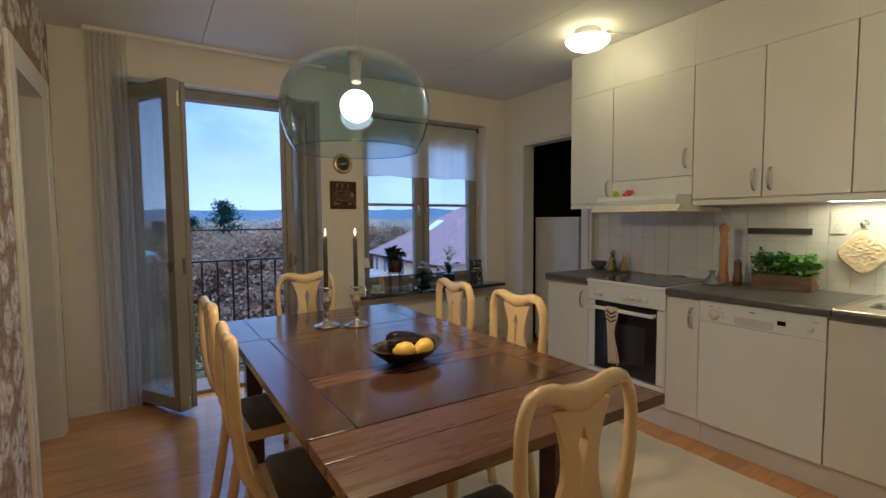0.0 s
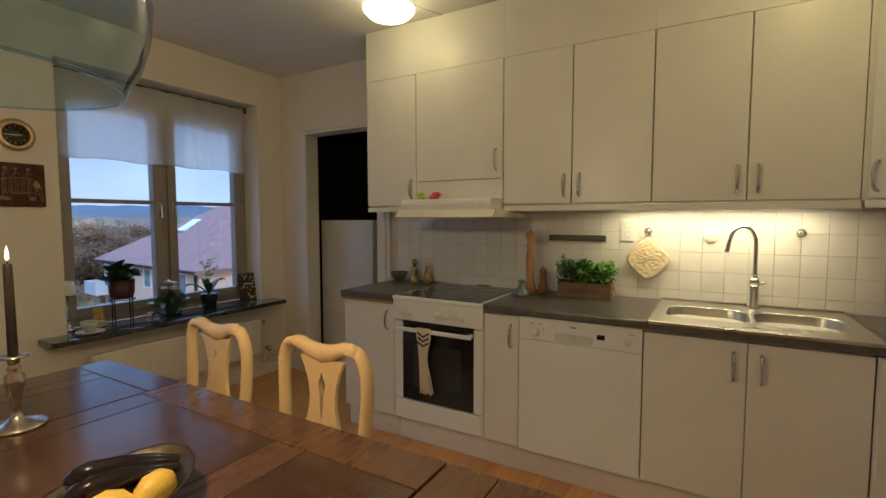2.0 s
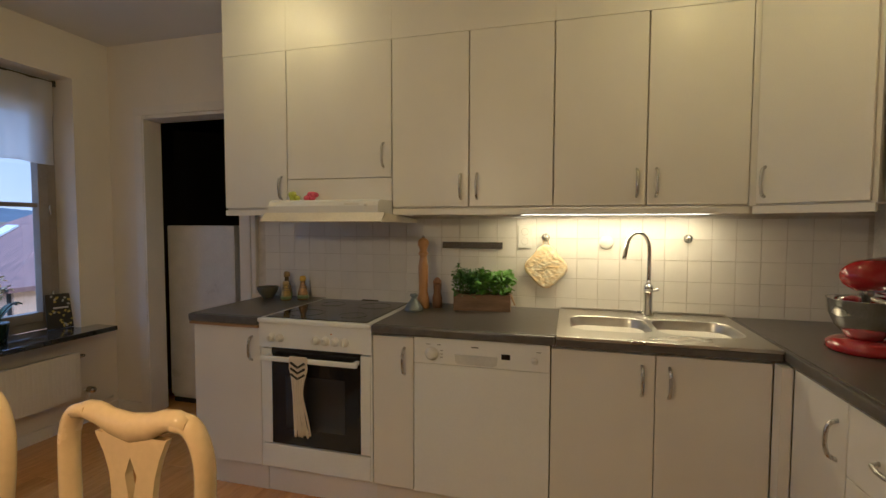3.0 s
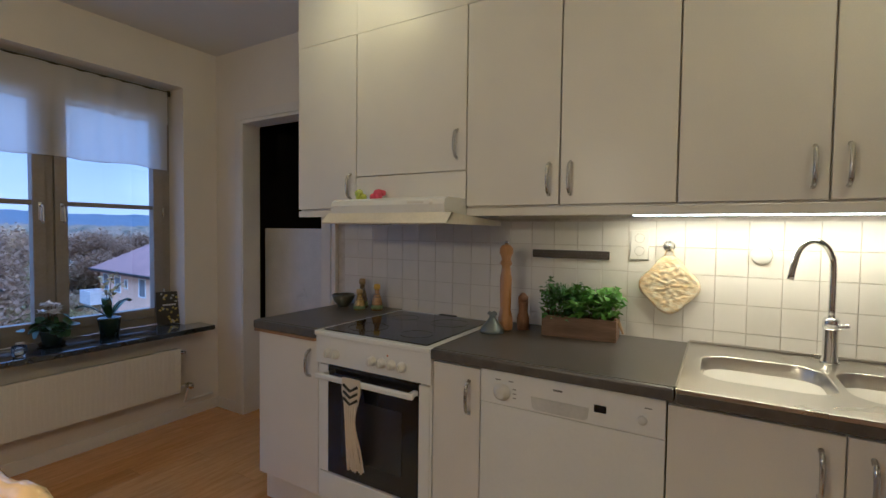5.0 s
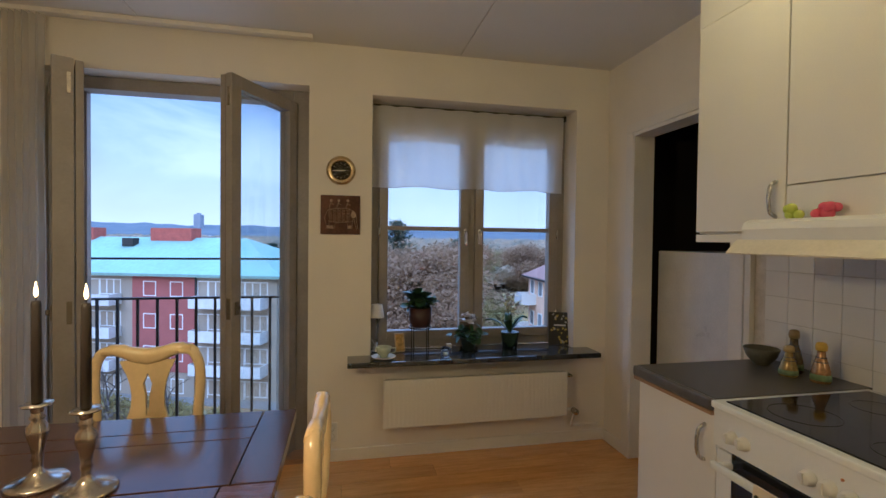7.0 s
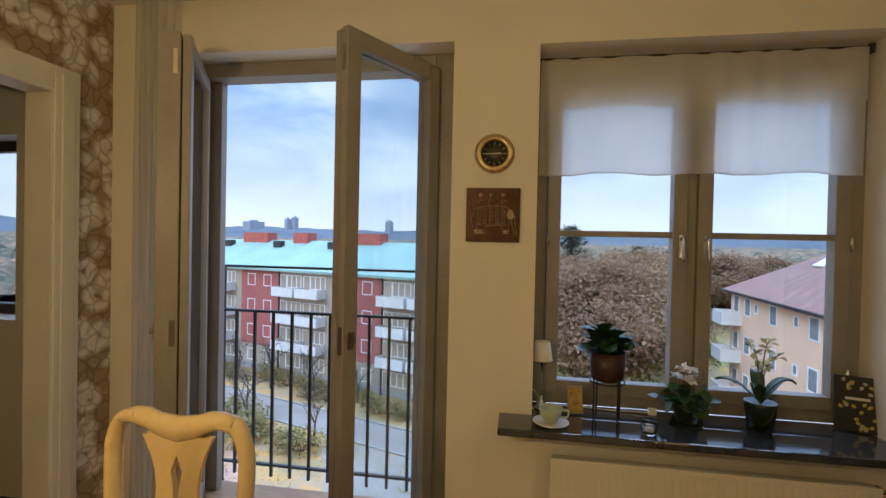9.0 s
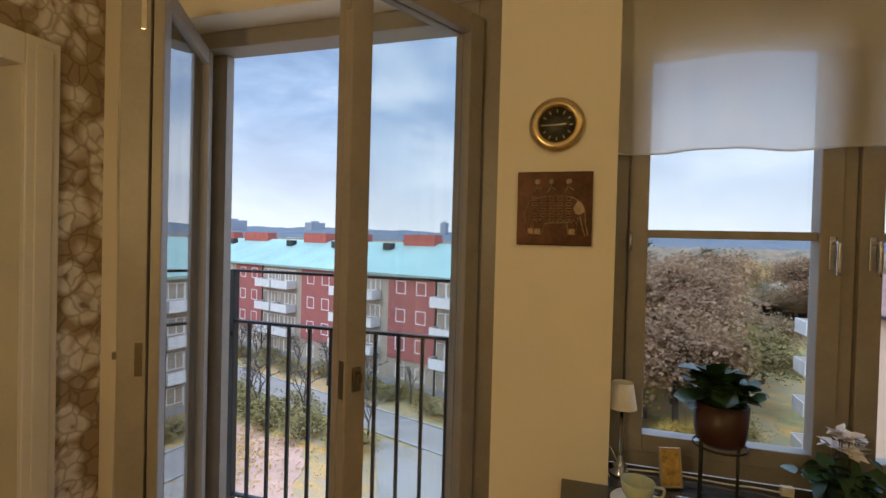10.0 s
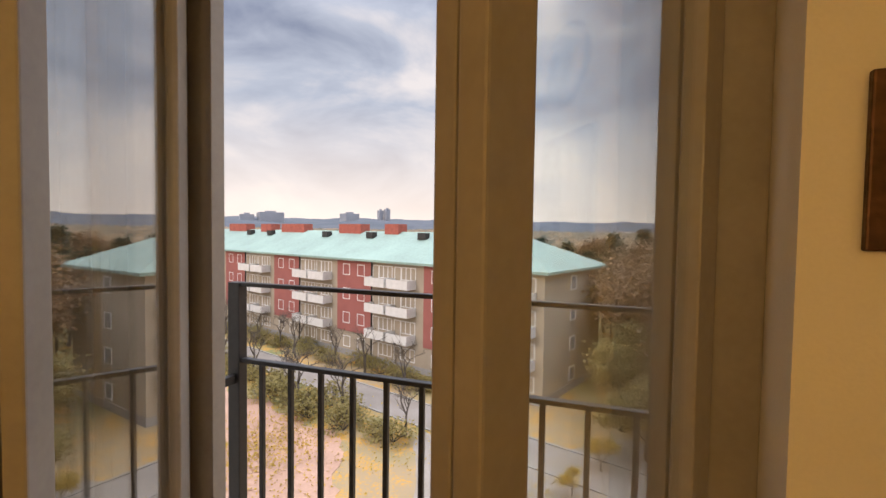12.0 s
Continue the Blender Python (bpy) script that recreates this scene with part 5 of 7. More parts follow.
# stand mixer
mix = thing("stand_mixer", "red enamelled stand mixer with a steel bowl on the worktop", "mixer", pose(-0.50, -2.99, 0.9003, 0, 0, 118))
M_RED = mat("red_enamel", (0.35, 0.012, 0.012), 0.15, var=0.05, coat=0.6)
bm = B()
lathe(bm, [(0, 0), (0.105, 0), (0.115, 0.008), (0.112, 0.03), (0.09, 0.045), (0, 0.05)], 32, (0.10, 0, 0))
box(bm, -0.16, -0.085, 0.0, 0.06, 0.085, 0.04, 0.02)
part("base", bm, M_RED, mix)
bm = B()
prism(bm, [(-0.15, 0.035), (-0.05, 0.035), (-0.055, 0.12), (-0.03, 0.22), (-0.14, 0.22), (-0.16, 0.12)], -0.05, 0.05)
bmesh.ops.bevel(bm, geom=bm.edges[:], offset=0.02, segments=3, affect="EDGES")
part("column", bm, M_RED, mix)
bm = B()
lathe(bm, [(0, -0.17), (0.04, -0.165), (0.062, -0.13), (0.068, -0.05), (0.066, 0.06), (0.058, 0.13), (0.04, 0.17), (0.0, 0.178)], 28, m=Matrix.Translation((0.01, 0, 0.275)) @ pose(0, 0, 0, 0, 90) @ Matrix.Diagonal((0.95, 1, 1, 1)))
part("head", bm, M_RED, mix)
part("band", lathe(B(), [(0.067, -0.012), (0.0695, -0.012), (0.0695, 0.012), (0.067, 0.012)], 28, m=Matrix.Translation((0.02, 0, 0.272)) @ pose(0, 0, 0, 0, 90)), M_CHROME, mix)
part("bowl", lathe(B(), [(0, 0.05), (0.05, 0.05), (0.055, 0.058), (0.085, 0.09), (0.107, 0.14), (0.113, 0.19), (0.116, 0.192), (0.110, 0.19), (0.10, 0.14), (0.05, 0.065), (0, 0.06)], 32, (0.105, 0, 0)), M_CHROME, mix)
part("shaft", lathe(B(), [(0, 0.12), (0.012, 0.12), (0.012, 0.2), (0.022, 0.205), (0.022, 0.225), (0, 0.225)], 16, (0.105, 0, 0)), M_STEEL, mix)

# ---- window things ----
SZ = 0.633
blind = thing("window_valance", "sheer white cotton cafe curtain across the window top", "curtain", NW)
bm = B()
nx, nz = 120, 14
gridv = {}
for i in range(nx + 1):
    for j in range(nz + 1):
        u, v = i / nx, j / nz
        x = -1.600 + 1.345 * u
        z = 2.250 - (2.250 - 1.718) * v - 0.006 * math.sin(u * 21) * v
        y = 1.368 + 0.006 * math.sin(u * 55 + 2 * math.sin(u * 9)) * (0.3 + v) + 0.010 * math.sin(u * 13 + 1) * v
        gridv[i, j] = bm.verts.new((x, y, z))
for i in range(nx):
    for j in range(nz):
        bm.faces.new((gridv[i, j], gridv[i + 1, j], gridv[i + 1, j + 1], gridv[i, j + 1])).smooth = True
part("cloth", bm, M_BLIND, blind)
bm = B()
head = {(i, j): bm.verts.new((-1.600 + 1.345 * i / nx, 1.361 + 0.004 * math.sin(i / nx * 55 + 2 * math.sin(i / nx * 9)), 2.251 - (0.228 + 0.007 * math.sin(i / nx * 17)) * j / 6)) for i in range(nx + 1) for j in range(7)}
for i in range(nx):
    for j in range(6):
        bm.faces.new((head[i, j], head[i + 1, j], head[i + 1, j + 1], head[i, j + 1])).smooth = True
part("header", bm, M_BLIND, blind, "doubled cotton header with a wavy hem")
bm = B()
for z0 in (1.722,):
    tube(bm, [(-1.600 + 1.345 * k / 60, 1.366 + 0.0078 * math.sin(k / 60 * 55 + 2 * math.sin(k / 60 * 9)) + 0.010 * math.sin(k / 60 * 13 + 1), z0 - 0.006 * math.sin(k / 60 * 21)) for k in range(61)], 0.003, 6)
part("hem", bm, M_BLIND, blind)
bm = B()
tube(bm, [(-1.632, 1.368, 2.252), (-0.233, 1.368, 2.252)], 0.006, 10)
for x in (-1.622, -0.243):
    box(bm, x - 0.008, 1.355, 2.225, x + 0.008, 1.381, 2.265, 0.003)
part("rod", bm, M_DARK, blind)

rad = thing("radiator", "cream panel radiator on the wall under the window", "radiator", pose(0.03, 0.055, -0.03))
bm = B()
box(bm, -1.565, 1.131, 0.255, -0.335, 1.145, 0.555, 0.006)
part("panel", bm, M_TRIM, rad)
rib_me = mesh_of("rib", box(B(), -0.008, -0.0025, 0, 0.008, 0.0002, 0.26, 0.001), M_TRIM)
for k in range(44):
    piece("rib", rib_me, rad, pose(-1.535 + 1.17 * k / 43, 1.1312, 0.275))
part("panel_back", box(B(), -1.555, 1.175, 0.262, -0.345, 1.190, 0.548, 0.006), M_TRIM, rad)
part("grille", box(B(), -1.555, 1.1452, 0.535, -0.345, 1.1748, 0.552, 0.002), M_TRIM, rad)
bm = B()
for x in (-1.40, -0.50):
    box(bm, x - 0.02, 1.19, 0.27, x + 0.02, YN - 0.055, 0.5, 0.002)
part("bracket", bm, M_TRIM, rad)
bm = B()
tube(bm, [(-0.336, 1.15, 0.52), (-0.30, 1.15, 0.52), (-0.30, 1.22, 0.52)], 0.010, 10)
part("vent", bm, M_SILVER, rad)
part("pipe", tube(B(), curve([(-0.336, 1.15, 0.29), (-0.285, 1.15, 0.29), (-0.272, 1.16, 0.25), (-0.265, 1.20, 0.17), (-0.24, 1.225, 0.15), (-0.05, 1.228, 0.15)], 4), 0.009, 10), M_TRIM, rad)
bm = B()
lathe(bm, [(0, -0.02), (0.02, -0.02), (0.022, 0.02), (0.015, 0.03), (0, 0.03)], 16, m=Matrix.Translation((-0.285, 1.12, 0.29)) @ pose(0, 0, 0, 90))
part("valve", bm, M_SILVER, rad)

# plant on a stand
pl = thing("plant_stand", "black wire plant stand with four legs on the sill", "stand", NW @ pose(-1.285, 1.285, SZ))
part("ring", lathe(B(), [(0.072, 0.160), (0.076, 0.160), (0.076, 0.166), (0.072, 0.166), (0.072, 0.160)], 28), M_BLACK, pl)
for a in range(4):
    x, y = 0.070 * math.cos(a * 1.5708 + 0.5), 0.070 * math.sin(a * 1.5708 + 0.5)
    part("leg", tube(B(), [(x, y, 0), (x, y, 0.185)], 0.0042, 8), M_BLACK, pl)
bigp = thing("potted_plant", "dark-leaved potted plant in a brown pot on the stand", "plant", NW @ pose(-1.285, 1.285, SZ + 0.02))
part("pot", lathe(B(), [(0, 0.147), (0.055, 0.147), (0.066, 0.158), (0.073, 0.19), (0.077, 0.275), (0.072, 0.275), (0.068, 0.262), (0, 0.262)], 32), mat("brown_glaze", (0.055, 0.02, 0.015), 0.4, var=0.1), bigp)
bm = B()
pts = [(r * math.cos(a), r * math.sin(a), 0.275 + hz) for r, a, hz in ((random.uniform(0.0, 0.075), random.uniform(0, 6.28), random.uniform(0.0, 0.075)) for _ in range(95))]
leaves(bm, pts, 0.082, 0.5, ((0, 0), (0.3, 0.30), (0.7, 0.40), (1.0, 0.22), (1.0, -0.22), (0.7, -0.40), (0.3, -0.30)))
part("foliage", bm, M_LEAF, bigp, "rounded dark green leaves")
cyc = thing("cyclamen", "white flowering cyclamen in a dark pot on the sill", "plant", NW @ pose(-0.95, 1.30, SZ))
part("pot", lathe(B(), [(0, 0), (0.04, 0), (0.055, 0.075), (0.058, 0.085), (0.052, 0.085), (0, 0.075)], 24), mat("dark_green_pot", (0.025, 0.04, 0.03), 0.4), cyc)
part("saucer", lathe(B(), [(0, 0.0), (0.06, 0.0), (0.068, 0.01), (0.062, 0.008), (0, 0.004)], 24), M_JAR, cyc)
bm = B()
leaves(bm, [(random.gauss(0, 0.035), random.gauss(0, 0.03), 0.075 + abs(random.gauss(0, 0.03))) for _ in range(80)], 0.050, 0.8, ((0, 0), (0.1, 0.34), (0.5, 0.45), (0.95, 0.2), (0.95, -0.2), (0.5, -0.45), (0.1, -0.34)))
part("foliage", bm, M_LEAF, cyc)
M_PETAL = mat("white_petal", (0.88, 0.86, 0.86), 0.5, var=0.04, scale=40)
bm, st = B(), B()
for k in range(9):
    x, y, z = random.gauss(0, 0.035), random.gauss(0, 0.025), random.uniform(0.17, 0.23)
    leaves(bm, [(x + random.gauss(0, 0.005), y + random.gauss(0, 0.005), z) for _ in range(9)], 0.040, -0.2)
    tube(st, curve([(x * 0.2, y * 0.2, 0.08), (x * 0.8, y * 0.8, z * 0.7), (x, y, z)], 4), 0.0015, 5)
part("flower", bm, M_PETAL, cyc, "white petals")
part("stems", st, mat("flower_stem", (0.16, 0.07, 0.05), 0.5), cyc)
orch = thing("orchid", "pale yellow orchid in a dark green pot on the sill", "plant", NW @ pose(-0.655, 1.305, SZ))
part("pot", lathe(B(), [(0, 0), (0.048, 0), (0.062, 0.10), (0.062, 0.112), (0.055, 0.112), (0, 0.095)], 24), mat("green_glaze", (0.018, 0.035, 0.024), 0.25), orch)
bm = B()
for a, ln, up in ((0.3, 0.15, 0.10), (2.9, 0.17, 0.09), (1.4, 0.12, 0.12), (-2.2, 0.13, 0.10), (-0.6, 0.12, 0.12)):
    rows = []
    for k in range(9):
        t = k / 8
        w = 0.026 * math.sin(math.pi * (0.12 + 0.88 * t)) + 0.001
        cx, cz = ln * t, 0.10 + up * math.sin(t * 2.0)
        rows.append([bm.verts.new((cx * math.cos(a) - s * w * math.sin(a), cx * math.sin(a) + s * w * math.cos(a), cz + abs(s) * 0.010)) for s in (-1, 0, 1)])
    for p, q in zip(rows, rows[1:]):
        for s in range(2):
            bm.faces.new((p[s], p[s + 1], q[s + 1], q[s])).smooth = True
part("foliage", bm, M_LEAF, orch, "long strap-shaped leaves")
bm, fl = B(), B()
for s, top in ((-1, 0.36), (1, 0.33), (0.3, 0.38)):
    pts = curve([(0, 0, 0.1), (s * 0.01, 0, 0.22), (s * 0.03, -0.01, top - 0.04), (s * 0.075, -0.02, top)], 5)
    tube(bm, pts, 0.0022, 6)
    for p in pts[-9::3]:
        leaves(fl, [p + Vector((random.gauss(0, 0.006), random.gauss(0, 0.006), random.gauss(0, 0.006))) for _ in range(6)], 0.036, 0.6)
part("stems", bm, mat("orchid_stem", (0.09, 0.08, 0.03), 0.5), orch)
part("flower", fl, mat("pale_petal", (0.72, 0.68, 0.40), 0.5, var=0.1, scale=30), orch, "pale yellow petals")
# cup, jar, lamp, frame, card, cable
cup = thing("tea_cup", "pale green cup on a white saucer on the sill", "cup", NW @ pose(-1.535, 1.145, SZ))
part("saucer", lathe(B(), [(0, 0.002), (0.035, 0.0), (0.06, 0.008), (0.076, 0.016), (0.074, 0.018), (0.05, 0.011), (0, 0.008)], 32), mat("white_china", (0.78, 0.77, 0.70), 0.18), cup)
part("bowl", lathe(B(), [(0, 0.010), (0.022, 0.010), (0.026, 0.018), (0.043, 0.045), (0.048, 0.076), (0.0455, 0.076), (0.040, 0.046), (0.02, 0.02), (0, 0.018)], 32), mat("celadon", (0.46, 0.50, 0.36), 0.2), cup)
part("handle", tube(B(), curve([(0.046, 0, 0.066), (0.072, 0, 0.062), (0.066, 0, 0.038), (0.040, 0, 0.036)], 5), 0.0045, 8), mat("celadon_handle", (0.46, 0.50, 0.36), 0.2), cup)
jar = thing("tea_light_glass", "small glass candle holder on the sill", "candle holder", NW @ pose(-1.145, 1.135, SZ))
part("glass", lathe(B(), [(0, 0), (0.026, 0), (0.032, 0.02), (0.033, 0.045), (0.028, 0.058), (0.026, 0.058), (0.030, 0.044), (0.028, 0.02), (0.02, 0.008), (0, 0.008)], 24), M_JAR, jar)
part("candle", lathe(B(), [(0, 0.009), (0.018, 0.009), (0.018, 0.024), (0, 0.024)], 18), M_PLASTIC, jar)
lamp = thing("table_lamp", "small glass lamp with a white cone shade on the sill", "lamp", NW @ pose(-1.565, 1.345, SZ))
part("base", lathe(B(), [(0, 0), (0.034, 0), (0.034, 0.006), (0.018, 0.016), (0.024, 0.028), (0.010, 0.04), (0.006, 0.06), (0, 0.06)], 24), M_CHROME, lamp)
part("stem", tube(B(), [(0, 0, 0.05), (0, 0, 0.24)], 0.005, 10), M_JAR, lamp)
part("shade", lathe(B(), [(0.048, 0.225), (0.034, 0.31), (0.033, 0.31), (0.047, 0.225)], 28), mat("shade_cloth", (0.80, 0.76, 0.68), 0.8), lamp)
fr = thing("photo_frame", "small framed yellow picture leaning on the sill", "picture frame", NW @ pose(-1.415, 1.29, SZ, -12, 0, 14))
part("frame", sash(B(), -0.035, 0.035, 0.002, 0.125, -0.006, 0.006, 0.008), mat("frame_wood", (0.45, 0.34, 0.2), 0.5), fr)
part("print", box(B(), -0.028, -0.003, 0.010, 0.028, 0.003, 0.117), mat("yellow_print", (0.55, 0.36, 0.10), 0.6, var=0.4, scale=30), fr)
card = thing("tin_sign", "black sign with yellow fruit print leaning in the window corner", "sign", NW @ pose(-0.265, 1.335, SZ, -8, 0, -18))
part("board", box(B(), -0.080, -0.004, 0.001, 0.080, 0.004, 0.230, 0.001), mat("black_card", (0.025, 0.023, 0.02), 0.5), card)
for k in range(26):
    x, z = random.uniform(-0.065, 0.06), random.uniform(0.012, 0.215)
    if 0.12 < z < 0.155 and abs(x) < 0.045:
        continue
    part("printed_fruit", prism(B(), [(0.011 * math.cos(a * 0.9) * random.uniform(0.7, 1.1), 0.007 * math.sin(a * 0.9)) for a in range(7)], -0.0046, -0.0042, Matrix.Translation((x, 0, z)) @ pose(0, 0, 0, 0, random.uniform(0, 180), 0)), mat("print_yellow", (0.55, 0.42, 0.08) if k % 3 else (0.5, 0.47, 0.36), 0.6), card)
part("lettering_bar", box(B(), -0.042, -0.0047, 0.132, 0.040, -0.0041, 0.143), mat("print_white", (0.7, 0.68, 0.6), 0.6), card)
bm = B()
box(bm, -1.09, 1.352, SZ, -1.055, 1.372, SZ + 0.03, 0.003)
tube(bm, curve([(-1.09, 1.362, SZ + 0.008), (-1.16, 1.375, SZ + 0.005), (-1.24, 1.37, SZ + 0.005), (-1.40, 1.385, SZ + 0.005), (-1.55, 1.37, SZ + 0.006)], 5), 0.003, 6)
tube(bm, curve([(-1.60, 1.30, SZ + 0.004), (-1.63, 1.33, SZ + 0.05), (-1.60, 1.37, SZ + 0.075), (-1.575, 1.35, SZ + 0.04)], 5), 0.002, 6)
solid("power_cable", bm, M_PLASTIC, "white cord with a plug adapter on the sill", "cable", NW)

# ---- wall things ----
clock = thing("wall_clock", "round brass wall clock with a black face", "clock", pose(-1.802, YN - 0.001, 1.822))
face = lambda prof, seg=48: lathe(B(), prof, seg, m=pose(0, 0, 0, 90))
part("rim", face([(0.056, 0.0), (0.088, 0.0), (0.090, 0.008), (0.084, 0.020), (0.066, 0.026), (0.058, 0.020), (0.056, 0.0)]), mat("aged_brass", (0.62, 0.48, 0.25), 0.25, 0.9, var=0.12), clock)
part("dial", face([(0, 0.006), (0.058, 0.006), (0.058, 0.004), (0, 0.004)]), mat("black_dial", (0.012, 0.011, 0.010), 0.4), clock)
M_MARK = mat("dial_marks", (0.72, 0.66, 0.52), 0.5)
for k in range(12):
    part("hour_mark", box(B(), -0.0014, -0.0075, 0.040, 0.0014, -0.0062, 0.051, 0, pose(0, 0, 0, 0, 30 * k, 0)), M_MARK, clock)
part("hour_hand", box(B(), -0.002, -0.0085, -0.006, 0.002, -0.0076, 0.030, 0, pose(0, 0, 0, 0, 84, 0)), M_MARK, clock)
part("minute_hand", box(B(), -0.0014, -0.0095, -0.008, 0.0014, -0.0086, 0.044, 0, pose(0, 0, 0, 0, -92, 0)), M_MARK, clock)
part("crystal", face([(0, 0.0135), (0.057, 0.0125), (0.057, 0.0120), (0, 0.0130)]), M_PANE, clock)
pic = thing("copper_plaque", "embossed copper plaque with an elephant on a dark board", "plaque", pose(-1.803, YN - 0.001, 1.547))
M_COPPER = mat("dark_copper", (0.085, 0.04, 0.024), 0.38, 0.75, var=0.3, scale=18, bump=0.4, bscale=70)
part("sheet", box(B(), -0.120, -0.014, -0.121, 0.120, 0.0, 0.121, 0.003), M_COPPER, pic)
M_EMB = mat("embossed_metal", (0.36, 0.27, 0.18), 0.42, 0.7, var=0.25, scale=30)
bm = B()
body = [(-0.085, -0.07), (-0.095, -0.02), (-0.08, 0.025), (-0.03, 0.04), (0.03, 0.042), (0.06, 0.035), (0.085, 0.02), (0.098, -0.01), (0.10, -0.05), (0.108, -0.085), (0.100, -0.09), (0.09, -0.06), (0.082, -0.025), (0.075, -0.03), (0.07, -0.085), (0.045, -0.085), (0.042, -0.045), (-0.03, -0.05), (-0.038, -0.085), (-0.065, -0.085), (-0.068, -0.04), (-0.08, -0.085)]
pts = [(x, -0.016, z) for x, z in body]
tube(bm, pts + [pts[0]], 0.0022, 6)
for i in range(5):
    for j in range(5):
        x, z = -0.07 + i * 0.027, -0.045 + j * 0.018
        tube(bm, [(x, -0.0155, z), (x + 0.016, -0.0155, z), (x + 0.016, -0.0155, z + 0.010), (x, -0.0155, z + 0.010), (x, -0.0155, z)], 0.002, 5)
for j in range(9):
    x = -0.068 + j * 0.0155
    tube(bm, [(x, -0.0155, -0.048), (x + 0.008, -0.0155, -0.036), (x + 0.015, -0.0155, -0.048)], 0.0018, 5)
for x in (-0.052, -0.075, 0.058):
    box(bm, x - 0.010, -0.0165, -0.086, x + 0.010, -0.0138, -0.066, 0.002)
prism(bm, [(0.060, 0.0), (0.074, 0.026), (0.092, 0.012), (0.094, -0.012), (0.080, -0.022), (0.068, -0.016)], -0.0165, -0.0138)
for x in (-0.055, -0.01, 0.045):
    bmesh.ops.create_uvsphere(bm, u_segments=10, v_segments=6, radius=0.010, matrix=Matrix.Translation((x, -0.014, 0.088)) @ Matrix.Diagonal((1, 0.4, 1, 1)))
    tube(bm, [(x, -0.0155, 0.076), (x - 0.012, -0.0155, 0.046)], 0.004, 6)
    tube(bm, [(x, -0.0155, 0.070), (x + 0.016, -0.0155, 0.060)], 0.002, 5)
part("relief", bm, M_EMB, pic, "pale embossed elephant relief")
for x, y, z, rz, lab in ((-1.848, YN - 0.001, 0.185, 0, "white wall socket above the baseboard"),):
    c = thing("wall_socket", lab, "socket", pose(x, y, z, 0, 0, rz))
    part("plate", box(B(), -0.036, -0.010, -0.06, 0.036, 0.0, 0.06, 0.004), M_PLASTIC, c)
    for zz in (-0.026, 0.026):
        part("outlet", lathe(B(), [(0, -0.004), (0.016, -0.004), (0.019, 0.002), (0.0195, 0.0)], 20, m=Matrix.Translation((0, -0.0105, zz)) @ pose(0, 0, 0, 90)), mat("outlet_shade", (0.35, 0.32, 0.28), 0.4), c)
sw = thing("light_switch", "white light switch on the window wall", "switch", pose(-3.64, YN - 0.001, 1.13))
part("plate", box(B(), -0.038, -0.008, -0.038, 0.038, 0, 0.038, 0.004), M_PLASTIC, sw)
part("rocker", box(B(), -0.02, -0.012, -0.02, 0.02, -0.008, 0.02, 0.003), M_PLASTIC, sw)
# curtain and its rail
crail = thing("curtain_rail", "white curtain rail on the ceiling over the balcony doors", "curtain rail", pose(0, 0.055, 0))
part("track", box(B(), -3.58, 1.125, H - 0.026, -1.97, 1.165, H - 0.001, 0.004), M_TRIM, crail)
curt = thing("curtain", "thin striped grey-brown curtain gathered beside the balcony door", "curtain", pose(0, 0.055, 0))
for k in range(11):
    bm = B()
    rows = []
    for j in range(13):
        z = H - 0.03 - (H - 0.06) * j / 12
        row = []
        for i in range(7):
            u = (k + i / 6) / 11
            x = -3.545 + 0.20 * u
            y = 1.145 + 0.026 * math.sin(u * 2 * math.pi * 6.5 + 0.25 * math.sin(j * 0.6)) + 0.004 * math.sin(j * 0.9 + u * 9)
            row.append(bm.verts.new((x, y, z)))
        rows.append(row)
    for a, b2 in zip(rows, rows[1:]):
        for i in range(6):
            bm.faces.new((a[i], a[i + 1], b2[i + 1], b2[i])).smooth = True
    part("stripe", bm, M_CURTAIN if k % 3 else cloth("pale_stripe", (0.86, 0.85, 0.82), 400, see=0.6), curt)
# store room and rug
fridge = thing("fridge", "low grey-white fridge in the dark store room", "fridge", pose(0.27, 1.08, 0))
part("body", box(B(), 0.02, -0.62, 0.03, 0.62, -0.02, 1.345, 0.008), mat("fridge_grey", (0.70, 0.68, 0.65), 0.35), fridge)
part("door", box(B(), 0.0, -0.62, 0.06, 0.018, -0.02, 1.345, 0.008), mat("fridge_door", (0.74, 0.72, 0.68), 0.3), fridge)
part("foot_grille", box(B(), 0.01, -0.60, 0.0, 0.5, -0.04, 0.029), M_DARK, fridge)
bm = B()
rows = []
for i in range(41):
    row = []
    for j in range(21):
        x = -2.30 + (2.30 - 0.74) * j / 20 + 0.012 * noise.noise(Vector((i * 0.4, j * 0.9, 1))) * (j in (0, 20))
        y = -2.25 + 2.05 * i / 40
        row.append(bm.verts.new((x, y, 0.009 + 0.003 * noise.noise(Vector((x * 5, y * 5, 0))))))
    rows.append(row)
for a, b2 in zip(rows, rows[1:]):
    for j in range(20):
        bm.faces.new((a[j], a[j + 1], b2[j + 1], b2[j])).smooth = True
box(bm, -2.29, -2.24, 0.0005, -0.75, -0.21, 0.006)
solid("rug", bm, M_RUG, "cream woven rug on the parquet under the table", "rug")

# ---- parquet boards ----
BW_, GAP = 0.138, 0.0012
boards = {}
y = YS - 0.05

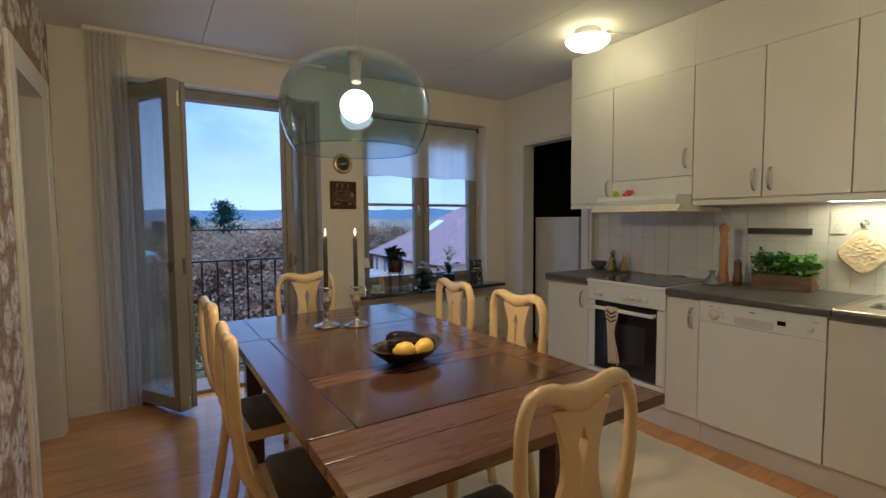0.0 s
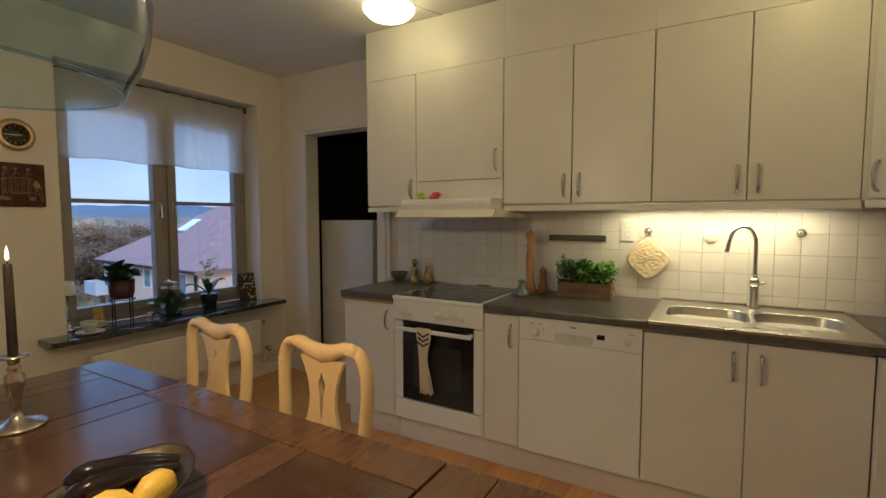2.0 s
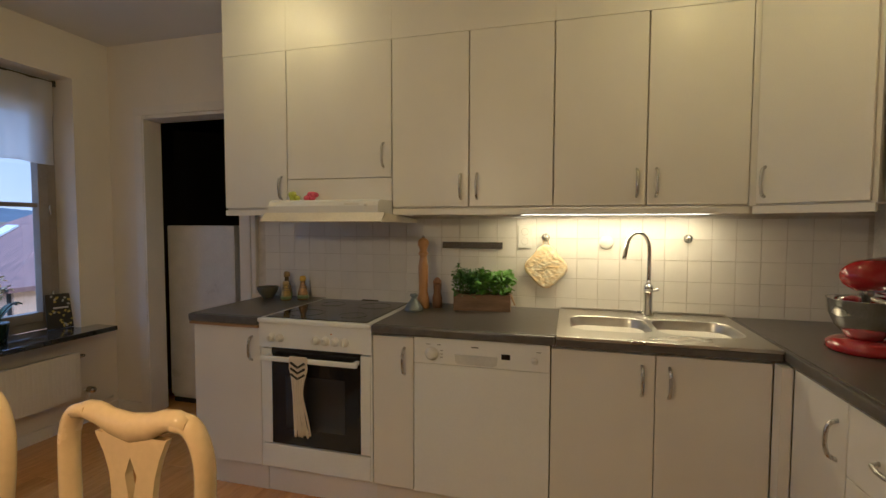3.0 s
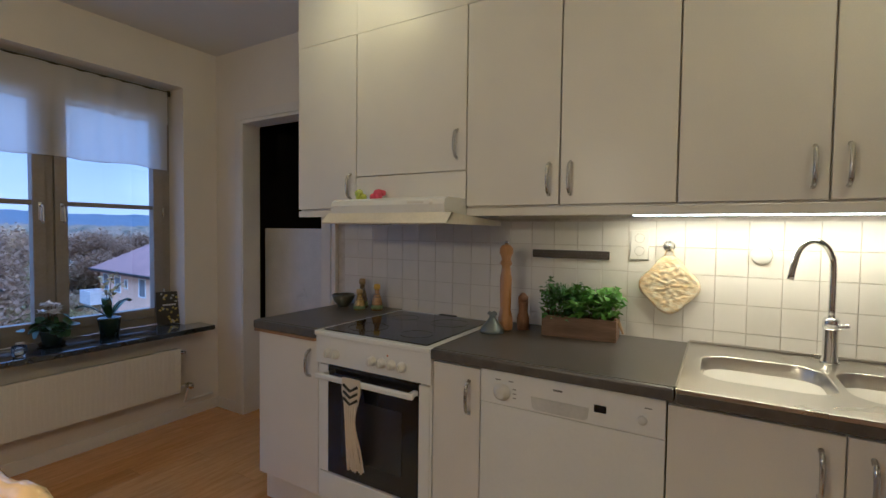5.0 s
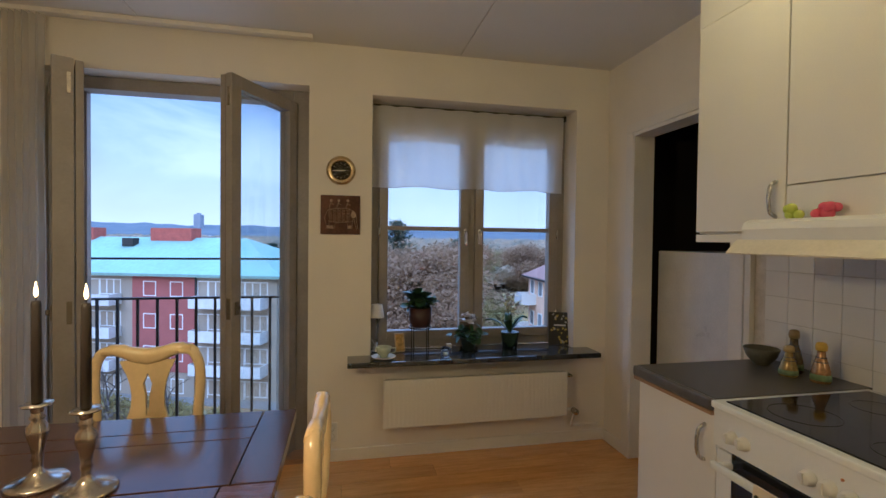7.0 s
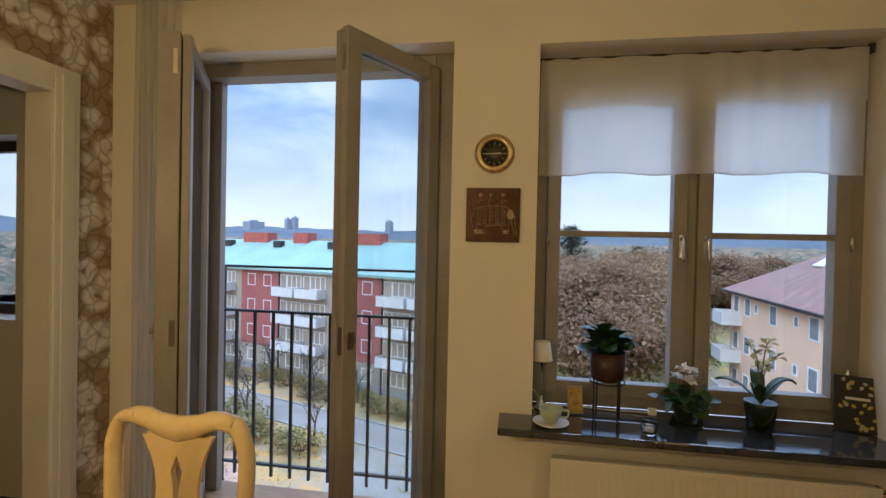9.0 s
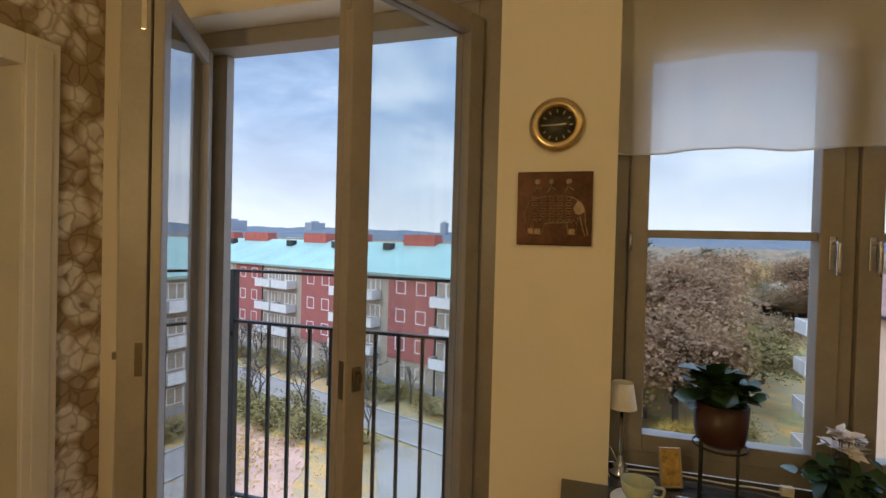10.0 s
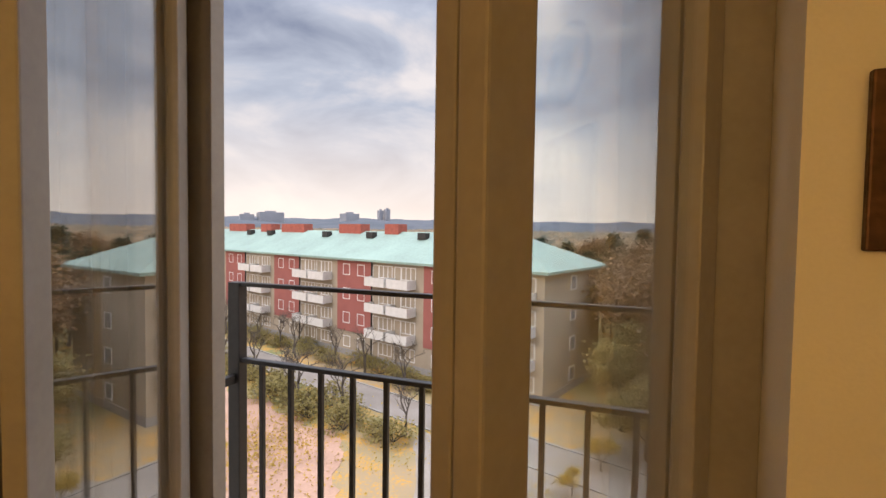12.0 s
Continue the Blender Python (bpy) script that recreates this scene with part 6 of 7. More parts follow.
while y < YN:
    w = min(BW_, YN - 0.001 - y)
    x = XL - 0.12 + 0.001 - 1.1 * random.random()
    while x < XR + 0.9:
        ln = random.choice((0.9, 1.2, 1.5))
        x0, x1 = max(x, XL - 0.5), min(x + ln, XR + 1.2)
        if x1 - x0 > 0.05 and w > 0.02:
            key = (round(x1 - x0, 3), round(w, 3))
            if key not in boards:
                boards[key] = mesh_of("floor_board", box(B(), 0, 0, -0.015, key[0] - GAP, key[1] - GAP, 0.0, 0.0007), M_OAK)
            piece("floor_board", boards[key], floor, pose(x0, y, 0))
        x += ln
    y += BW_


# ---- outside ----
GZ = -13.6
GREEN_A, GU, GV = Vector((-7.5, 40.5, 0)), Vector((-0.947, 0.321, 0)), Vector((0.321, 0.947, 0))
M_GROUND = bpy.data.materials.new("autumn_ground")
M_GROUND.use_nodes = True
n, l = M_GROUND.node_tree.nodes, M_GROUND.node_tree.links
b = n["Principled BSDF"]
b.inputs["Roughness"].default_value = 0.95
co = n.new("ShaderNodeTexCoord")
n1, n2, n3 = (n.new("ShaderNodeTexNoise") for _ in range(3))
for t, s in ((n1, 0.09), (n2, 0.6), (n3, 5.0)):
    t.inputs["Scale"].default_value, t.inputs["Detail"].default_value = s, 5
    l.new(co.outputs["Object"], t.inputs["Vector"])
r1 = n.new("ShaderNodeValToRGB")
r1.color_ramp.elements[0].position, r1.color_ramp.elements[0].color = 0.40, (0.19, 0.19, 0.075, 1)
r1.color_ramp.elements[1].position, r1.color_ramp.elements[1].color = 0.60, (0.32, 0.23, 0.13, 1)
l.new(n1.outputs["Fac"], r1.inputs["Fac"])
r2 = n.new("ShaderNodeValToRGB")
r2.color_ramp.elements[0].position, r2.color_ramp.elements[0].color = 0.52, (0, 0, 0, 1)
r2.color_ramp.elements[1].position, r2.color_ramp.elements[1].color = 0.62, (1, 1, 1, 1)
ml = n.new("ShaderNodeMath")
ml.operation = "MULTIPLY_ADD"
ml.inputs[1].default_value = 0.5
l.new(n2.outputs["Fac"], ml.inputs[0])
hf = n.new("ShaderNodeMath")
hf.operation = "MULTIPLY"
hf.inputs[1].default_value = 0.55
l.new(n3.outputs["Fac"], hf.inputs[0])
l.new(hf.outputs[0], ml.inputs[2])
l.new(ml.outputs[0], r2.inputs["Fac"])
mx = n.new("ShaderNodeMix")
mx.data_type = "RGBA"
mx.inputs["B"].default_value = (0.50, 0.26, 0.05, 1)
l.new(r2.outputs["Color"], mx.inputs["Factor"])
l.new(r1.outputs["Color"], mx.inputs["A"])
l.new(mx.outputs["Result"], b.inputs["Base Color"])
bm = B()
bmesh.ops.create_grid(bm, x_segments=1, y_segments=1, size=4000, matrix=Matrix.Translation((0, 0, GZ)))
structure("ground", bm, M_GROUND, "autumn grass with fallen leaves", "ground")


def strip_ground(name, pts, z, material, label, cat, rough=0.0):
    """A sheet laid on the ground; rough frays its outline."""
    bm = B()
    if rough:
        out = []
        for (xa, ya), (xb, yb) in zip(pts, pts[1:] + pts[:1]):
            k = max(2, int(math.hypot(xb - xa, yb - ya) / 0.6))
            for j in range(k):
                x, y = xa + (xb - xa) * j / k, ya + (yb - ya) * j / k
                q = noise.noise_vector(Vector((x * 0.35, y * 0.35, z))) + noise.noise_vector(Vector((x * 1.4, y * 1.4, 3))) * 0.5
                out.append((x + q.x * rough, y + q.y * rough))
        pts = out
    a = [bm.verts.new((x, y, GZ + z)) for x, y in pts]
    b2 = [bm.verts.new((x, y, GZ - 0.2)) for x, y in pts]
    bm.faces.new(a)
    for k in range(len(a)):
        bm.faces.new((a[k], b2[k], b2[(k + 1) % len(a)], a[(k + 1) % len(a)]))
    return structure(name, bm, material, label, cat)


def fac(s, d):
    p = GREEN_A + GU * s - GV * d
    return (p.x, p.y)


M_ASPH = mat("worn_asphalt", (0.245, 0.215, 0.19), 0.9, var=0.12, scale=0.5, bscale=9, tint=(0.20, 0.165, 0.13))
M_GRAVEL = mat("red_gravel", (0.44, 0.265, 0.19), 0.95, var=0.15, scale=0.30, bscale=5, tint=(0.29, 0.175, 0.12))
M_KERB = mat("kerb_stone", (0.30, 0.285, 0.26), 0.9, var=0.1)
strip_ground("road", [fac(-14, 6.2), fac(110, 6.2), fac(110, 9.8), fac(-14, 9.8)], 0.02, M_ASPH, "grey asphalt lane before the houses", "road")
strip_ground("kerb", [fac(-14, 9.82), fac(110, 9.82), fac(110, 9.98), fac(-14, 9.98)], 0.12, M_KERB, "pale stone kerb along the lane", "kerb")
strip_ground("kerb_far", [fac(-14, 6.0), fac(110, 6.0), fac(110, 6.18), fac(-14, 6.18)], 0.12, M_KERB, "pale stone kerb along the lane", "kerb")
strip_ground("pavement", [(-60, 2.2), (-13, 2.2), (-13, 16), fac(8, 15.0), fac(70, 15.0)], 0.03, M_GRAVEL, "red-brown gravel yard strewn with leaves", "pavement", 0.9)
strip_ground("pavement_drive", [(-12.5, 6), (6, 6), (6, 30), (0, 37), fac(-2, 10), fac(5, 10.5), (-12.5, 24)], 0.04, mat("pale_concrete", (0.28, 0.245, 0.215), 0.9, var=0.12, scale=0.3, bscale=5, tint=(0.22, 0.185, 0.14)), "grey-brown concrete drive with leaves blown on it", "pavement", 0.7)

# houses
M_PANEDARK = mat("house_glass", (0.30, 0.31, 0.32), 0.2, var=0.3, scale=0.7)
M_WFRAME = mat("house_window_white", (0.75, 0.74, 0.72), 0.5)
M_BALC = mat("balcony_panel", (0.62, 0.60, 0.57), 0.6, var=0.06, scale=2)


def placed(o, ux, uy):
    """Local x along the facade, y into the house."""
    return Matrix(((ux.x, uy.x, 0, o.x), (ux.y, uy.y, 0, o.y), (0, 0, 1, 0), (0, 0, 0, 1)))


def win_mesh(w, h, leafs=2):
    bm = B()
    sash(bm, -w / 2, w / 2, 0, h, -0.05, 0.03, 0.08)
    for k in range(1, leafs):
        box(bm, -w / 2 + w * k / leafs - 0.05, -0.045, 0.08, -w / 2 + w * k / leafs + 0.05, 0.03, h - 0.08)
    return mesh_of("window", bm, M_WFRAME), mesh_of("pane", box(B(), -w / 2 + 0.08, -0.015, 0.08, w / 2 - 0.08, 0.02, h - 0.08), M_PANEDARK)


def add_window(house, meshes, m):
    wdw = piece("window", meshes[0], house, m)
    piece("pane", meshes[1], wdw, Matrix())


def balcony_mesh(w):
    bm = B()
    box(bm, -w / 2, -1.35, 0, w / 2, 0, 0.14)
    box(bm, -w / 2, -1.40, 0.0, w / 2, -1.33, 0.98)
    for s in (-1, 1):
        box(bm, s * (w / 2 - 0.035) - 0.035, -1.33, 0.14, s * (w / 2 - 0.035) + 0.035, 0, 0.98)
    return mesh_of("balcony", bm, M_BALC)


def hip_roof(bm, L, D, z0, z1, over=0.6):
    """A hipped roof over a plan L by D, with a fascia."""
    o = over
    base = [(-o, -o), (L + o, -o), (L + o, D + o), (-o, D + o)]
    a = [bm.verts.new((x, y, z0)) for x, y in base]
    c = [bm.verts.new((x, y, z0 - 0.25)) for x, y in base]
    h = D / 2
    r = [bm.verts.new((h, h, z1)), bm.verts.new((L - h, h, z1))]
    bm.faces.new((a[0], a[1], r[1], r[0]))
    bm.faces.new((a[2], a[3], r[0], r[1]))
    bm.faces.new((a[1], a[2], r[1]))
    bm.faces.new((a[3], a[0], r[0]))
    bm.faces.new(c[::-1])
    for k in range(4):
        bm.faces.new((a[k], c[k], c[(k + 1) % 4], a[(k + 1) % 4]))
    return bm


M_REDPL = mat("red_render", (0.33, 0.105, 0.088), 0.85, var=0.1, scale=0.5, bscale=10)
M_BEIGE = mat("beige_render", (0.37, 0.305, 0.23), 0.85, var=0.1, scale=0.5, bscale=10)
M_COPPERROOF = mat("green_copper_roof", (0.25, 0.36, 0.305), 0.7, var=0.12, scale=0.25, bscale=3)
M_BRICK = mat("chimney_brick", (0.40, 0.10, 0.07), 0.85, var=0.15, scale=2)
EAVE, ST = -2.0, 2.9
L, D = 84.0, 13.0
gh = thing("apartment_house", "four-storey red and beige apartment house with a green copper roof", "house", placed(GREEN_A, GU, GV))
part("wall", box(B(), 0, 0, GZ - 0.3, L, D, EAVE), M_BEIGE, gh)
part("plinth", box(B(), -0.06, -0.06, GZ - 0.3, L + 0.06, D + 0.06, GZ + 0.7), mat("stone_plinth", (0.3, 0.29, 0.28), 0.9, var=0.15), gh)
roof = part("roof", hip_roof(B(), L, D, EAVE + 0.1, EAVE + 3.3), M_COPPERROOF, gh)
for k, (s, w) in enumerate(((12, 4.5), (23, 2.4), (30, 4.6), (43, 6.0), (52, 3.2), (60, 6.0), (72, 4.5))):
    part("chimney", box(B(), s, D / 2 - 0.8, EAVE + 2.6, s + w, D / 2 + 0.8, EAVE + 4.25), M_BRICK, roof)
    part("roof_hatch", box(B(), s + w + 0.8, D / 2 - 2.2, EAVE + 2.4, s + w + 2.0, D / 2 - 1.4, EAVE + 3.2), M_DARK, roof)
wm, wide, door_m, bal = win_mesh(1.25, 1.35, 1), win_mesh(2.1, 1.4, 3), win_mesh(1.0, 2.1, 1), balcony_mesh(3.1)
red_me = mesh_of("red_panel", box(B(), 0, -0.10, GZ + 2.9, 6.0, 0.02, EAVE - 0.01), M_REDPL)
pipe_me = mesh_of("drainpipe", box(B(), -0.06, -0.2, GZ, 0.06, -0.08, EAVE), M_DARK)
s = 7.6
while s < L - 6:
    piece("red_panel", red_me, gh, pose(s, 0, 0))
    piece("drainpipe", pipe_me, gh, pose(s - 0.15, 0, 0))
    for fl_ in range(4):
        z = GZ + 0.95 + ST * fl_
        for dx in (1.7, 4.3):
            add_window(gh, wm, pose(s + dx, -0.08 if fl_ else 0.02, z))
    s += 14.0
s = 0.6
while s < L - 6:
    for fl_ in range(4):
        z = GZ + 0.15 + ST * fl_
        for k in range(2):
            cx = s + 1.7 + 3.45 * k
            if fl_:
                piece("balcony", bal, gh, pose(cx, 0, z))
            add_window(gh, wide, pose(cx - 0.45, 0.02, z + 0.85))
            add_window(gh, door_m, pose(cx + 1.12, 0.02, z + 0.15))
    s += 14.0
for fl_ in range(4):
    add_window(gh, wm, Matrix.Translation((-0.02, 6.0, GZ + 0.95 + ST * fl_)) @ pose(0, 0, 0, 0, 0, -90))

PEACH_A, PU, PV = Vector((15.5, 40.0, 0)), Vector((-0.083, -0.9966, 0)), Vector((0.9966, -0.083, 0))
ph = thing("apartment_house", "peach-coloured apartment house with a red tiled roof", "house", placed(PEACH_A, PU, PV))
PE, PL, PD = -1.9, 14.6, 34.0
part("wall", box(B(), 0, 0, GZ - 0.3, PL, PD, PE), mat("peach_render", (0.78, 0.52, 0.35), 0.85, var=0.06, scale=0.4, bscale=8), ph)
M_RTILE = mat("red_roof_tile", (0.27, 0.145, 0.115), 0.8, var=0.2, scale=0.8, bscale=4, stretch=(3, 1, 1))
bm = B()
o, zr = 0.5, 2.9
a = [bm.verts.new((x, y, PE + 0.05)) for x, y in ((-o, -o), (PL + o, -o), (PL + o, PD + o), (-o, PD + o))]
c = [bm.verts.new((v.co.x, v.co.y, PE - 0.2)) for v in a]
r = [bm.verts.new((PL / 2, 7.0, zr)), bm.verts.new((PL / 2, PD + o, zr))]
for f in ((a[0], a[1], r[0]), (a[1], a[2], r[1], r[0]), (a[3], a[0], r[0], r[1]), (a[2], a[3], r[1])):
    bm.faces.new(f)
for k in range(4):
    bm.faces.new((a[k], c[k], c[(k + 1) % 4], a[(k + 1) % 4]))
bm.faces.new(c[::-1])
proof = part("roof", bm, M_RTILE, ph)
for x, y in ((PL / 2 - 1.0, 7.6), (PL / 2 - 1.0, 11.5), (PL / 2 - 1.2, 22)):
    part("chimney", box(B(), x, y, zr - 0.6, x + 2.2, y + 2.2, zr + 1.4), M_BRICK, proof)
sl = math.atan2(zr - PE, 7.5)
for x, y in ((6.5, 3.6),):
    part("skylight", box(B(), -0.6, -0.8, 0, 0.6, 0.8, 0.12, 0, Matrix.Translation((x, y, PE + 0.05 + (y + o) / 7.5 * (zr - PE))) @ pose(0, 0, 0, math.degrees(sl), 0, 0)), M_WFRAME, proof)
part("gutter", box(B(), -o - 0.1, -o - 0.12, PE - 0.1, PL + o + 0.1, -o, PE + 0.03), M_DARK, ph)
part("drainpipe", box(B(), PL - 0.3, -0.15, GZ, PL - 0.17, -0.02, PE), M_DARK, ph)
w1, w2 = win_mesh(1.1, 1.35, 1), win_mesh(0.6, 0.7, 1)
pb = balcony_mesh(2.2)
for fl_ in range(4):
    z = GZ + 1.5 + 2.85 * fl_
    for x, k in ((3.4, w1), (4.9, w2), (7.6, w1), (10.6, w2), (12.6, w1)):
        add_window(ph, k, pose(x, 0.0, z + (0.4 if k is w2 else 0)))
    for y in (4, 9, 14, 20):
        add_window(ph, w1, Matrix.Translation((PL + 0.0, y, z)) @ pose(0, 0, 0, 0, 0, 90))
    piece("balcony", pb, ph, pose(1.2, 0, z - 0.9))
    add_window(ph, w1, pose(1.2, 0.0, z))

# trees
M_BARK = mat("grey_bark", (0.12, 0.095, 0.075), 0.9, var=0.2, scale=3, bump=0.4, bscale=20)


def limbs(bm, p, d, ln, r, depth, ends):
    """A forking branch; gathers the twig ends."""
    q = p + d * ln
    midp = p + d * ln * 0.5 + Vector((random.gauss(0, 0.05), random.gauss(0, 0.05), 0)) * ln
    tube(bm, [p, midp, q], r, 6 if depth > 1 else 4, r * 0.6)
    if depth <= 2:
        ends.append(q)
    if depth:
        for _ in range(3 if depth > 1 else 2):
            nd = (d + Vector((random.gauss(0, 0.55), random.gauss(0, 0.55), random.gauss(0.12, 0.3)))).normalized()
            limbs(bm, p + d * ln * random.uniform(0.55, 1.0), nd, ln * random.uniform(0.6, 0.8), r * 0.55, depth - 1, ends)


def tree(name, label, h, crown_mat, count, leaf, spread, m, bare=False, group=""):
    t = thing(name, label, "tree", m, group)
    bm, ends = B(), []
    limbs(bm, Vector((0, 0, -0.3)), Vector((0.03, 0, 1)), h * 0.33, h * 0.022, 5 if bare else 4, ends)
    part("trunk", bm, M_BARK, t)
    if count:
        bm = B()
        pts = []
        for k in range(count):
            e = random.choice(ends)
            pts.append(e + Vector((random.gauss(0, spread), random.gauss(0, spread), random.gauss(0, spread * 0.7))))
        leaves(bm, pts, leaf, 0.9, ((0, 0), (0.5, 0.4), (1.0, 0.0), (0.5, -0.4)))
        part("crown", bm, crown_mat, t)
    return t


def leafmat(name, a, b2):
    m = mat(name, a, 0.8, var=0.12, scale=0.6, bscale=2.5, tint=b2)
    n, l = m.node_tree.nodes, m.node_tree.links
    tr, mix = n.new("ShaderNodeBsdfTranslucent"), n.new("ShaderNodeMixShader")
    b = n["Principled BSDF"]
    l.new(b.inputs["Base Color"].links[0].from_socket, tr.inputs["Color"])
    mix.inputs[0].default_value = 0.45
    l.new(b.outputs[0], mix.inputs[1])
    l.new(tr.outputs[0], mix.inputs[2])
    l.new(mix.outputs[0], n["Material Output"].inputs["Surface"])
    return m


M_PINK = leafmat("rusty_leaves", (0.31, 0.19, 0.105), (0.22, 0.135, 0.075))
M_YEL = leafmat("yellow_leaves", (0.52, 0.34, 0.05), (0.30, 0.20, 0.04))
M_OLIVE = leafmat("olive_leaves", (0.29, 0.23, 0.08), (0.20, 0.165, 0.06))
M_DUN = leafmat("dun_leaves", (0.32, 0.22, 0.12), (0.24, 0.165, 0.085))
M_NEEDLE = leafmat("pine_needles", (0.035, 0.07, 0.045), (0.015, 0.035, 0.025))
up = lambda x, y, s=1.0, rz=0: pose(x, y, GZ, 0, 0, rz) @ Matrix.Scale(s, 4)
t1 = tree("rusty_tree", "broad tree with rusty autumn leaves", 11.5, M_PINK, 10500, 0.29, 0.7, up(4.5, 44, 1.22), group="autumn trees")
t2 = tree("olive_tree", "tree with olive and yellowing leaves", 10.5, M_OLIVE, 8500, 0.29, 0.75, up(9.5, 41, 1.1), group="autumn trees")
t3 = tree("yellow_tree", "small tree with bright yellow leaves", 7.5, M_YEL, 3200, 0.22, 0.5, up(5.5, 33, 0.7), group="autumn trees")
t4 = tree("dun_tree", "tree with the last dull brown leaves", 11.0, M_DUN, 6000, 0.29, 0.75, up(12, 56), group="autumn trees")
for x, y, sc, rz, src in ((7.8, 49, 1.25, 60, t1), (1.5, 52, 1.2, 130, t1), (11, 62, 1.3, 200, t1), (4.5, 66, 1.25, 300, t1), (6.3, 40, 1.05, 220, t1), (2.9, 46, 1.15, 100, t1), (9.5, 54, 1.2, 340, t1), (-1.0, 60, 1.2, 20, t4), (7, 75, 1.3, 80, t4), (16, 72, 1.3, 140, t1), (1, 82, 1.3, 200, t4), (14, 50, 1.0, 250, t2), (3, 38, 0.7, 15, t2), (8, 35, 0.55, 170, t2), (19, 60, 1.0, 10, t4), (-3, 74, 1.0, 90, t2), (2.2, 29, 0.45, 40, t3), (-4, 27.5, 0.4, 100, t3), (-2.5, 31, 0.55, 20, t3), (0.3, 33.5, 0.6, 60, t2), (2.6, 35, 0.65, 150, t3), (-1.2, 38, 0.7, 250, t2), (0.8, 43, 0.8, 310, t2), (22, 84, 1.1, 0, t2), (11, 92, 1.1, 44, t1)):
    copy_thing(src, up(x, y, sc, rz))
rs = random.Random(7)
for k in range(46):
    az, r_ = radians(rs.uniform(-4, 44)), rs.uniform(85, 190)
    copy_thing(rs.choice((t1, t4, t4, t2)), up(r_ * math.sin(az), r_ * math.cos(az), rs.uniform(0.95, 1.35), rs.uniform(0, 360)))
for k in range(34):
    az, r_ = radians(rs.uniform(16, 60)), rs.uniform(92, 210)
    copy_thing(rs.choice((t1, t4, t2, t2)), up(r_ * math.sin(az), r_ * math.cos(az), rs.uniform(0.9, 1.25), rs.uniform(0, 360)))
bare = tree("bare_tree", "small leafless tree beside the lane", 6.5, None, 0, 0, 0, up(*fac(13, 11.2)), True, "bare trees")
for s_, d_, sc, rz in ((20, 11.6, 0.9, 70), (27, 11.2, 1.05, 140), (35, 11.8, 1.0, 210), (44, 11.4, 1.1, 280), (54, 11.4, 1.0, 20), (5, 11.8, 0.9, 61), (16, 13.5, 1.1, 5), (31, 13, 1.15, 160), (49, 12.6, 1.2, 222), (12, 4.6, 1.0, 12), (18, 4.2, 1.05, 44), (30, 4.4, 1.1, 144), (35, 3.2, 0.95, 244), (47, 4.4, 1.1, 320), (63, 4, 1.1, 100), (8, 3.0, 0.8, 33), (24, 3.2, 0.9, 99), (40, 3.4, 0.85, 190), (57, 3.0, 0.9, 250)):
    x, y = fac(s_, d_)
    copy_thing(bare, up(x, y, sc, rz))
shrub = thing("shrub", "low bare autumn shrub before the house", "shrub", up(*fac(10, 2.6)), "shrubs along the house")
bm, ends = B(), []
for k in range(9):
    limbs(bm, Vector((random.gauss(0, 0.04), random.gauss(0, 0.04), -0.1)), Vector((random.gauss(0, 0.7), random.gauss(0, 0.7), 1)).normalized(), 0.8, 0.03, 2, ends)
part("woody_stem", bm, M_BARK, shrub)
bm = B()
leaves(bm, [e + Vector((random.gauss(0, 0.25), random.gauss(0, 0.25), random.gauss(0, 0.2))) for e in ends for _ in range(4)], 0.22, 0.9, ((0, 0), (0.5, 0.4), (1.0, 0.0), (0.5, -0.4)))
part("foliage", bm, M_OLIVE, shrub)
for k in range(44):
    x, y = fac(1.5 + 1.6 * k + random.uniform(-0.7, 0.7), 2.4 + random.uniform(-0.8, 1.8))
    copy_thing(shrub, up(x, y, random.uniform(0.7, 1.25), random.uniform(0, 360)))
for k in range(40):
    x, y = fac(6 + 1.3 * k + random.uniform(-0.9, 0.9), 11.0 + random.uniform(0, 3.4))
    copy_thing(shrub, up(x, y, random.uniform(0.8, 1.5), random.uniform(0, 360)))

# fallen leaves
litter = random.Random(11)
lit = B()
pts = []
for k in range(4200):
    s_, d_ = litter.uniform(-8, 40), litter.uniform(9.9, 28)
    x, y = fac(s_, d_)
    if y > 3 and noise.noise(Vector((x * 0.22, y * 0.22, 0))) + 0.25 * litter.random() > -0.12:
        pts.append(Vector((x, y, GZ + 0.09)))
for k in range(2600):
    x, y = fac(11.5 + litter.gauss(0, 2.6), 20 + litter.gauss(0, 4.0))
    if y > 3:
        pts.append(Vector((x, y, GZ + 0.09)))
leaves(lit, pts, 0.17, 0.2, ((0, 0), (0.5, 0.4), (1.0, 0.0), (0.5, -0.4)))
me = bpy.data.meshes.new("fallen_leaves")
lit.to_mesh(me)
me.materials.append(M_YEL)
tagged(new("fallen_leaves", me), "yellow leaves fallen on the gravel yard", "leaves", "", "stuff")


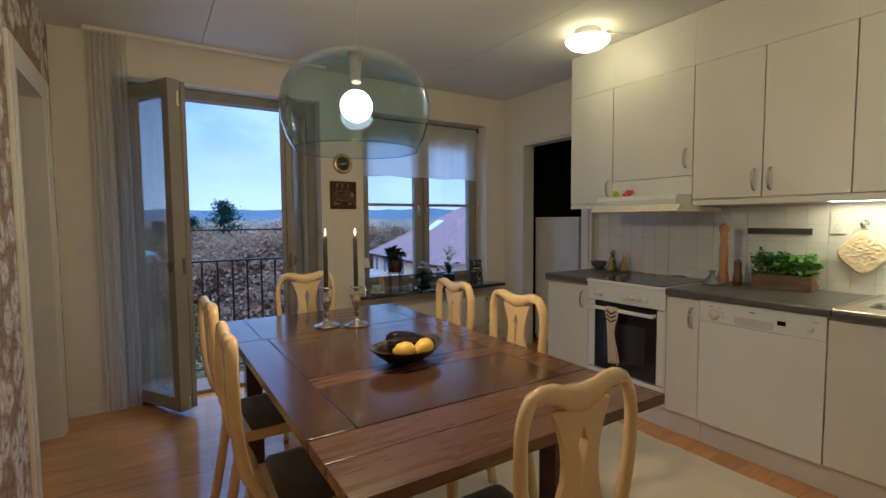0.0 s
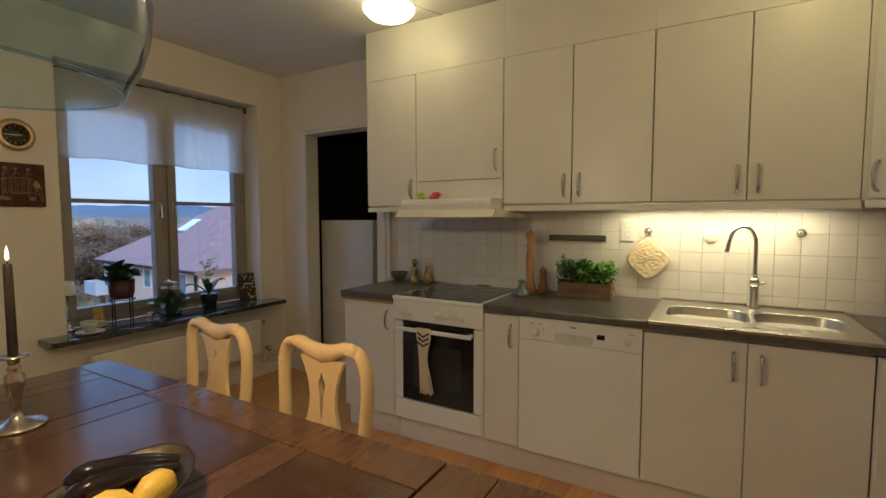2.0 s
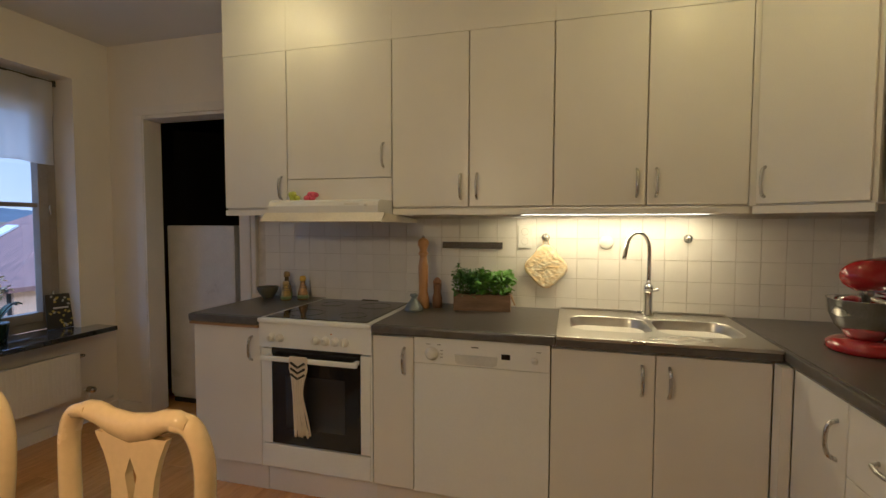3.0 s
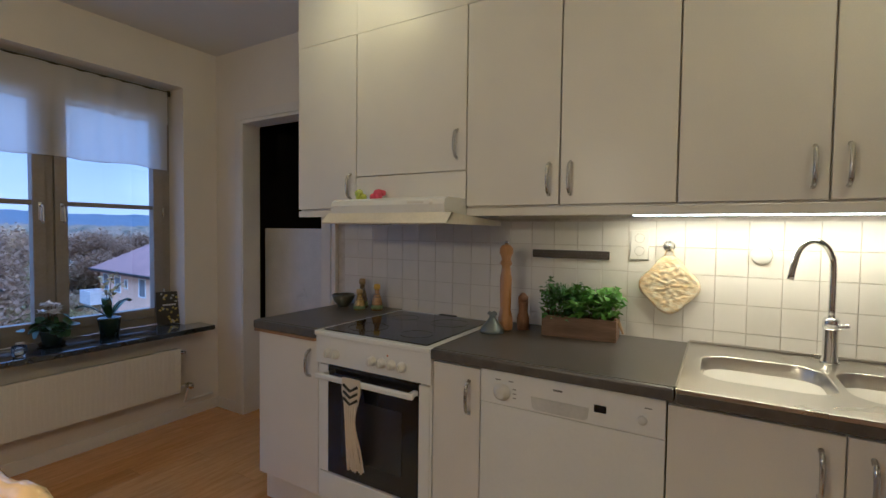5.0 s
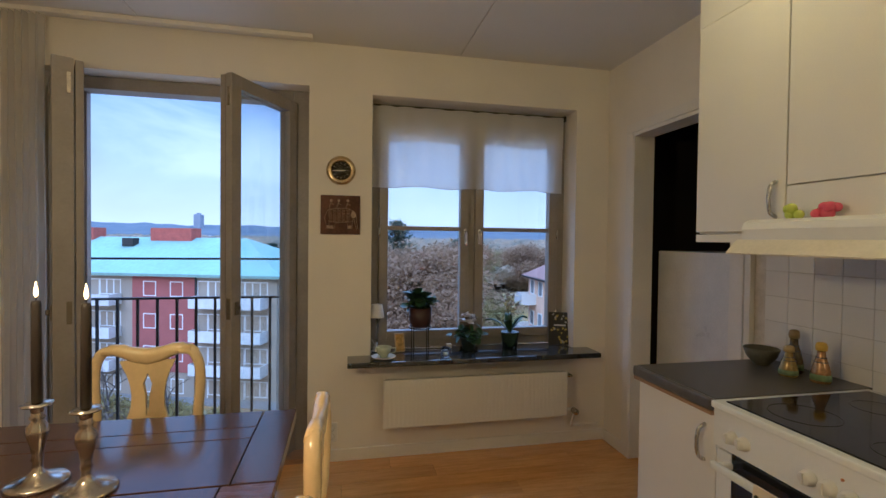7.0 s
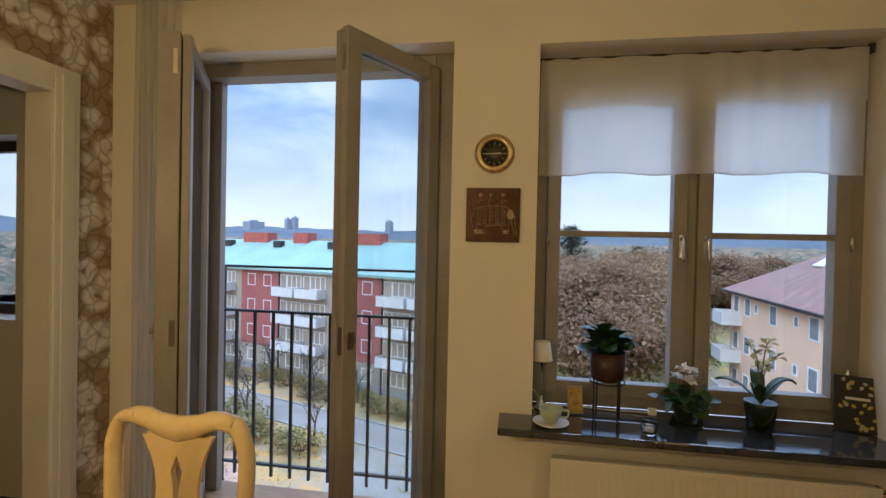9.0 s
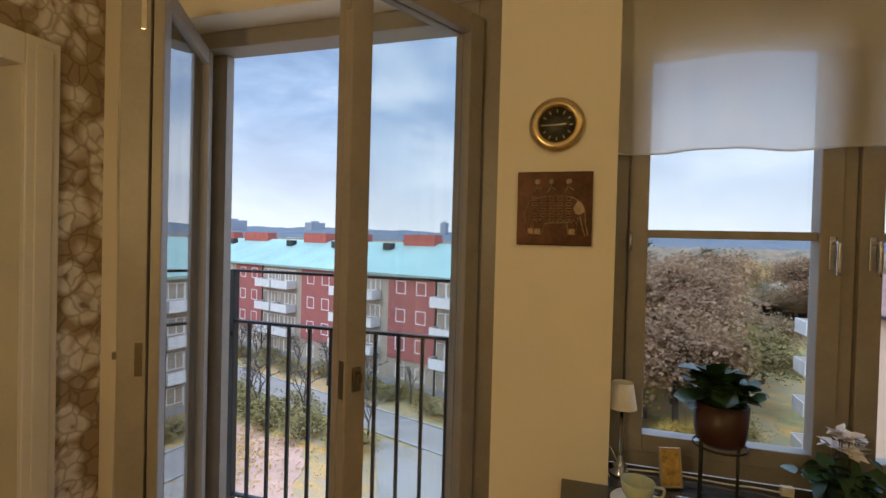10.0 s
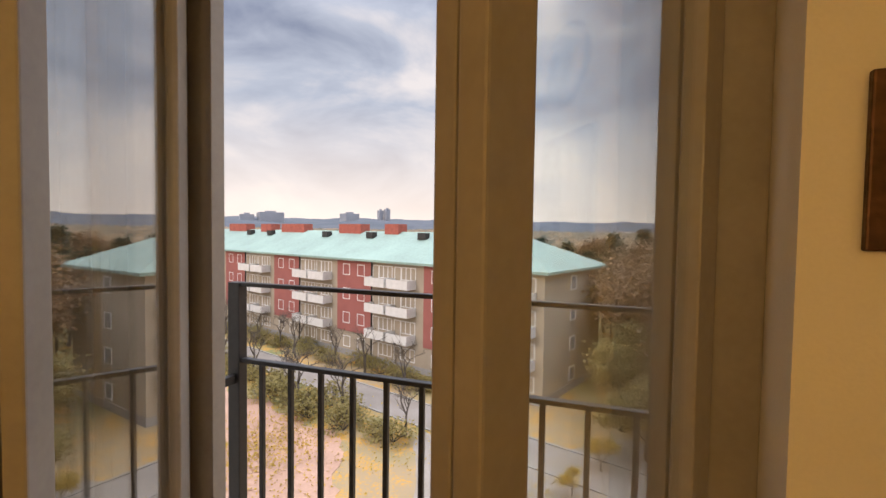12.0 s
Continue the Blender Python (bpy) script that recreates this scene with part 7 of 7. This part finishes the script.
def conifer(h, wid, m):
    t = thing("pine_tree", "dark green pine standing above the autumn wood", "tree", m, "pines")
    part("trunk", tube(B(), [(0, 0, -0.3), (0.1, 0, h * 0.5), (0, 0, h * 0.97)], h * 0.016, 7, h * 0.004), M_BARK, t)
    bm = B()
    for k in range(120):
        f = random.uniform(0.28, 1.0)
        a = random.uniform(0, 6.28)
        rad = wid * (1 - f) ** 0.6 * random.uniform(0.55, 1.05) + 0.25
        pts = []
        for j in range(34):
            q = random.random()
            pts.append((rad * q * math.cos(a) + random.gauss(0, 0.5), rad * q * math.sin(a) + random.gauss(0, 0.5), h * f + 0.35 * q * rad * 0.3 + random.gauss(0, 0.26)))
        leaves(bm, pts, 0.62, 0.8, ((0, 0), (0.5, 0.22), (1.0, 0.0), (0.5, -0.22)))
    part("crown", bm, M_NEEDLE, t)
    return t


pine = conifer(17.5, 8.5, up(8.6, 92, 1.05))
for x, y, sc, rz in ((4.0, 104, 0.85, 70), (-2.0, 66, 0.62, 120), (1.0, 70, 0.7, 10), (4.5, 88, 0.72, 200), (-5.5, 72, 0.66, 160), (-9, 78, 0.72, 260), (-14, 84, 0.75, 310), (24, 104, 0.8, 45), (-2, 90, 0.8, 90)):
    copy_thing(pine, up(x, y, sc, rz))

# woods that roll to the horizon, and the far town
M_WOOD = mat("far_woods", (0.22, 0.14, 0.075), 0.95, var=0.3, scale=0.06, bscale=0.5, tint=(0.055, 0.06, 0.04))
wr = M_WOOD.node_tree.nodes["Color Ramp"].color_ramp.elements
wr[0].position, wr[1].position = 0.42, 0.60
# the hills' colour is blued and greyed to stand for distance haze
M_HILL = mat("haze_tinted_hills", (0.085, 0.095, 0.11), 0.95, var=0.2, scale=0.006, bscale=0.05, tint=(0.06, 0.075, 0.09))
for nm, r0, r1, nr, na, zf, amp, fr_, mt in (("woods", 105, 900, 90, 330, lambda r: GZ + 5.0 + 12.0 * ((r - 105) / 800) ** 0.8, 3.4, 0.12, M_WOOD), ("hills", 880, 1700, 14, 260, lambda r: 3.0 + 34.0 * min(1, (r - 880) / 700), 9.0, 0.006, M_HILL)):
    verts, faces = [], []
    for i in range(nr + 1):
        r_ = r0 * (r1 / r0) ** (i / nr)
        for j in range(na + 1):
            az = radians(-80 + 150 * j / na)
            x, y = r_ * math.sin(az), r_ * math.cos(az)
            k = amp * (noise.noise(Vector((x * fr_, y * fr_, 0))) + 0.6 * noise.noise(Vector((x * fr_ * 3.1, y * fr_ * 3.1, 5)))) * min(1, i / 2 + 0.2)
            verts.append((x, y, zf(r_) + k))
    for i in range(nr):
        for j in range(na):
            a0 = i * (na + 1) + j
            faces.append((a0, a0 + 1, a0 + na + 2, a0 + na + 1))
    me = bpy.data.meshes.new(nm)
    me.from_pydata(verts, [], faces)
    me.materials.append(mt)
    tagged(new(nm, me), "autumn woods rolling away to the horizon" if nm == "woods" else "wooded hills on the horizon, coloured blue-grey for haze", "woods" if nm == "woods" else "hills", "", "stuff")
M_TOWER = mat("far_tower", (0.30, 0.31, 0.34), 0.8, var=0.1, scale=0.02)
for az, r_, w, h in ((-27.0, 1350, 14, 62), (-27.8, 1350, 13, 58), (-15.9, 1380, 18, 60), (-31.5, 1250, 38, 44), (-40.5, 1300, 60, 44), (-43.0, 1300, 34, 38), (-48, 1250, 50, 40)):
    x, y = r_ * math.sin(radians(az)), r_ * math.cos(radians(az))
    bm = B()
    box(bm, -w / 2, -w / 2, -20, w / 2, w / 2, h, 0.5)
    box(bm, -w / 5, -w / 5, h, w / 5, w / 5, h + 4)
    solid("tower_block", bm, M_TOWER, "distant grey tower block on the horizon", "building", pose(x, y, 0, 0, 0, az), "far town")
